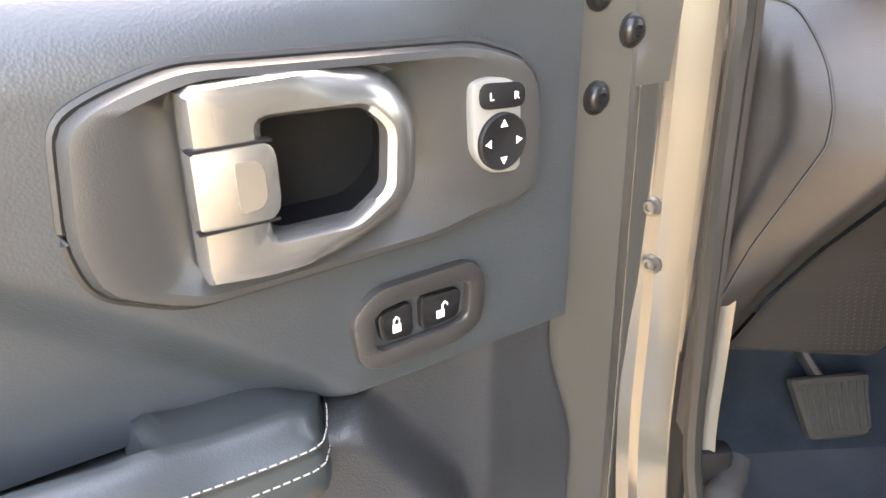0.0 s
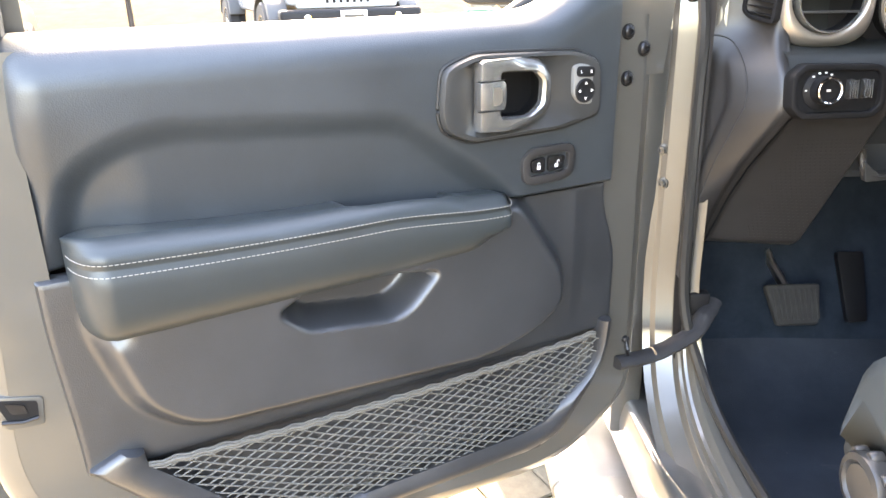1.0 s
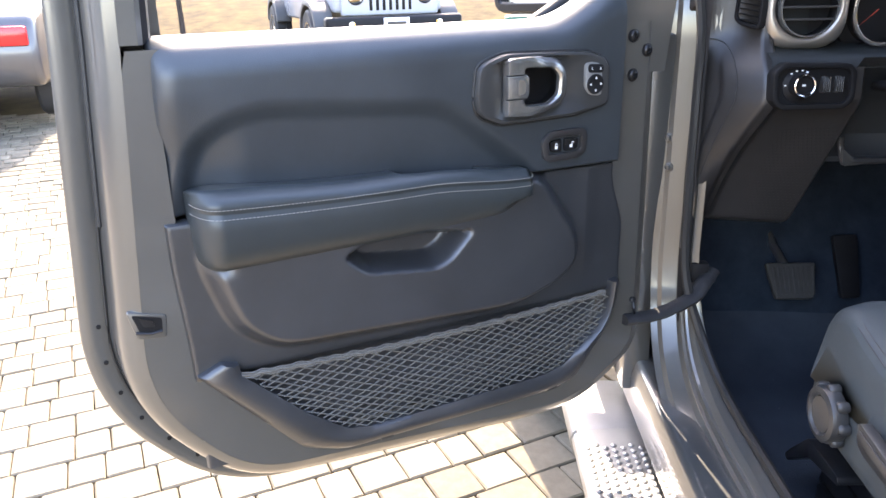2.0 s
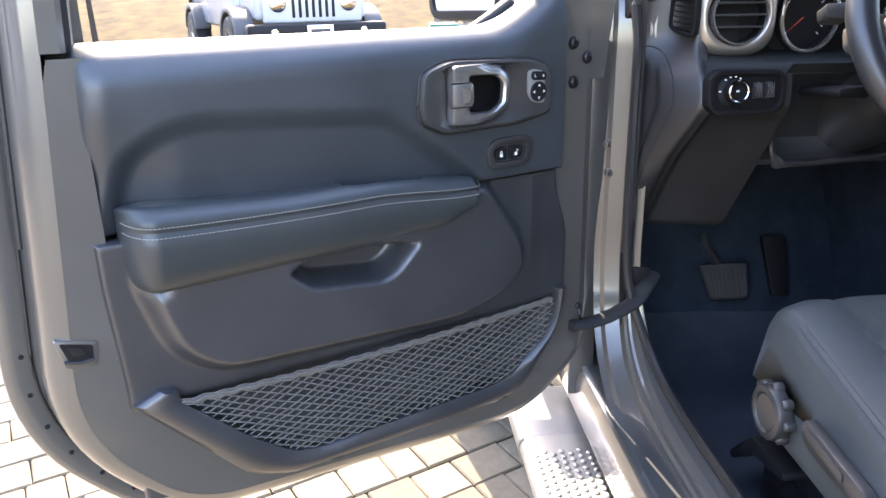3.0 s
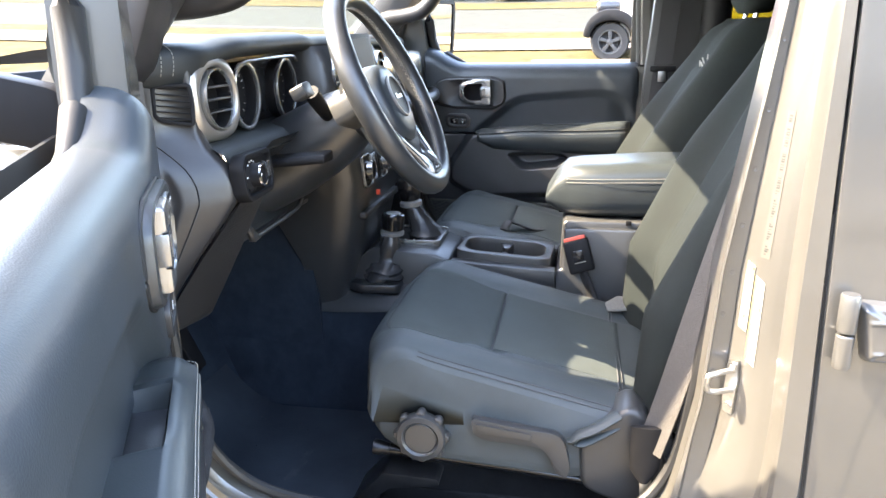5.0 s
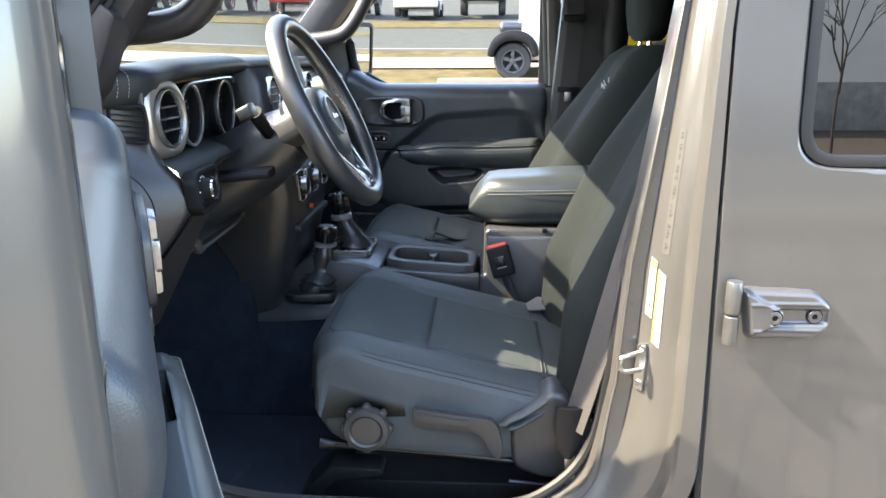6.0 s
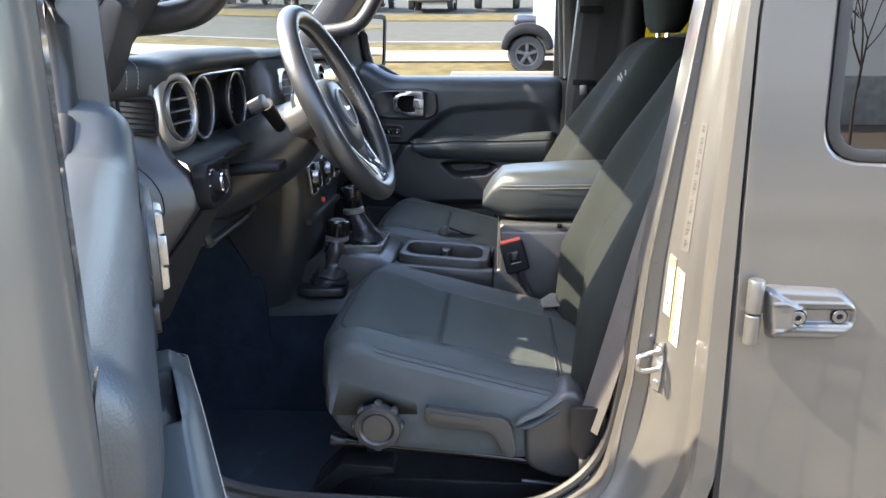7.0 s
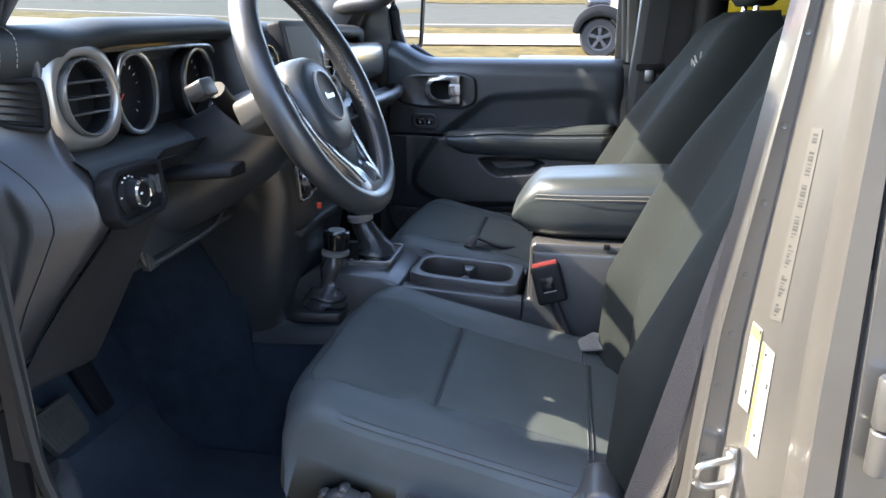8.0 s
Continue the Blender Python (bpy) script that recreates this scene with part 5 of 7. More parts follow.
part("cluster_trim", tube(smooth_path([(-0.531, 1.080, 1.262), (-0.527, 1.078, 1.298), (-0.505, 1.076, 1.314), (-0.40, 1.074, 1.318), (-0.285, 1.076, 1.318), (-0.258, 1.078, 1.308)], 6), 0.003, 8), SILVER, dashboard, "silver trim line")
part("info_screen", prism(fillet([(-0.427, 1.220), (-0.427, 1.300), (-0.356, 1.300), (-0.356, 1.220)], 0.004, 2), 1.109, 1.104, lambda a, b, w: Vector((a, w, b))), SCREEN, dashboard)

# light switch panel
lp = plate_at((-0.608, 1.0225, 1.1475), (0.10, -1, 0.08))
lpo = fillet([(-0.068, 0.022), (-0.066, -0.022), (-0.050, -0.036), (0.052, -0.037), (0.068, -0.024), (0.068, 0.022), (0.056, 0.034), (-0.050, 0.037)], 0.005, 3)
light_panel = part("light_switch_panel", merge(ring(match(lpo, 48), match(inset(lpo, 0.009), 48), -0.014, 0.009, lp, 0.003), prism(inset(lpo, 0.006), -0.012, 0.002, lp)), DARK, dashboard, "black headlamp switch panel")
c0, n0 = lp(-0.024, 0.002, 0.0), lp(0, 0, 1) - lp(0, 0, 0)
part("rotary_knob", lathe([(0.0255, 0.0), (0.0255, 0.004), (0.022, 0.006), (0.0185, 0.008), (0.0175, 0.022), (0.0165, 0.0245), (0.0135, 0.024), (0.013, 0.0205), (0.0, 0.020)], c0, n0, 36), DARK, light_panel)
part("knob_ring", lathe([(0.0178, 0.0215), (0.0175, 0.0245), (0.0160, 0.0252), (0.0145, 0.0240)], c0, n0, 36), CHROME, light_panel, "chrome knob ring")
for k in range(2):
    part("thumb_wheel", lathe([(0.0, -0.006), (0.013, -0.0055), (0.014, 0), (0.013, 0.0055), (0, 0.006)], lp(0.018 + 0.021 * k, 0.002, -0.002), lp(1, 0, 0) - lp(0, 0, 0), 16), BEZEL, light_panel, "ribbed dimmer wheel")
    for m in range(4):
        part("wheel_mark", prism([(0.0125 + 0.021 * k + 0.0034 * m, -0.010), (0.0135 + 0.021 * k + 0.0034 * m, -0.010), (0.0135 + 0.021 * k + 0.0034 * m, 0.014), (0.0125 + 0.021 * k + 0.0034 * m, 0.014)], 0.0105, 0.0125, lp), SILVER, light_panel)
for q, s in ((35, 1), (60, 1), (82, 1), (105, 1), (128, 1), (180, 1)):
    a = math.radians(q)
    part("switch_symbol", prism([(-0.024 + 0.0225 * math.cos(a) + dx, 0.002 + 0.0225 * math.sin(a) + dz) for dx, dz in ((-0.0015, -0.0010), (0.0015, -0.0010), (0.0015, 0.0010), (-0.0015, 0.0010))], 0.0055, 0.0066, lp), WHITE, light_panel)
part("knob_symbol", prism([(-0.0270, 0.001), (-0.0215, 0.001), (-0.0215, 0.0038), (-0.0270, 0.0038)], 0.0203, 0.0208, lp), WHITE, light_panel)

# parts under the column, centre stack and passenger side
part("column_surround", loft([[Vector((x, y, z)) for y, z in ((1.02, 1.190), (1.04, 1.17), (1.10, 1.12), (1.125, 1.05), (1.115, 1.030), (1.092, 1.018), (1.095, 1.008), (1.18, 1.006))] for x in xs(-0.535, -0.205, 8)]), CONSOLE, dashboard, "black lower column panel")
part("ledge", tube(smooth_path([(-0.512, 1.094, 1.050), (-0.508, 1.088, 1.020), (-0.494, 1.085, 1.011), (-0.42, 1.082, 1.013), (-0.315, 1.074, 1.024), (-0.290, 1.072, 1.048)], 5), 0.0055, 8), TRIM_HARD, dashboard)
part("ledge_corner", prism(fillet([(-0.514, 1.036), (-0.508, 1.003), (-0.478, 1.005)], 0.004, 2), 1.080, 1.092, lambda a, b, w: Vector((a, w, b)), 0.002), BEZEL, dashboard)
stack_rows = []
for y, z, h, b in ((1.052, 1.335, 0.21, 0.25), (1.030, 1.30, 0.215, 0.27), (1.022, 1.20, 0.21, 0.28), (0.995, 1.10, 0.195, 0.26), (0.985, 1.05, 0.19, 0.235), (0.995, 0.95, 0.18, 0.185), (1.015, 0.86, 0.170, 0.12), (1.035, 0.79, 0.155, 0.085), (1.05, 0.74, 0.15, 0.08)):
    stack_rows.append([Vector((x, y + d, z)) for x, d in ((-h, b), (-h, 0.06), (-h + 0.004, 0.02), (-h + 0.02, 0.0), (0, -0.006), (h - 0.02, 0.0), (h - 0.004, 0.02), (h, 0.06), (h, b))])
part("tunnel_side", prism(fillet([(1.50, 0.50), (1.09, 0.50), (1.10, 0.76), (1.13, 1.02), (1.50, 1.10)], 0.03, 3), -0.165, 0.165, lambda a, b, w: Vector((w, a, b)), 0.0), CARPET, dashboard, "black carpet on the tunnel side")
part("centre_stack", loft(stack_rows), CONSOLE, dashboard, "black centre stack", 50)
sp = plate_at((0.005, 1.022, 1.300), (0, -1, 0.22))
screen = part("touch_screen", prism(fillet([(-0.092, -0.055), (0.092, -0.055), (0.092, 0.058), (-0.092, 0.058)], 0.008, 3), -0.02, 0.006, sp, 0.003), DARK, dashboard, "dark touch screen in a black frame")
part("display", prism([(-0.072, -0.040), (0.072, -0.040), (0.072, 0.046), (-0.072, 0.046)], 0.006, 0.0066, sp), DISPLAY, screen)
round_vent(-0.150, 1.275, 0.040, 1.028)
round_vent(0.180, 1.275, 0.040, 1.028)
hp = plate_at((-0.005, 0.985, 1.065), (0, -1, 0.10))
for x in (-0.125, 0.0, 0.11):
    d = part("climate_dial", merge(ring(match(fillet([(x - 0.030, -0.036), (x + 0.030, -0.036), (x + 0.030, 0.036), (x - 0.030, 0.036)], 0.006, 3), 32), match(fillet([(x - 0.0265, -0.0325), (x + 0.0265, -0.0325), (x + 0.0265, 0.0325), (x - 0.0265, 0.0325)], 0.005, 3), 32), 0.0, 0.008, hp, 0.001)), SILVER, dashboard, "silver framed climate dial")
    part("dial_knob", lathe([(0.024, 0.0), (0.024, 0.004), (0.021, 0.008), (0.0195, 0.020), (0.0175, 0.022), (0, 0.0215)], hp(x, 0, 0), hp(0, 0, 1) - hp(0, 0, 0), 24), GLOSSY, d)
    part("dial_ring", lathe([(0.0212, 0.010), (0.0202, 0.0225), (0.0182, 0.0228), (0.0178, 0.021)], hp(x, 0, 0), hp(0, 0, 1) - hp(0, 0, 0), 24), SILVER, d)
for k in range(4):
    part("stack_button", prism(fillet([(-0.085 + 0.017 * k, -0.03), (-0.075 + 0.017 * k, -0.03), (-0.075 + 0.017 * k, 0.03), (-0.085 + 0.017 * k, 0.03)], 0.002, 2), 0.0, 0.008, hp, 0.001), SILVER if k < 2 else DARK, dashboard)
part("stack_shelf", prism(fillet([(-0.15, -0.06), (0.15, -0.06), (0.15, -0.045), (-0.15, -0.045)], 0.004, 2), -0.01, 0.014, plate_at((-0.01, 0.992, 1.02), (0, -1, 0.0)), 0.003), BEZEL, dashboard)
part("hazard_tab", box((-0.082, 0.966, 1.000), (-0.076, 0.975, 1.012), 0.001), RED, dashboard, "small red tab")
# passenger side
rows = []
for x in xs(0.20, 0.745, 20):
    e = end_shift(x)
    rows.append([Vector((x, y + e, z)) for y, z in ((1.056, 1.305), (1.030, 1.300), (1.022, 1.285), (1.020, 1.235), (1.030, 1.215), (1.05, 1.205))])
part("decor_panel", loft(rows), SILVER, dashboard, "satin silver dash panel", 60)
rows = []
for x in xs(0.19, 0.752, 16):
    e = end_shift(x)
    rows.append([Vector((x, y + e, z)) for y, z in ((1.02, 1.18), (0.992, 1.165), (0.985, 1.14), (1.02, 1.115), (1.03, 1.05), (1.05, 0.93), (1.09, 0.90), (1.2, 0.90))])
part("glove_box", loft(rows), CONSOLE, dashboard, "black glove box", 60)
part("grab_bar", tube(smooth_path([(0.24, 0.985, 1.165), (0.30, 0.965, 1.168), (0.55, 0.965, 1.168), (0.70, 0.99, 1.17), (0.73, 1.03, 1.175)], 6), 0.016, 10), TRIM_HARD, dashboard, "black grab bar")
round_vent(0.64, 1.262, 0.042, 1.062)

# ---- steering wheel ----
TILT_W = radians(26.2)
AX = Vector((0, -math.cos(TILT_W), math.sin(TILT_W)))
UPW = Vector((0, math.sin(TILT_W), math.cos(TILT_W)))
CW = Vector((-0.350, 0.860, 1.254))


def W(a, b, w):
    return CW + Vector((1, 0, 0)) * a + UPW * b + AX * w


wheel = thing("steering_wheel", tuple(CW), "black leather steering wheel with silver lower spokes", "steering wheel")
rim_pts = [W(0.184 * math.cos(q), 0.184 * math.sin(q), 0) for q in np.linspace(0, 2 * math.pi, 73)[:-1]]
part("rim", tube(rim_pts, [0.0192 + 0.0016 * max(0, math.cos(2 * q)) for q in np.linspace(0, 2 * math.pi, 73)[:-1]], 14, closed=True), RIM_LEATHER, wheel, "black leather rim")
for k in (-1, 1):
    stitch = []
    for i, q in enumerate(np.linspace(0, 2 * math.pi, 200)):
        stitch.append(W((0.1635 + 0.0006 * k) * math.cos(q), (0.1635 + 0.0006 * k) * math.sin(q), 0.002 + 0.003 * k * (1 if i % 2 else -1)))
    part("rim_stitching", tube(stitch, 0.0007, 4), THREAD, wheel, "pale thread stitching")
hub_rows = []
for f, w in ((1.10, -0.060), (1.08, -0.045), (1.04, -0.020), (0.98, -0.006), (0.90, 0.001), (0.78, 0.0045), (0.55, 0.0068), (0.3, 0.0078), (0.02, 0.008)):
    row = []
    for q in np.linspace(0, 2 * math.pi, 49)[:-1]:
        a, b = math.cos(q), math.sin(q)
        rad = 0.074 * (1 / (abs(a) ** 2.6 + abs(b) ** 2.6)) ** (1 / 2.6)
        row.append(W(rad * a * (1.0 - 0.10 * max(0.0, -b)) * f, (rad * b * (1.0 if b > 0 else 1.10) - 0.012) * f - 0.004, w))
    hub_rows.append(row)
part("hub_pad", loft(hub_rows, closed=True), TRIM, wheel, "black airbag pad")
badge = part("hub_badge", lathe([(0.0405, 0.0), (0.0405, 0.003), (0.0385, 0.004), (0.0375, 0.0032), (0, 0.0032)], W(0, -0.0105, 0.006), AX, 36), DARK, wheel, "round black badge")
part("badge_ring", lathe([(0.0412, 0.001), (0.0408, 0.0046), (0.0380, 0.0050), (0.0372, 0.003)], W(0, -0.0105, 0.006), AX, 40), PALE_SILVER, badge, "silver badge ring")
for k in range(4):
    part("badge_mark", prism([(-0.019 + 0.0098 * k, -0.0155), (-0.0125 + 0.0098 * k, -0.0155), (-0.0125 + 0.0098 * k, -0.0055 - 0.003 * (k > 0)), (-0.019 + 0.0098 * k, -0.0055 - 0.003 * (k > 0))], 0.0091, 0.0099, W), SILVER, badge, "silver mark")
for s in (-1, 1):
    spoke = part("side_spoke", prism(fillet([(s * 0.055, 0.034), (s * 0.172, 0.026), (s * 0.176, -0.014), (s * 0.10, -0.034), (s * 0.055, -0.03)], 0.012, 3), -0.062, -0.022, W, 0.008), SPOKE, wheel, "grey spoke shell")
    pad = fillet([(s * 0.078, 0.026), (s * 0.140, 0.020), (s * 0.142, -0.008), (s * 0.098, -0.022), (s * 0.078, -0.018)], 0.008, 3)
    pod = part("button_pod", ring(match(pad, 40), match(inset(pad, 0.004), 40), -0.024, -0.014, W, 0.0015), SATIN, wheel, "grey button surround")
    part("button", prism(inset(pad, 0.005), -0.024, -0.0155, W, 0.001), GLOSSY, pod)
    for k in range(3):
        part("button_mark", prism([(s * (0.090 + 0.014 * k), 0.002), (s * (0.096 + 0.014 * k), 0.002), (s * (0.096 + 0.014 * k), 0.006), (s * (0.090 + 0.014 * k), 0.006)], -0.0155, -0.0151, W), PALE_SILVER, pod)
    blade = [((s * 0.086, 0.010), (s * 0.080, 0.010), -0.017), ((s * 0.085, -0.024), (s * 0.075, -0.026), -0.015), ((s * 0.080, -0.060), (s * 0.063, -0.064), -0.010), ((s * 0.068, -0.094), (s * 0.045, -0.098), -0.004), ((s * 0.052, -0.124), (s * 0.030, -0.124), 0.003), ((s * 0.044, -0.150), (s * 0.026, -0.150), 0.009)]
    rows = []
    for o, i, w in blade:
        m = ((o[0] + i[0]) / 2, (o[1] + i[1]) / 2)
        rows.append([W(*o, w - 0.006), W(*o, w), W(o[0] * 0.8 + m[0] * 0.2, o[1], w + 0.0025), W(i[0] * 0.8 + m[0] * 0.2, i[1], w + 0.0025), W(*i, w), W(*i, w - 0.006)])
    part("spoke_trim", loft(rows, closed=True), SILVER, wheel, "satin silver blade beside the pad", 60)
spoke_out = fillet([(-0.044, -0.084), (0.044, -0.084), (0.034, -0.128), (0.036, -0.172), (-0.036, -0.172), (-0.034, -0.128)], 0.008, 4)
spoke_in = fillet([(-0.020, -0.108), (0.020, -0.108), (0.017, -0.128), (0.018, -0.156), (-0.018, -0.156), (-0.017, -0.128)], 0.006, 4)
so, si = around(spoke_out, 64, (0, -0.13)), around(spoke_in, 64, (0, -0.13))
part("lower_spoke", loft([[W(a + (c - a) * f, b + (d - b) * f, w - 0.020 * sstep(-0.165, -0.08, b)) for (a, b), (c, d) in zip(so, si)] for f, w in ((0, -0.008), (0, 0.008), (0.2, 0.014), (0.8, 0.014), (1.0, 0.010), (1.0, -0.008))], closed=True, caps=False), SILVER, wheel, "satin silver forked lower spoke")
part("lower_pad", prism(fillet([(-0.05, -0.05), (0.05, -0.05), (0.026, -0.165), (-0.026, -0.165)], 0.01, 3), -0.02, -0.004, W, 0.003), DARK, wheel)

column = thing("steering_column", (-0.357, 0.97, 1.2), "black steering column shroud with stalks", "steering column")
rows = []
for w, ra, rb, dz in ((-0.028, 0.062, 0.058, 0.0), (-0.035, 0.068, 0.064, 0.0), (-0.075, 0.066, 0.062, -0.004), (-0.08, 0.056, 0.054, -0.006), (-0.12, 0.062, 0.066, -0.012), (-0.17, 0.068, 0.072, -0.016), (-0.24, 0.072, 0.078, -0.020), (-0.36, 0.074, 0.080, -0.020)):
    rows.append([W(ra * math.cos(q), rb * math.sin(q) + dz, w) for q in np.linspace(0, 2 * math.pi, 33)[:-1]])
part("shroud", loft(rows, closed=True), CONSOLE, column, "black plastic shroud", 60)
stalk = part("turn_stalk", tube(smooth_path([W(-0.045, 0.01, -0.115), W(-0.085, 0.03, -0.105), W(-0.12, 0.058, -0.096)], 5), [0.011, 0.011, 0.012, 0.012, 0.012, 0.013, 0.013, 0.014, 0.014, 0.014, 0.014], 10), DARK, column, "black turn signal stalk")
part("stalk_end", prism(fillet([(-0.179, 0.050), (-0.179, 0.072), (-0.141, 0.074), (-0.141, 0.048)], 0.007, 3), -0.108, -0.082, W, 0.006), BEZEL, stalk, "grey stalk end")
part("turn_stalk", tube([W(0.05, 0, -0.075), W(0.12, 0.015, -0.065), W(0.17, 0.02, -0.06)], 0.011, 10), DARK, column)
part("tilt_lever", prism(fillet([(-0.498, 1.140), (-0.498, 1.154), (-0.448, 1.158), (-0.448, 1.138)], 0.005, 2), 0.945, 1.06, lambda a, b, w: Vector((a, w, b + (1.0 - w) * 0.10)), 0.004), DARK, column, "black tilt lever")

# ---- pedals ----
brake_pedal = thing("brake_pedal", (-0.43, 1.34, 0.62), "black ribbed rubber brake pedal on a steel arm", "pedal")
pp = plate_at((-0.443, 1.335, 0.682), (0, -0.85, 0.52))
part("pad", loft([[pp(a, b, w) for a, b in inset(fillet([(-0.056, 0.040), (-0.040, -0.040), (0.040, -0.040), (0.052, 0.040)], 0.008, 3), d)] for d, w in ((0.0, 0.0), (0.0, 0.012), (0.003, 0.0155))], closed=True), PEDAL, brake_pedal, "worn rubber pad")
for k in range(9):
    part("rib", prism([(-0.046 + 0.0105 * k + 0.002, 0.03), (-0.041 + 0.0105 * k + 0.002, 0.03), (-0.040 + 0.0098 * k + 0.003, -0.03), (-0.044 + 0.0098 * k + 0.003, -0.03)], 0.0155, 0.0185, pp, 0.0008), PEDAL, brake_pedal)
part("arm", tube([pp(-0.004, 0.02, 0.0), pp(-0.02, 0.09, -0.03), pp(-0.03, 0.22, -0.06)], 0.009, 8), STEEL, brake_pedal, "steel pedal arm")
accelerator = thing("accelerator_pedal", (-0.31, 1.36, 0.62), "tall black accelerator pedal", "pedal")
ap = plate_at((-0.312, 1.37, 0.70), (0, -0.9, 0.42))
part("pad", prism(fillet([(-0.030, 0.072), (-0.018, -0.068), (0.022, -0.068), (0.024, 0.072)], 0.008, 3), 0.0, 0.014, ap, 0.003), DARK, accelerator, "black pedal plate")
part("arm", tube([ap(0, 0.0, 0.0), ap(0, 0.14, -0.06)], 0.009, 8), DARK, accelerator)


# ---- floor covering ----
floor_mat = solo("floor_mat", loft([[Vector((x, y, 0.504 + 0.006 * math.sin(x * 9 + y * 5) * 0.3 + 0.22 * sstep(1.18, 1.48, y) ** 1.2 + 0.02 * sstep(-0.62, -0.70, x))) for x in np.linspace(-0.70, -0.20, 16)] for y in np.linspace(0.62, 1.46, 26)]), MAT, "black rubber floor mat with scuffs and dust", "floor mat")
specks = []
random.seed(4)
for k in range(16):
    x, y = random.uniform(-0.62, -0.25), random.uniform(0.9, 1.28)
    r = random.uniform(0.0006, 0.0016)
    specks.append(box((x, y, 0.507 + 0.22 * sstep(1.18, 1.48, y) ** 1.2), (x + r, y + r, 0.509 + 0.22 * sstep(1.18, 1.48, y) ** 1.2)))
tagged(part("grit", merge(*specks), BEZEL, floor_mat), "fine grey grit", kind="stuff")
eyelet = thing("mat_eyelet", (-0.53, 0.90, 0.50), "black plastic floor mat fastener", "fastener")
part("ring", lathe([(0.016, 0), (0.016, 0.006), (0.012, 0.009), (0.007, 0.008), (0.006, 0.004), (0, 0.004)], (-0.53, 0.90, 0.503), (0, 0, 1), 20), DARK, eyelet)


# ---- seats ----
def seat(name, xc, side, dy, lean, label, dome=0.0):
    """A front seat; side is -1 where its controls lie towards -x."""
    st = thing(name, (xc, 0.6 + dy, 0.5), label, "car seat", "front seats")
    hw = 0.250
    PROF = [(0.36, 0.690), (0.355, 0.74), (0.37, 0.762), (0.40, 0.767)] + [(y, 0.767 + 0.235 * (y - 0.40)) for y in np.linspace(0.43, 0.79, 14)]
    PROF += [(0.815, 0.8625), (0.838, 0.860), (0.857, 0.852), (0.872, 0.838), (0.882, 0.820), (0.887, 0.798), (0.887, 0.775), (0.883, 0.748), (0.874, 0.722), (0.860, 0.702), (0.838, 0.690), (0.70, 0.685), (0.5, 0.680)]
    MID = Vector((0.62, 0.745))

    def top(q, y):
        """Height of the cushion's top at q of its half width."""
        z = float(np.interp(y, [p[0] for p in PROF[2:26]], [p[1] for p in PROF[2:26]]))
        z += dome * (1 - q * q) * math.sin(math.pi * min(max((y - 0.40) / 0.47, 0.0), 1.0))
        return z + 0.009 * math.exp(-((abs(q) - 0.80) / 0.16) ** 2) - 0.004 * math.exp(-((abs(q) - 0.60) / 0.03) ** 2)

    rows = []
    qs = [-1.0, -0.998, -0.99, -0.975, -0.95] + list(np.linspace(-0.92, 0.92, 37)) + [0.95, 0.975, 0.99, 0.998, 1.0]
    for q in qs:
        e = sstep(0.93, 1.0, abs(q)) * 1.0
        rim = 0.016 * (1 - math.sqrt(max(0.0, 1 - e * e)))
        tuck = 0.034 * sstep(0.30, 1.0, abs(q)) ** 1.6
        row = []
        for i, (y, z) in enumerate(PROF):
            if 2 <= i < 26:
                z = top(q, y) - rim - 0.006 * math.exp(-((y - 0.655) / 0.006) ** 2) * sstep(0.66, 0.58, abs(q))
            if y > 0.72:
                y -= (tuck + rim * 0.8) * sstep(0.72, 0.87, y)
            low = sstep(0.80, 0.74, z)
            row.append(Vector((xc + (hw + 0.010 * low) * q, y + dy, z)))
        rows.append(row)
    for k, at in ((0, 0), (-1, len(rows) + 1)):
        rows.insert(at, [p.lerp(Vector((p.x, MID.x + dy, MID.y)), 0.7) for p in rows[k]])
    part("cushion", loft(rows, closed=True), BOLSTER, st, "smooth charcoal cloth cushion", 50)
    # woven inserts let into the top
    for y0, y1 in ((0.425, 0.6545), (0.6555, 0.852)):
        r2, n = [], 24
        for i in range(n + 1):
            y = y0 + (y1 - y0) * min(1.0, max(0.0, (i - 0.75) / (n - 1.5)) if 0 < i < n else i / n)
            f = i / n if y0 > 0.6 else 0.0
            half = (0.138 + 0.030 * sstep(0.60, 0.80, y)) * (1 - 0.5 * max(0.0, (f - 0.86) / 0.14) ** 2.4)
            row = []
            for k in range(25):
                s = (k - 12) / 12 if k in (0, 24) else (k - 12) / 11.15
                b = -0.008 if i in (0, n) or k in (0, 24) else (0.0004 if i in (1, n - 1) or k in (1, 23) else 0.0022)
                crown = 0.004 * math.cos(s * 1.5) * math.sin(math.pi * i / n)
                qq = half * s / hw
                yy = y - 0.034 * sstep(0.30, 1.0, abs(qq)) ** 1.6 * sstep(0.72, 0.87, y)
                row.append(Vector((xc + half * s, yy + dy, top(qq, y) + b + crown)))
            r2.append(row)
        part("insert", loft(r2), CLOTH_IN, st, "charcoal woven insert", 60)
        edge = [r2[0][k] for k in range(1, 24)] + [r2[i][23] for i in range(1, n)] + [r2[n - 1][k] for k in range(23, 0, -1)] + [r2[i][1] for i in range(n - 1, 0, -1)]
        if y0 > 0.6:
            part("seam", tube([p + Vector((0, -0.001, 0.0062)) for p in edge[:23]], 0.0014, 5), SEAM, st, "dark cross seam")
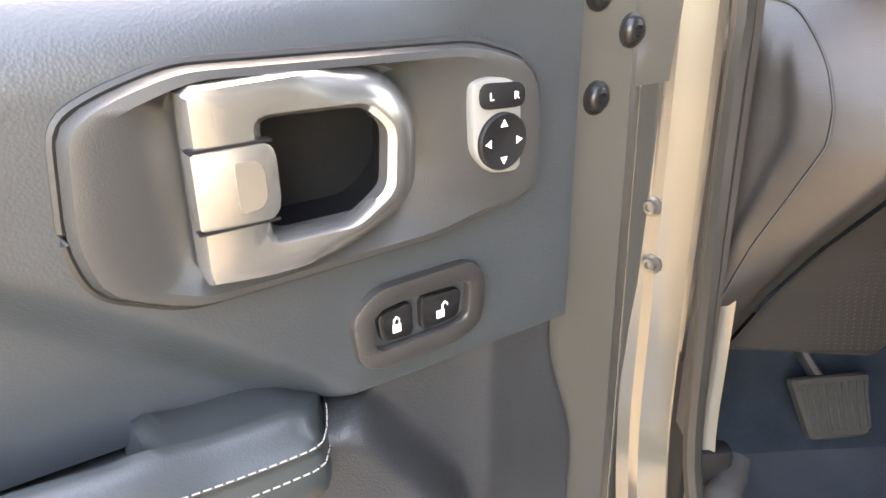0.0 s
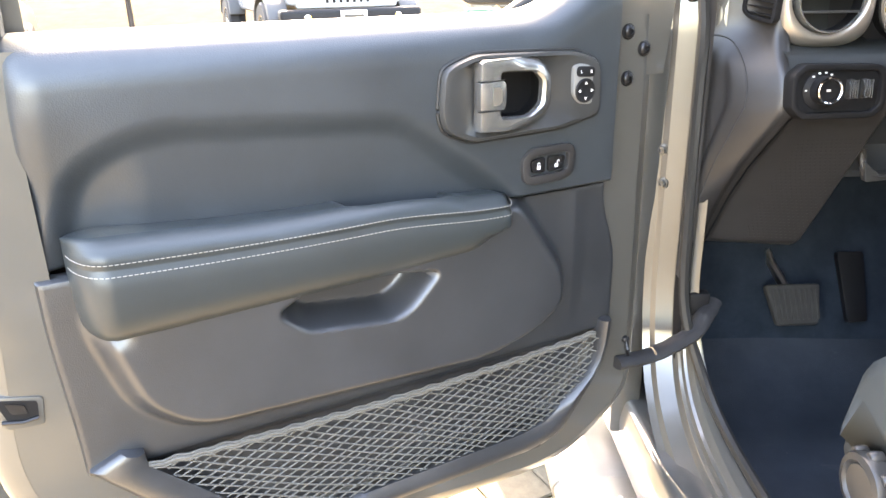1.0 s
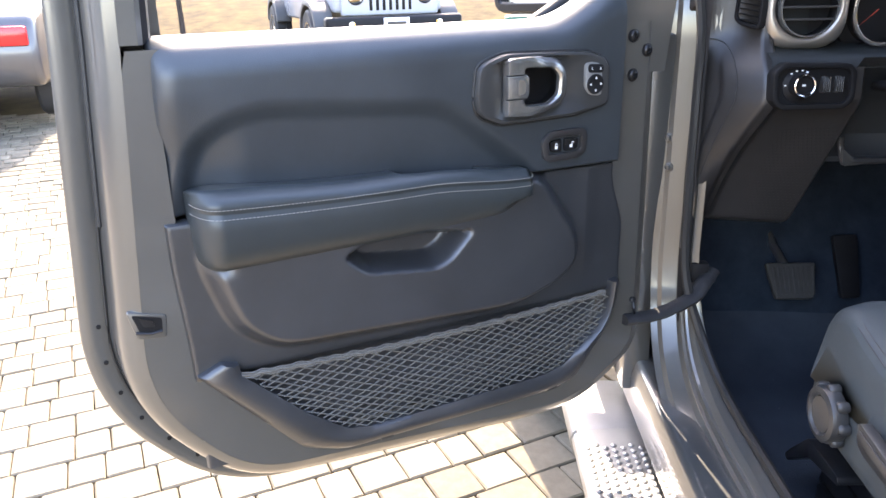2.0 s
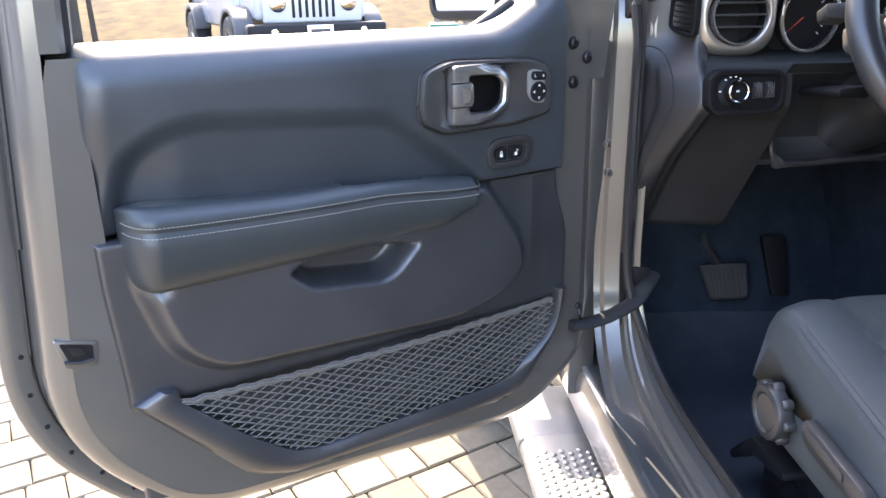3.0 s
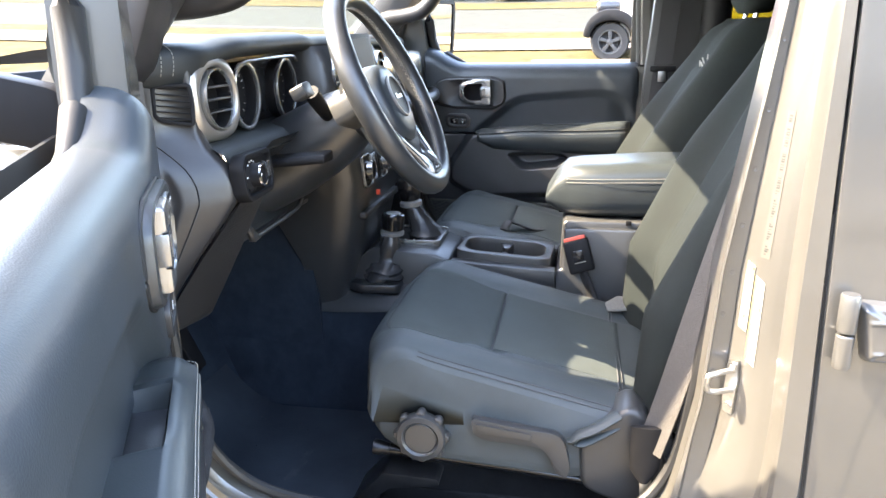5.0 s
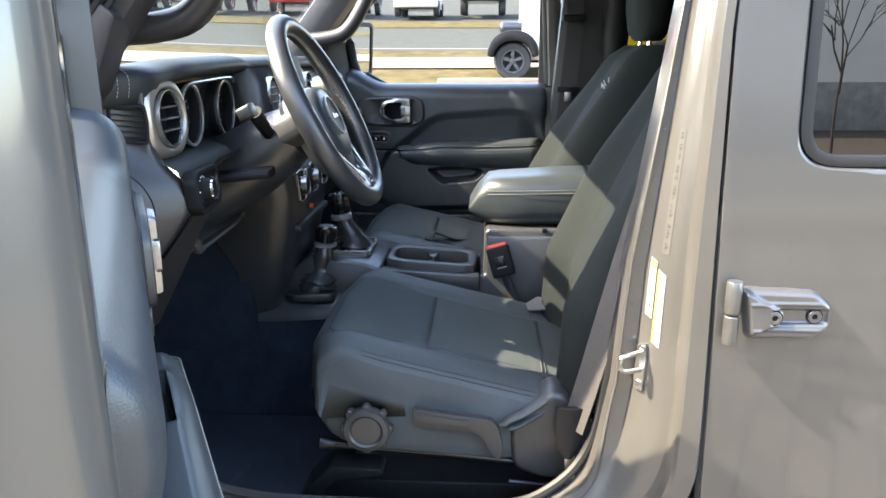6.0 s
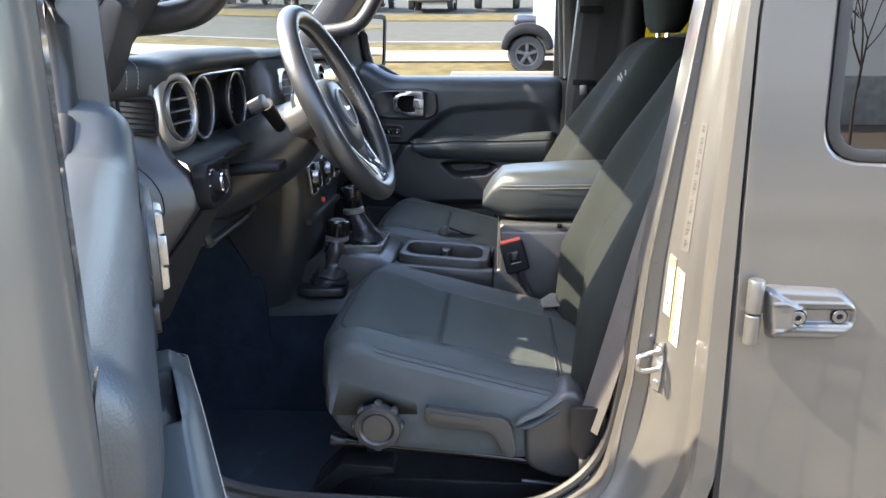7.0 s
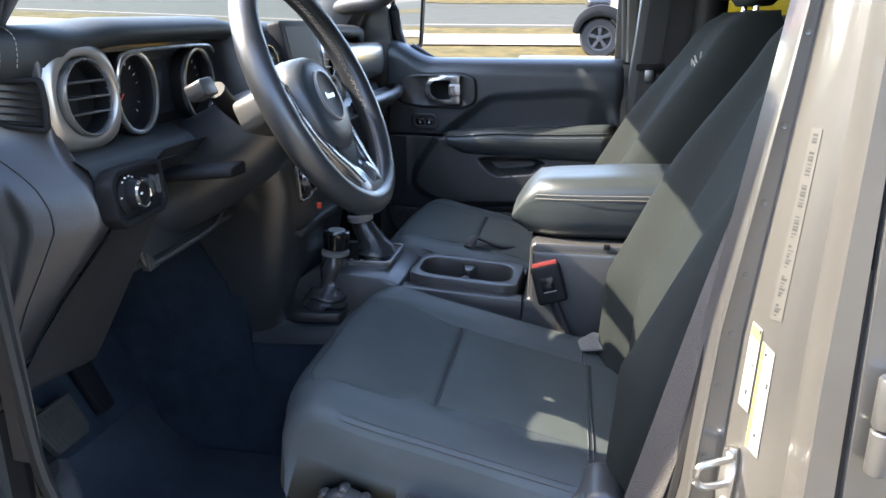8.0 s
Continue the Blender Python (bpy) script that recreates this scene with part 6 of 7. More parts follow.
    for s in (-1, 1):
        for q, dz in ((0.985, 0.0005), (0.957, 0.0008)):
            crest = [Vector((xc + s * hw * q, y - 0.034 * sstep(0.30, 1.0, q) ** 1.6 * sstep(0.72, 0.87, y) + dy, top(q, y) + dz - (0.0045 if q > 0.97 else 0.0008))) for y in np.linspace(0.40, 0.775, 34)]
            part("piping", tube(crest, 0.0009, 6), SEAM, st, "dark double stitching")
    # sewn rear edge of the cushion cover
    for yy, r in ((0.440, 0.0016), (0.433, 0.0010)):
        part("rear_seam", tube([Vector((xc + hw * q, yy + dy + 0.004 * math.sin(3 * q), top(q, yy) + 0.0012)) for q in np.linspace(-0.72, 0.72, 30)], r, 5), SEAM, st, "sewn rear seam")
    # backrest
    def back_y(z):
        return 0.365 - 0.06 * (z - 0.8) - lean * max(0.0, z - 0.93) + dy

    rows = []
    zs = [0.75, 0.765] + list(np.linspace(0.79, 1.30, 26)) + [1.33, 1.355, 1.372, 1.380]
    for z in zs:
        t = (z - 0.8) / 0.55
        yb = back_y(z)
        ww = 0.245 - 0.055 * sstep(1.10, 1.38, z) - 0.03 * sstep(1.34, 1.382, z)
        th = 0.105 * (1 - 0.35 * sstep(1.30, 1.385, z) ** 2)
        row = []
        for k in range(34):
            q = -1 + 2 * k / 33
            bol = 0.050 * sstep(0.42, 0.78, abs(q)) * (1 - 0.6 * sstep(1.10, 1.34, z))
            e = sstep(0.78, 1.0, abs(q))
            bol -= 0.055 * (1 - math.sqrt(max(0, 1 - e * e)))
            fall = 0.03 * sstep(1.33, 1.382, z) ** 2
            row.append(Vector((xc + ww * q, yb + bol - fall, z)))
        row += [Vector((xc + a * ww, yb - th, z)) for a in (1.0, 0.8, 0.3, -0.3, -0.8, -1.0)]
        rows.append(row)
    part("backrest", loft(rows, closed=True), CLOTH_BACK, st, "cloth backrest cover darkened for the cabin shade", 60)
    r2 = []
    for i, z in enumerate(np.linspace(0.80, 1.27, 22)):
        yb = back_y(z)
        r2.append([Vector((xc + q, yb + (-0.01 if i in (0, 21) or k in (0, 13) else 0.005), z)) for k, q in enumerate(np.linspace(-0.115 + 0.02 * i / 21, 0.115 - 0.02 * i / 21, 14))])
    part("back_insert", loft(r2), CLOTH_BACK, st, "woven insert darkened for the cabin shade", 60)
    # pale mark stitched high on the backrest, away from the door
    if xc > 0:
        for dx, dz, ln in ((0.0, 0.0, 0.10), (0.03, 0.010, 0.09), (0.07, 0.002, 0.06), (0.02, 0.020, 0.05)):
            z0 = 1.262 + dz
            part("stitched_mark", tube([(xc - 0.105 + dx, back_y(z0) + 0.012, z0), (xc - 0.105 + dx + ln, back_y(z0 + 0.010) + 0.009, z0 + 0.010)], 0.0022, 5), THREAD, st, "pale stitched mark")
    # headrest
    yt = back_y(1.36) - 0.05
    for s in (-0.06, 0.06):
        part("headrest_post", tube([(xc + s, yt, 1.35), (xc + s, yt - 0.01, 1.45)], 0.006, 8), CHROME, st, "chrome headrest post")
    rows = []
    for z in (1.392, 1.399, 1.42, 1.48, 1.55, 1.595, 1.612, 1.615):
        k = 1 - (abs(z - 1.504) / 0.113) ** 4 * 0.45
        rows.append([Vector((xc + 0.135 * k * math.copysign(abs(math.cos(q)) ** 0.6, math.cos(q)), yt + 0.055 * k * math.copysign(abs(math.sin(q)) ** 0.7, math.sin(q)) - 0.01, z)) for q in np.linspace(0, 2 * math.pi, 29)[:-1]])
    part("headrest", loft(rows, closed=True), CLOTH_BACK, st, "charcoal padded headrest darkened for the cabin shade", 60)
    # side shield and controls
    xo = xc + side * 0.252
    to = lambda a, b, w: Vector((xo + side * w, a + dy, b))
    part("side_shield", prism(fillet([(0.80, 0.72), (0.79, 0.676), (0.50, 0.660), (0.455, 0.672), (0.46, 0.72)], 0.02, 4), -0.05, 0.0065, to, 0.005, 3), BOLSTER, st, "charcoal trimmed seat side")
    if side < 0 and xc < 0:
        knob = part("lumbar_knob", lathe([(0.040, 0.0), (0.0415, 0.004), (0.0415, 0.016), (0.039, 0.021), (0.031, 0.023), (0.0285, 0.021), (0.027, 0.0185), (0.0255, 0.020), (0.018, 0.0205), (0, 0.0205)], to(0.755, 0.722, 0.010), (side, 0, 0), 40), BEZEL, st, "ribbed grey adjusting knob")
        for k in range(8):
            q = 2 * math.pi * k / 8
            c = to(0.755 + 0.0395 * math.cos(q), 0.722 + 0.0395 * math.sin(q), 0.018)
            part("grip", lathe([(0.0075, -0.009), (0.0085, -0.006), (0.0085, 0.004), (0.006, 0.007), (0, 0.0075)], c, (side, 0, 0), 10), BEZEL, knob, "rounded grip")
        lev = [(0.672, 0.765), (0.668, 0.735), (0.650, 0.727), (0.560, 0.722), (0.545, 0.705), (0.535, 0.678), (0.518, 0.668), (0.512, 0.690), (0.522, 0.735), (0.535, 0.748), (0.60, 0.755)]
        lever = part("recline_lever", merge(prism(fillet(lev, 0.008, 3), 0.010, 0.026, to, 0.004), prism(fillet([(0.664, 0.757), (0.662, 0.741), (0.575, 0.733), (0.575, 0.746)], 0.004, 3), 0.026, 0.0285, to, 0.001)), BEZEL, st, "dark grey recline lever")
        part("recliner_cover", prism(fillet([(0.50, 0.730), (0.495, 0.650), (0.44, 0.628), (0.375, 0.635), (0.360, 0.70), (0.40, 0.79), (0.425, 0.80), (0.46, 0.775)], 0.02, 4), -0.06, 0.018, to, 0.010, 3), BEZEL, st, "dark grey plastic recliner cover")
        part("pull_loop", tube(smooth_path([to(0.44, 0.785, 0.012), to(0.475, 0.762, 0.02), to(0.502, 0.748, 0.022), to(0.508, 0.735, 0.02), to(0.49, 0.735, 0.016), to(0.455, 0.755, 0.01), to(0.425, 0.775, 0.0)], 6), 0.013, 10, flat=0.45), BOLSTER, st, "folded cloth flap")
        part("rail", tube([to(0.835, 0.668, -0.02), to(0.60, 0.652, -0.02), to(0.36, 0.630, -0.02)], 0.0095, 10), GLOSSY, st, "gloss black slide tube")
        part("rail_end", lathe([(0.0, 0), (0.013, 0.001), (0.0135, 0.012), (0.011, 0.018), (0.0105, 0.03), (0, 0.03)], to(0.850, 0.669, -0.02), (0, -1, -0.07), 14), BLACKSTEEL, st, "black tube end")
        part("rail_bracket", merge(prism(fillet([(0.83, 0.630), (0.88, 0.575), (0.895, 0.555), (0.885, 0.548), (0.82, 0.60), (0.73, 0.615), (0.735, 0.628)], 0.006, 2), -0.09, 0.0, to, 0.003)), BLACKSTEEL, st, "black steel slide bracket")
        part("latch_bar", tube([to(0.50, 0.612, 0.0), to(0.42, 0.606, 0.0), to(0.40, 0.606, -0.02)], 0.004, 6), BLACKSTEEL, st)
    for s in (-0.19, 0.19):
        part("floor_rail", prism(fillet([(s - 0.022, 0.535), (s + 0.022, 0.535), (s + 0.016, 0.575), (s - 0.016, 0.575)], 0.004, 2), 0.85 + dy, 0.28 + dy, lambda a, b, w: Vector((xc + a, w, b)), 0.0), BLACKSTEEL, st, "black steel floor rail")
        part("riser", prism([(0.80, 0.57), (0.40, 0.57), (0.42, 0.69), (0.78, 0.69)], s - 0.012, s + 0.012, lambda a, b, w: Vector((xc + w, a + dy, b)), 0.0), BLACKSTEEL, st)
        part("rail_foot", box((xc + s - 0.03, 0.30 + dy, 0.50), (xc + s + 0.03, 0.36 + dy, 0.54), 0.005), BLACKSTEEL, st)
        part("rail_foot", box((xc + s - 0.03, 0.78 + dy, 0.50), (xc + s + 0.03, 0.84 + dy, 0.54), 0.005), BLACKSTEEL, st)
    return st


driver_seat = seat("driver_seat", -0.368, -1, 0.0, 0.40, "charcoal cloth driver seat with side controls")
passenger_seat = seat("passenger_seat", 0.375, 1, 0.04, 0.50, "charcoal cloth passenger seat with reclined back", 0.022)

# straps lying on the seats
strap_a = thing("seat_strap", (-0.19, 0.42, 0.8), "short pale cloth strap end at the seat back", "strap")
part("tab", prism(fillet([(-0.205, 0.446), (-0.185, 0.452), (-0.165, 0.425), (-0.170, 0.400), (-0.200, 0.405)], 0.003, 2), 0.0, 0.004, lambda a, b, w: Vector((a, b, 0.790 + 0.5 * (a + 0.20) + w)), 0.001), CORD, strap_a)
strap_b = thing("seat_strap", (0.33, 0.62, 0.82), "black cloth strap lying on the passenger seat", "strap")
part("webbing", tube(smooth_path([(0.20, 0.71, 0.850), (0.215, 0.70, 0.864), (0.235, 0.69, 0.862), (0.26, 0.64, 0.838), (0.30, 0.61, 0.826), (0.34, 0.56, 0.812)], 6), 0.012, 8, flat=0.3), WEBBING, strap_b)

# ---- centre console ----
console = thing("centre_console", (0, 0.6, 0.5), "black centre console with padded armrest and cup holders", "centre console")
XL, XR = -0.118, 0.118
up = lambda a, b, w: Vector((a, b, w))
prof = [(1.06, 0.62), (1.06, 0.80), (1.02, 0.850), (0.985, 0.878), (0.845, 0.868), (0.802, 0.853), (0.800, 0.785), (0.562, 0.785), (0.560, 0.838), (0.545, 0.845), (0.545, 0.94), (0.18, 0.94), (0.18, 0.52), (1.0, 0.52)]
part("console_body", prism(prof, -0.100, 0.110, lambda a, b, w: Vector((w, a, b)), 0.008, 2), CONSOLE, console, "black plastic console body")
def skirt(cols):
    return loft([[Vector((x, y, z - dz * k)) for x, z, dz in cols] for y, k in ((1.45, 0.0), (1.2, 0.3), (1.06, 0.3), (0.98, 0.2), (0.90, 0.0), (0.80, 0.2), (0.66, 0.6), (0.40, 1.0))])


part("console_skirt", skirt(((-0.085, 0.795, 0.02), (-0.120, 0.785, 0.02), (-0.148, 0.768, 0.03), (-0.156, 0.745, 0.04))), CONSOLE, console, "black plastic tunnel cover", 60)
part("tunnel_carpet", skirt(((-0.150, 0.748, 0.04), (-0.158, 0.70, 0.03), (-0.175, 0.60, 0.0), (-0.19, 0.50, 0.0))), CARPET, console, "black carpet on the tunnel", 60)
# armrest lid
rows = []
for y in [0.588, 0.586, 0.578, 0.565] + list(np.linspace(0.54, 0.20, 12)) + [0.18]:
    k = sstep(0.592, 0.53, y)
    zt = 0.995 + 0.078 * math.sqrt(k) + 0.012 * sstep(0.56, 0.3, y)
    zb = 0.985 - 0.032 * math.sqrt(k)
    hw = 0.100 - 0.030 * (1 - sstep(0.60, 0.47, y))
    loop = []
    for q in np.linspace(0, 2 * math.pi, 41)[:-1]:
        a, b = math.cos(q), math.sin(q)
        loop.append(Vector((0.020 + hw * math.copysign(abs(a) ** 0.45, a), y, (zt + zb) / 2 + (zt - zb) / 2 * math.copysign(abs(b) ** 0.6, b))))
    rows.append(loop)
lid = part("armrest_lid", loft(rows, closed=True), LEATHER, console, "padded black leatherette armrest lid", 60)
loopz = 1.045
for dz, out in ((0.0, 0.0), (-0.0075, 0.0016)):
    side_run = [(-0.0815 - out, 0.20, loopz + 0.008 + dz), (-0.0812 - out, 0.43, loopz + 0.002 + dz), (-0.0745 - out, 0.500, loopz - 0.001 + dz), (-0.0620 - out, 0.545, loopz - 0.003 + dz)]
    stitches(smooth_path(side_run, 8), "lid_stitching", console, 0.0042, 0.0014, 0.00055)
part("storage_bin", prism(fillet([(0.558, 0.66), (0.548, 0.955), (0.18, 0.955), (0.18, 0.60), (0.52, 0.60)], 0.01, 2), -0.092, 0.118, lambda a, b, w: Vector((w, a, b)), 0.008), BEZEL, console, "dark grey storage bin")
part("lid_latch", box((0.0, 0.548, 0.950), (0.03, 0.560, 0.966), 0.003), DARK, console)
part("bin_notch", box((-0.0955, 0.40, 0.948), (-0.090, 0.412, 0.958), 0.001), DARK, console)
# cup holders
tray = fillet([(-0.062, 0.575), (0.082, 0.565), (0.082, 0.785), (-0.058, 0.795), (-0.072, 0.76), (-0.072, 0.60)], 0.02, 4)
part("cup_tray", ring(match(tray, 72), match(fillet([(-0.050, 0.588), (0.062, 0.588), (0.062, 0.778), (-0.050, 0.778)], 0.042, 6), 72), 0.800, 0.862, lambda a, b, w: Vector((a, b, w + (b - 0.68) * 0.07)), 0.003), BEZEL, console, "raised cup holder rim")
for xa, xb in ((-0.100, -0.066), (0.078, 0.110)):
    part("console_side", prism([(0.801, 0.79), (0.801, 0.852), (0.561, 0.838), (0.561, 0.79)], xa, xb, lambda a, b, w: Vector((w, a, b)), 0.003), CONSOLE, console)
for sx in (-1, 1):
    part("cup_divider", prism(fillet([(sx * 0.060, 0.668), (sx * 0.020, 0.676), (sx * 0.014, 0.683), (sx * 0.020, 0.690), (sx * 0.060, 0.698)], 0.004, 3), 0.786, 0.852, lambda a, b, w: Vector((a + 0.006, b, w)), 0.003), CONSOLE, console, "divider between the cup holders")
for y in (0.632, 0.732):
    part("cup_floor", lathe([(0.047, 0.0), (0.046, 0.004), (0.030, 0.005), (0, 0.005)], (0.006, y, 0.7845), (0, 0, 1), 30), DARK, console, "black cup holder floor")
# gear selector
gate = fillet([(-0.048, 0.835), (0.092, 0.835), (0.092, 0.985), (-0.048, 0.985)], 0.012, 3)
part("gear_gate", ring(match(gate, 40), match(inset(gate, 0.005), 40), 0.868, 0.884, up, 0.001), SILVER, console, "silver gear gate frame")
part("gate_plate", prism(inset(gate, 0.004), 0.868, 0.880, up), GLOSSY, console, "gloss black gear plate")
for k in range(4):
    lettering("gear_letter", "PRND"[k], 0.010, Matrix.Translation((-0.034, 0.965 - 0.022 * k, 0.8808)), WHITE if k else RED, console)
gear = thing("gear_selector", (0.05, 0.91, 0.88), "black gear selector with a leather boot and silver collar", "gear lever")
part("boot", loft([[Vector((0.040 + r * math.cos(q) * 1.0, y + r * 1.15 * math.sin(q), z)) for q in np.linspace(0, 2 * math.pi, 19)[:-1]] for r, y, z in ((0.044, 0.884, 0.880), (0.036, 0.885, 0.888), (0.034, 0.889, 0.897), (0.028, 0.896, 0.906), (0.027, 0.903, 0.918), (0.024, 0.912, 0.932), (0.021, 0.920, 0.948))], closed=True), BOOT, gear, "black leather boot")
part("collar", lathe([(0.022, 0.0), (0.0275, 0.003), (0.0275, 0.013), (0.022, 0.017), (0, 0.017)], (0.040, 0.921, 0.945), (0, 0.1, 1), 24), PALE_SILVER, gear, "silver collar")
part("knob", lathe([(0.021, 0.0), (0.025, 0.006), (0.0275, 0.03), (0.0285, 0.046), (0.026, 0.054), (0.012, 0.058), (0, 0.0585)], (0.040, 0.9225, 0.960), (0, 0.12, 1), 22), GLOSSY, gear, "gloss black knob")
transfer = thing("transfer_lever", (-0.07, 0.95, 0.8), "short black transfer lever with a leather boot", "gear lever")
part("boot_frame", prism(fillet([(-0.140, 0.915), (-0.028, 0.910), (-0.022, 1.020), (-0.045, 1.040), (-0.125, 1.040), (-0.146, 1.010)], 0.012, 3), 0.780, 0.800, up, 0.005), CONSOLE, transfer, "black boot frame")
boot_rows = []
for i, (r, z) in enumerate(((0.050, 0.798), (0.054, 0.808), (0.047, 0.815), (0.051, 0.823), (0.042, 0.829), (0.040, 0.836), (0.027, 0.841), (0.025, 0.856), (0.027, 0.872), (0.023, 0.888), (0.017, 0.905))):
    boot_rows.append([Vector((-0.080 + r * math.cos(q) * (1 + 0.05 * math.sin(5 * q + i)), 0.962 + (z - 0.8) * -0.18 + r * math.sin(q), z + 0.003 * math.sin(4 * q + i))) for q in np.linspace(0, 2 * math.pi, 25)[:-1]])
part("boot", loft(boot_rows, closed=True), BOOT, transfer, "creased black leather boot", 60)
part("collar", lathe([(0.018, 0.0), (0.0285, 0.003), (0.0285, 0.010), (0.020, 0.014), (0, 0.014)], (-0.074, 0.943, 0.902), (0, -0.05, 1), 24), PALE_SILVER, transfer, "silver collar")
part("knob", lathe([(0.019, 0.0), (0.026, 0.004), (0.0275, 0.03), (0.0265, 0.038), (0.022, 0.041), (0.0, 0.042)], (-0.074, 0.940, 0.914), (0, -0.06, 1), 22), GLOSSY, transfer, "black knob")
part("knob_cap", lathe([(0.0182, 0.0405), (0.016, 0.0425), (0, 0.043)], (-0.074, 0.940, 0.914), (0, -0.06, 1), 20), PALE_SILVER, transfer, "silver knob cap")
solo("white_clip", box((-0.082, 0.832, 0.816), (-0.062, 0.856, 0.830), 0.003), WHITE, "small white plastic clip on the console edge", "clip")

# ---- belts and buckles ----


def strip(path, width_dir, half, thick=0.0014):
    """A flat band along a path."""
    rows, p = [], [Vector(q) for q in path]
    for i, q in enumerate(p):
        t = (p[min(i + 1, len(p) - 1)] - p[max(i - 1, 0)]).normalized()
        w = Vector(width_dir[i] if isinstance(width_dir, list) else width_dir)
        w = (w - t * w.dot(t)).normalized()
        n = t.cross(w).normalized()
        rows.append([q + w * half + n * thick, q - w * half + n * thick, q - w * half - n * thick, q + w * half - n * thick])
    return loft(rows, closed=True)


belt_d = thing("seat_belt", (-0.67, 0.35, 0.6), "black woven seat belt hanging by the door post", "seat belt")
path = smooth_path([(-0.640, 0.235, 1.50), (-0.645, 0.268, 1.30), (-0.650, 0.308, 1.12), (-0.654, 0.340, 0.97), (-0.660, 0.373, 0.83), (-0.664, 0.396, 0.745)], 6)
part("webbing", strip(path, [(1.0, 0.10 + 1.1 * sstep(6, 22, i), 0.1) for i in range(len(path))], 0.0215), BELT, belt_d)
part("sleeve", loft([[Vector((-0.665 + a, 0.401 + 0.024 * k * math.cos(q) * (1 if a == a else 1), z)) + Vector((0.006 * math.sin(q), 0, 0)) for q in np.linspace(0, 2 * math.pi, 15)[:-1]] for a, z, k in ((0, 0.785, 1.0), (0, 0.74, 1.0), (0, 0.712, 0.9), (0, 0.700, 0.6), (0, 0.690, 0.3))], closed=True), DARK, belt_d, "black plastic belt sleeve")
part("anchor", prism(fillet([(0.408, 0.700), (0.402, 0.62), (0.392, 0.50), (0.382, 0.50), (0.390, 0.70)], 0.004, 2), -0.668, -0.664, lambda a, b, w: Vector((w, a, b)), 0.001), STEEL, belt_d, "steel anchor strap")
belt_p = thing("seat_belt", (0.64, 0.28, 0.8), "black seat belt on the far door post", "seat belt")
part("webbing", strip([(0.640, 0.275, 1.62), (0.640, 0.268, 1.45), (0.640, 0.282, 1.26), (0.640, 0.30, 1.05), (0.635, 0.33, 0.75)], (0.1, 1, 0), 0.026), WEBBING, belt_p)
part("guide", box((0.625, 0.235, 1.455), (0.652, 0.31, 1.475), 0.004), DARK, belt_p, "black belt guide")
part("tongue", merge(box((0.628, 0.245, 1.235), (0.642, 0.32, 1.252), 0.003)), DARK, belt_p, "black belt tongue")
part("tongue_plate", box((0.630, 0.272, 1.205), (0.636, 0.296, 1.238), 0.002), STEEL, belt_p, "steel tongue plate")


def buckle(xx, yy, zz, lean):
    b = thing("belt_buckle", (xx, yy, zz - 0.07), "black seat belt buckle with a red button", "buckle", "seat belt buckles")
    m = pose(xx, yy, zz, lean, 8, 0)
    def tr(bm):
        bmesh.ops.transform(bm, matrix=m, verts=bm.verts)
        return bm
    part("body", tr(box((-0.015, -0.028, -0.075), (0.015, 0.028, 0.0), 0.006, 3)), DARK, b)
    part("release_button", tr(box((-0.012, -0.024, -0.004), (0.012, 0.024, 0.006), 0.003)), RED, b, "red release button")
    part("window", tr(box((-0.0165, -0.010, -0.048), (-0.0145, 0.013, -0.024), 0.0005)), GLOSSY, b)
    part("window_line", tr(box((-0.0172, -0.012, -0.052), (-0.0152, 0.012, -0.0505), 0.0)), LABEL, b)
    part("stalk", tr(tube([(0, 0, -0.07), (0.004, -0.005, -0.12), (0.01, -0.01, -0.20)], 0.012, 8, flat=0.6)), WEBBING, b)


buckle(-0.100, 0.520, 0.915, -16)
buckle(0.140, 0.525, 0.925, -14)

# rear bench, dimly seen between the front seats
bench = thing("rear_bench", (0, -0.8, 0.5), "charcoal cloth rear bench seat", "car seat")
part("cushion", box((-0.62, -0.95, 0.62), (0.62, -0.42, 0.82), 0.05, 4), CLOTH, bench)
part("backrest", box((-0.62, -1.10, 0.78), (0.62, -0.93, 1.38), 0.05, 4), CLOTH, bench)

# grab handles on the windscreen posts
for sx in (-1, 1):
    gh = thing("grab_handle", (sx * 0.64, 1.0, 1.4), "black grab handle on the windscreen post", "grab handle", "grab handles")
    part("loop", tube(smooth_path([(sx * 0.670, 1.150, 1.395), (sx * 0.648, 1.115, 1.402), (sx * 0.640, 1.065, 1.407), (sx * 0.637, 1.015, 1.420), (sx * 0.637, 0.980, 1.452), (sx * 0.642, 0.945, 1.51), (sx * 0.655, 0.905, 1.59), (sx * 0.68, 0.89, 1.65)], 6), 0.026, 14, flat=0.9), TRIM_HARD, gh, "padded black loop")


# ---- ground and surroundings ----


def ground_z(x, y):
    """The lot lies flat by the car and climbs gently towards the street and the verge ahead."""
    z = 0.088 * max(0.0, x - 1.2) ** 1.0 * sstep(1.0, 3.0, x)
    z += 0.035 * max(0.0, y - 3.5) * sstep(3.0, 6.0, y)
    z += 0.14 * max(0.0, min(y, 30.0) - 13.2) * sstep(3.0, 1.0, x)
    return min(z, 26.0)


def sheet(name, x0, x1, y0, y1, nx, ny, lift, mat, label, category):
    bm = loft([[Vector((x, y, ground_z(x, y) + lift)) for x in np.linspace(x0, x1, nx)] for y in np.linspace(y0, y1, ny)])
    return solo(name, bm, mat, label, category, "structure", 60)


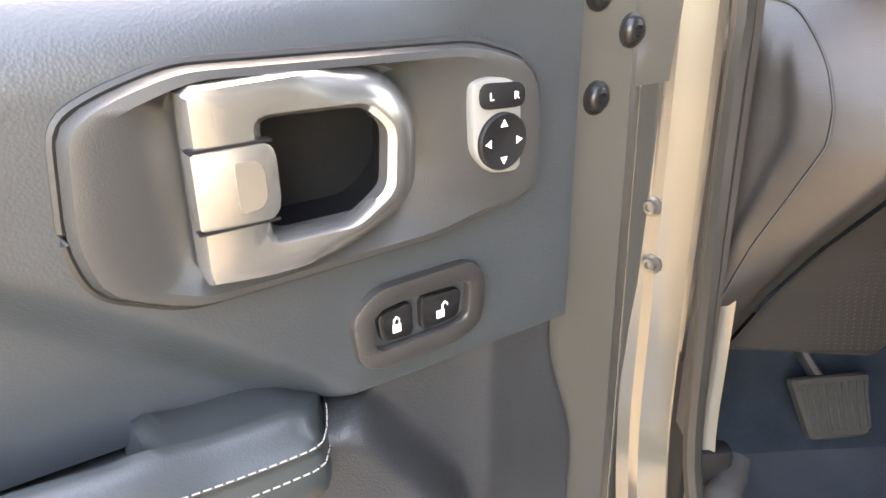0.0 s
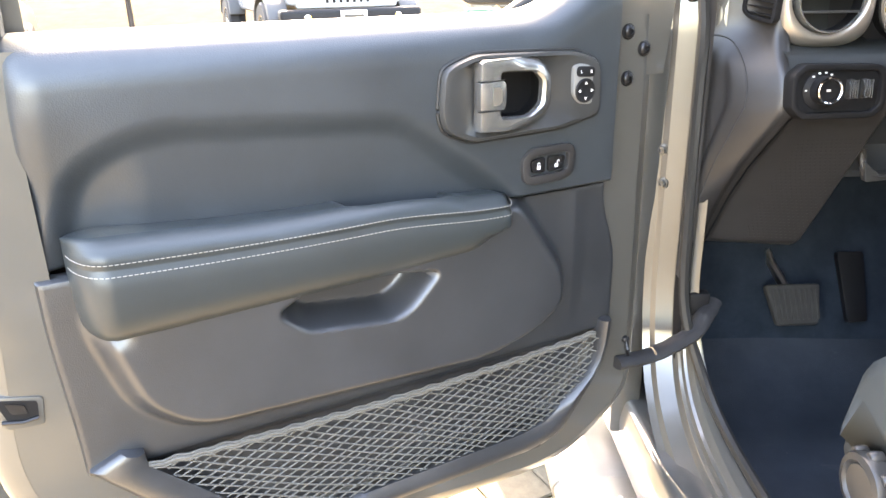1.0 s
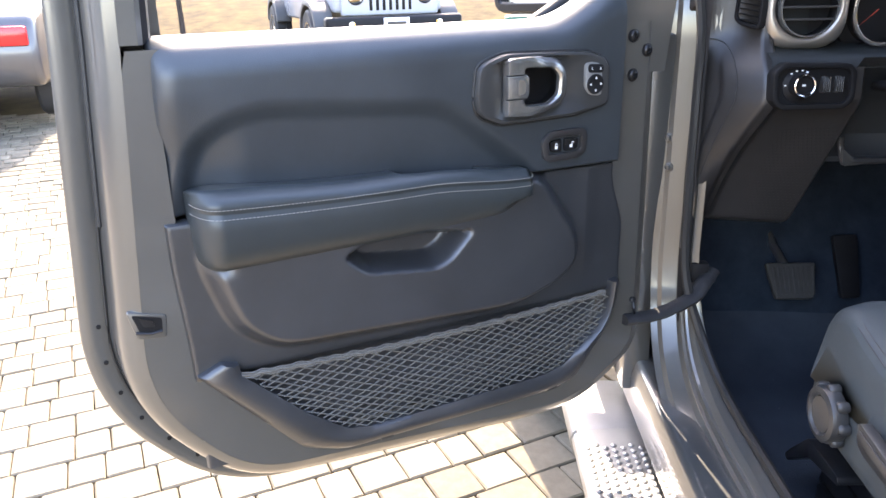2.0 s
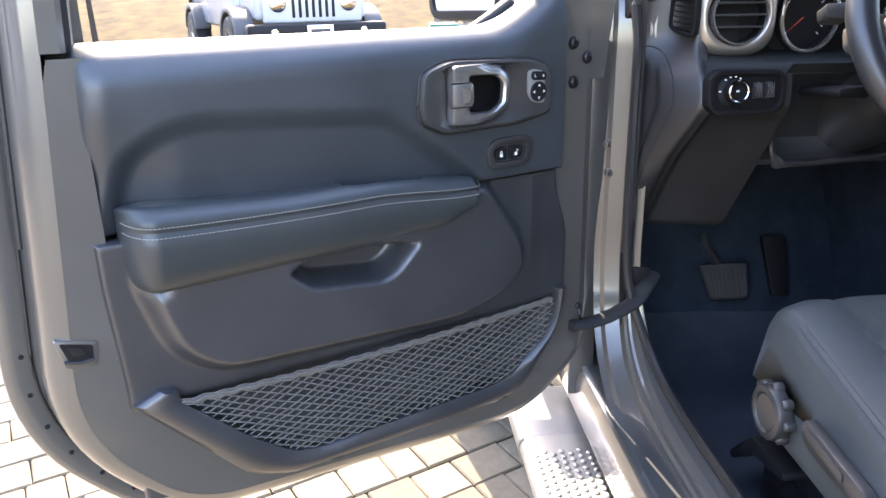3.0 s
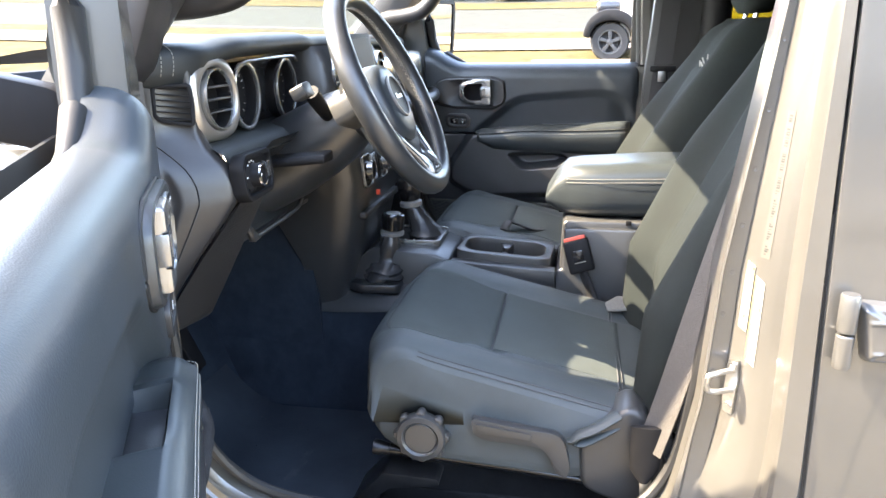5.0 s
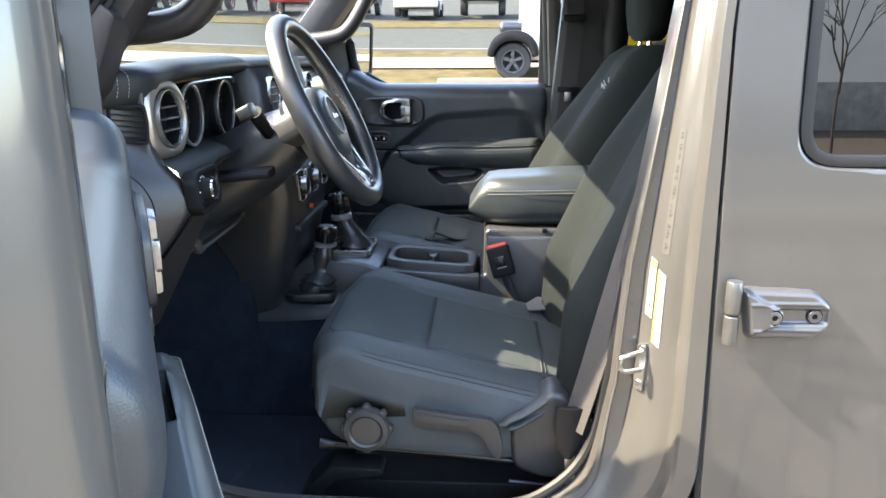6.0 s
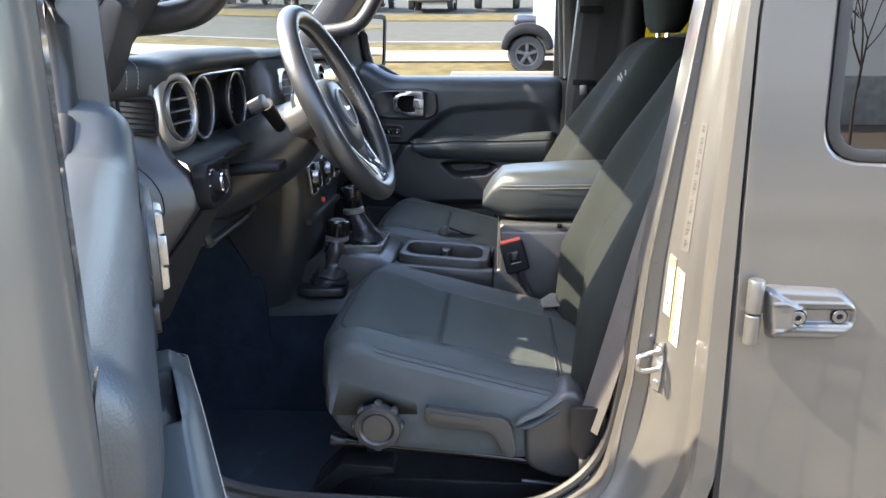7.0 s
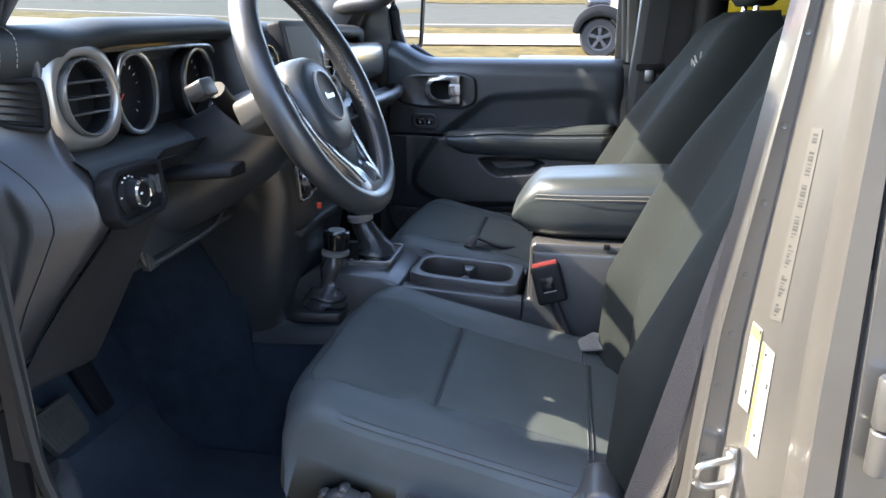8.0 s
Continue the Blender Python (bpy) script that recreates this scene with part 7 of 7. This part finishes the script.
def spread(a, b, n, p=2.2):
    return [a * 0 + (abs(t) ** p) * (b if t > 0 else -a) * (1 if t > 0 else -1) for t in np.linspace(-1, 1, n)]


gx, gy = spread(-400, 400, 161), spread(-400, 400, 161)
solo("ground", loft([[Vector((x, y, ground_z(x, y) - 0.055 - 0.16 * max(sstep(7.5, 10.0, y), sstep(6.5, 8.5, x)))) for x in gx] for y in gy]), SAND, "sandy ground under the paving, reaching the horizon", "ground", "structure", 60)
sheet("lawn", 6.5, 12.6, -40, 60, 24, 40, -0.03, GRASS, "strip of dry winter grass beside the pavement", "lawn")
sheet("pavement", 12.6, 14.5, -40, 60, 10, 40, 0.0, CONCRETE, "pale concrete pavement", "pavement")
sheet("lawn_far", 14.5, 16.25, -40, 60, 10, 40, -0.03, GRASS, "dry grass verge beside the street", "lawn")
sheet("kerb", 16.25, 16.4, -60, 80, 2, 40, 0.02, CONCRETE, "pale concrete kerb", "kerb")
sheet("road", 16.4, 24.8, -60, 80, 20, 40, -0.05, ASPHALT, "grey asphalt street", "road")
sheet("lawn_beyond", 24.8, 28.3, -60, 80, 10, 40, -0.03, GRASS, "dry grass across the street", "lawn")
sheet("car_park", 28.3, 62.0, -60, 80, 20, 40, -0.03, ASPHALT, "asphalt car park across the street", "car park")
sheet("verge", -24.0, 1.0, 7.2, 34.0, 40, 60, -0.02, LEAVES, "leaf strewn dry grass verge", "lawn")
solo("parking_kerb", box((10.55, -6, ground_z(10.6, 0) - 0.10), (10.72, 1.35, ground_z(10.6, 0) + 0.06), 0.02), CONCRETE, "pale concrete parking kerb", "kerb", "structure")


# ---- parked vehicles ----
FLARE = material("grey_black_flare_plastic", (0.05, 0.05, 0.05), 0.6, 0, 0.15, 6, 0.2, 300)

def wheel_at(parent, c, r, mat_rim, sx):
    """A tyre with a spoked rim on the side sx."""
    c = Vector(c)
    t = part("wheel", lathe([(r * 0.55, -0.11), (r * 0.92, -0.12), (r, -0.09), (r, 0.09), (r * 0.92, 0.12), (r * 0.62, 0.11), (r * 0.58, 0.02 * sx), (0, 0.02 * sx)] if sx > 0 else [(0, -0.02), (r * 0.58, -0.02), (r * 0.62, -0.11), (r * 0.92, -0.12), (r, -0.09), (r, 0.09), (r * 0.92, 0.12), (r * 0.55, 0.11)], c, (1, 0, 0), 28), TYRE, parent, "black tyre")
    bits = [lathe([(r * 0.63, 0.105 * sx), (r * 0.63, 0.118 * sx), (r * 0.56, 0.112 * sx), (r * 0.54, 0.03 * sx)], c, (1, 0, 0), 28), lathe([(r * 0.17, 0.03 * sx), (r * 0.17, 0.098 * sx), (r * 0.10, 0.108 * sx), (0, 0.108 * sx)], c, (1, 0, 0), 16)]
    for k in range(5):
        q = 2 * math.pi * k / 5 + 0.3
        d, e = Vector((0, math.cos(q), math.sin(q))), Vector((0, -math.sin(q), math.cos(q)))
        bits.append(prism([(r * 0.10, -r * 0.07), (r * 0.58, -r * 0.11), (r * 0.58, r * 0.11), (r * 0.10, r * 0.07)], 0.06 * sx, 0.098 * sx, lambda a, b, w, d=d, e=e: c + d * a + e * b + Vector((w, 0, 0)), 0.006))
    part("rim", merge(*bits), mat_rim, t, "five-spoke wheel rim")


def jeep(name, paint, label, rot, at, group="parked cars"):
    """A boxy off-road car, nose towards -y in its own frame."""
    car = thing(name, at, label, "car", group, turn=rot)
    part("body", box((-0.78, -1.2, 0.62), (0.78, 2.1, 1.18), 0.05, 3), paint, car)
    part("bonnet", box((-0.70, -2.05, 0.75), (0.70, -1.1, 1.15), 0.06, 3), paint, car)
    grille = part("grille", box((-0.62, -2.12, 0.72), (0.62, -2.04, 1.10), 0.03, 3), paint, car, "upright slotted grille")
    for k in range(7):
        part("grille_slot", box((-0.27 + 0.083 * k, -2.128, 0.78), (-0.232 + 0.083 * k, -2.115, 1.04), 0.01), DARK, grille)
    for sx in (-1, 1):
        lamp = part("headlight", lathe([(0.105, 0), (0.105, 0.02), (0.09, 0.035), (0, 0.045)], (sx * 0.44, -2.115, 0.95), (0, -1, 0), 24), CHROME, car, "round headlight")
        for y in (-1.52, 1.5):
            arch = [(y + 0.54 * math.cos(q), 0.42 + 0.50 * math.sin(q) ** 0.7) for q in np.linspace(0.15, math.pi - 0.15, 15)] + [(y + 0.46 * math.cos(q), 0.42 + 0.42 * math.sin(q) ** 0.7) for q in np.linspace(math.pi - 0.15, 0.15, 15)]
            part("wheel_arch_flare", prism(arch, sx * 0.70, sx * 0.94, lambda a, b, w: Vector((w, a, b)), 0.015, 2), FLARE, car, "black wheel arch flare")
            well = [(y + 0.46 * math.cos(q), 0.42 + 0.43 * math.sin(q) ** 0.7) for q in np.linspace(0.0, math.pi, 15)]
            part("wheel_well", prism(well, sx * 0.70, sx * 0.785, lambda a, b, w: Vector((w, a, b))), DARK, car, "dark wheel well")
        part("mirror", box((sx * 0.98 - 0.09, -0.85, 1.22), (sx * 0.98 + 0.09, -0.75, 1.40), 0.03), DARK, car)
        for y in (-1.52, 1.5):
            wheel_at(car, (sx * 0.82, y, 0.40), 0.40, SILVER, sx)
        part("side_window", box((sx * 0.74 - 0.02, -0.75, 1.22), (sx * 0.74 + 0.02, 1.9, 1.66), 0.01), SCREEN, car)
    part("bumper", box((-0.86, -2.34, 0.52), (0.86, -2.14, 0.72), 0.04, 3), DARK, car, "black steel bumper")
    part("plate", box((-0.16, -2.352, 0.56), (0.16, -2.338, 0.70), 0.004), WHITE, car, "white number plate")
    part("tail_plate", box((-0.16, 2.10, 0.66), (0.16, 2.115, 0.80), 0.004), WHITE, car)
    for sx in (-1, 1):
        tl = part("tail_light", box((sx * 0.73 - 0.10, 2.06, 0.88), (sx * 0.73 + 0.10, 2.16, 1.16), 0.02), DARK, car, "black tail light housing")
        part("lamp_lens", box((sx * 0.73 - 0.06, 2.155, 1.05), (sx * 0.73 + 0.06, 2.17, 1.14), 0.008), LENS, tl, "red lamp lens")
    part("plate_bar", box((-0.12, -2.356, 0.605), (0.12, -2.351, 0.655), 0.0), BEZEL, car)
    for sx in (-1, 1):
        part("fog_lamp", lathe([(0.05, 0), (0.045, 0.012), (0, 0.016)], (sx * 0.55, -2.34, 0.62), (0, -1, 0), 16), CHROME, car)
    part("cabin", box((-0.74, -0.85, 1.17), (0.74, 2.08, 1.82), 0.06, 3), paint, car)
    part("windscreen", prism([(-0.66, 1.20), (0.66, 1.20), (0.60, 1.70), (-0.60, 1.70)], -0.87, -0.90, lambda a, b, w: Vector((a, w - 0.1 * (1.7 - b), b)), 0.01), SCREEN, car, "dark windscreen")
    return car


jeep("off_road_car", PEARL_PAINT, "pearl grey off-road car with slotted grille parked on the verge", 22, (-2.82, 11.2, 0.22))


def saloon(name, paint, label, rot, at):
    car = thing(name, at, label, "car", "parked cars", turn=rot)
    prof = [(-2.2, 0.45), (-2.25, 0.62), (-2.1, 0.80), (-1.2, 0.92), (-0.5, 1.38), (0.9, 1.44), (1.7, 1.02), (2.2, 0.95), (2.28, 0.6), (2.2, 0.35), (-2.1, 0.32)]
    part("body", prism(fillet(prof, 0.12, 4), -0.88, 0.88, lambda a, b, w: Vector((w, a, b)), 0.06, 3), paint, car)
    win = [(-1.1, 0.95), (-0.48, 1.32), (0.85, 1.37), (1.45, 1.0)]
    for sx in (-1, 1):
        part("side_window", prism(fillet(win, 0.06, 3), sx * 0.875, sx * 0.888, lambda a, b, w: Vector((w, a, b))), SCREEN, car)
        for y in (-1.35, 1.35):
            wheel_at(car, (sx * 0.80, y, 0.32), 0.32, SILVER, sx)
        part("headlight", box((sx * 0.62 - 0.16, -2.27, 0.64), (sx * 0.62 + 0.16, -2.18, 0.76), 0.03), CHROME, car)
        part("tail_light", box((sx * 0.68 - 0.14, 2.22, 0.70), (sx * 0.68 + 0.14, 2.295, 0.86), 0.02), LENS, car)
    part("plate", box((-0.2, 2.28, 0.55), (0.2, 2.30, 0.68), 0.0), WHITE, car)
    return car


saloon("parked_saloon", DARK_SILVER, "dark silver saloon with red tail lights", 200, (-6.31, 7.9, 0.18))
lot = [(-5.0, "w"), (-2.2, "b"), (0.7, "s"), (3.4, "w"), (6.3, "b"), (9.0, "r"), (12.0, "r"), (15.0, "w"), (18.0, "s"), (-8.0, "s"), (21, "b")]
for k, (y, c) in enumerate(lot):
    paint, word = {"w": (WHITE_PAINT, "white"), "b": (BLUE_PAINT, "dark blue"), "s": (SILVER_PAINT, "silver"), "r": (RED_PAINT, "red")}[c]
    x = 31.0 + 0.4 * (k % 3)
    if k % 2:
        saloon("parked_saloon", paint, word + " saloon parked across the street", -90 + 4 * (k % 3), (x, y, ground_z(x, y)))
    else:
        jeep("off_road_car", paint, word + " boxy car parked across the street", -90, (x, y, ground_z(x, y)))

# vehicle parked close by on the far side
near_car = thing("off_road_car", (11.9, -1.4, 0.84), "tall white off-road car with black flare parked nearby", "car", "parked cars")
WY = 0.10  # front axle
part("body", box((11.05, -3.9, 1.16), (12.7, WY - 0.16, 2.75), 0.06, 3), WHITE_PAINT, near_car, "tall white body")
part("bonnet", box((11.25, WY - 0.3, 1.60), (12.5, WY + 0.22, 1.80), 0.06, 3), BLUE_PAINT, near_car, "dark painted bonnet")
part("bumper", box((11.1, WY + 0.18, 1.22), (12.6, WY + 0.36, 1.38), 0.04, 3), DARK, near_car, "black steel bumper")
part("wheel_well", box((11.15, WY - 0.5, 1.12), (12.4, WY + 0.28, 1.55), 0.05, 2), DARK, near_car)
arch = [(WY + 0.44 * math.cos(q), 1.14 + 0.52 * math.sin(q) ** 0.7) for q in np.linspace(0.1, math.pi - 0.1, 15)] + [(WY + 0.33 * math.cos(q), 1.14 + 0.34 * math.sin(q) ** 0.7) for q in np.linspace(math.pi - 0.1, 0.1, 15)]
part("wheel_arch_flare", prism(arch, 10.82, 11.2, lambda a, b, w: Vector((w, a, b)), 0.03, 2), DARK, near_car, "black wheel arch flare")
for x, sx in ((11.02, -1), (12.6, 1)):
    for y in (WY, -2.9):
        wheel_at(near_car, (x, y, 1.15), 0.31, FLARE, sx)
jeep("off_road_car", YELLOW_PAINT, "yellow off-road car parked beyond", 180, (7.2, -2.95, ground_z(7.2, 0)))


# ---- trees, stones, building ----
def bare_tree(name, at, h, seed, label, deep=6, stout=0.0085):
    """Trunk and forked bare limbs."""
    random.seed(seed)
    t = thing(name, at, label, "tree", "bare trees")
    trunk, limbs = [], []

    def grow(p, d, length, r, depth):
        q = p + d * length
        mid = p.lerp(q, 0.5) + Vector((random.uniform(-1, 1), random.uniform(-1, 1), 0)) * length * 0.05
        seg = tube([p, mid, q], [r, r * 0.85, r * 0.7], 6 if depth < 2 else 4)
        (trunk if depth == 0 else limbs).append(seg)
        if depth < deep:
            for _ in range(3 if depth < deep - 2 else 2):
                nd = (d + Vector((random.uniform(-1, 1), random.uniform(-1, 1), random.uniform(-0.2, 0.7))) * 0.75).normalized()
                grow(p.lerp(q, random.uniform(0.65, 1.0)), nd, length * random.uniform(0.6, 0.8), r * 0.6, depth + 1)

    grow(Vector(at), Vector((0, 0, 1)), h * 0.30, h * stout, 0)
    part("trunk", merge(*trunk), BARK, t)
    part("crown", merge(*limbs), BARK, t, "bare twigs")


bare_tree("bare_tree", (-9.2, -3.8, 0), 3.6, 5, "bare leafless tree with fine twigs", 7, 0.0062)
bare_tree("bare_tree", (-6.4, 14.0, 0.35), 7.0, 9, "bare tree on the grass verge")
random.seed(7)
wall = thing("stone_wall", (1.0, 12.0, 0.3), "low wall of stacked field stones", "wall")
for i in range(16):
    for j in range(3):
        r = random.uniform(0.85, 1.1)
        x, z = -0.2 + 0.42 * i + 0.2 * (j % 2), ground_z(1, 12) + 0.14 + 0.24 * j
        part("stone", box((x - 0.19 * r, 12.0 - 0.15 * r, z - 0.12), (x + 0.19 * r, 12.0 + 0.15 * r, z + 0.11), 0.04, 2), STONE, wall)
bin_ = thing("utility_box", (-0.35, 10.6, 0.3), "dark green utility box on the verge", "utility box")
part("cabinet", box((-0.55, 10.4, 0.22), (-0.15, 10.8, 0.85), 0.03), material("dark_green_metal", (0.02, 0.10, 0.06), 0.5), bin_)

building = thing("building", (-13, 2, 0), "beige stucco building with dark windows and a darker foot", "building")
part("wall", box((-16, -14, -0.05), (-13, 12, 5.2), 0.03), STUCCO, building)
# Darker band along the foot of the wall.
part("base_course", box((-13.06, -14.05, -0.05), (-12.98, 12.05, 0.78), 0.01), STONE, building, "darker band at the foot of the wall")
part("parapet", box((-16.1, -14.1, 5.2), (-12.9, 12.1, 5.5), 0.03), CONCRETE, building)
for k in (0, 3, 4, 5):
    w = part("window", box((-13.02, -12 + 4.2 * k, 0.9), (-12.97, -9.6 + 4.2 * k, 2.6), 0.01), SCREEN, building, "dark window")
    part("sill", box((-13.05, -12.1 + 4.2 * k, 0.82), (-12.9, -9.5 + 4.2 * k, 0.9), 0.01), CONCRETE, w)
solo("far_woods", loft([[Vector((x, y, ground_z(x, y) - 2 + (h * (9 + 3.5 * noise.noise(Vector((y * 0.09, 3, 1))) + 2.0 * noise.noise(Vector((y * 0.5, 1, 4))))))) for h in (0, 0.5, 1)] for y in np.linspace(-220, 260, 240) for x in (150,)]), TREE_LINE, "bare winter woods far across the road", "woods", "stuff")

# ---- paving, piece by piece ----
random.seed(11)
PITCH, LENGTHS = 0.136, (0.102, 0.136, 0.136, 0.17)
paver_mesh = {}
for ln in set(LENGTHS):
    bm = box((-ln / 2 + 0.002, -PITCH / 2 + 0.002, -0.05), (ln / 2 - 0.002, PITCH / 2 - 0.002, 0.0), 0.005, 1)
    me = bpy.data.meshes.new("paver")
    bmesh.ops.recalc_face_normals(bm, faces=bm.faces)
    bm.to_mesh(me)
    bm.free()
    me.materials.append(PAVER)
    paver_mesh[ln] = me
paving = thing("paving", (0, 0, 0), "sunlit pale concrete block paving with dark joints", "paving", kind="structure")
TURN = 27
turn_p = pose(0, 0, 0, 0, 0, TURN)
vs, fs = [], []
count = 0
for i in range(-80, 80):
    s = -11.0 + random.uniform(0, 0.17)
    while s < 11.0:
        ln = random.choice(LENGTHS)
        p = turn_p @ Vector((s + ln / 2, PITCH * i, 0))
        s += ln
        if not (-7.6 < p.x < 6.2 and -6 < p.y < 7.2):
            continue
        g = ground_z(p.x, p.y) + random.uniform(-0.003, 0.002)
        tilt = pose(p.x, p.y, g, random.uniform(-0.7, 0.7), random.uniform(-0.7, 0.7), TURN + random.uniform(-0.9, 0.9))
        if -2.75 < p.x < -0.78 and 1.0 < p.y < 3.3 and count < 300:
            ob = new("paver", paver_mesh[ln])
            ob.parent = paving
            ob.matrix_local = tilt
            count += 1
        else:
            b, a, w = len(vs), ln / 2 - 0.002, PITCH / 2 - 0.002
            for d, z in ((0.0, -0.005), (0.005, 0.0), (0.0, -0.04)):
                vs += [tuple(tilt @ Vector((x * (a - d), y * (w - d), z))) for x, y in ((-1, -1), (1, -1), (1, 1), (-1, 1))]
            fs += [(b + 4, b + 5, b + 6, b + 7)] + [(b + k, b + (k + 1) % 4, b + 4 + (k + 1) % 4, b + 4 + k) for k in range(4)] + [(b + 8 + k, b + 8 + (k + 1) % 4, b + (k + 1) % 4, b + k) for k in range(4)]
me = bpy.data.meshes.new("paver_field")
me.from_pydata(vs, [], fs)
me.materials.append(PAVER_FAR)
far_pavers = new("paver_field", me)
far_pavers.parent = paving
tagged(far_pavers, "pale concrete block paving", kind="stuff")
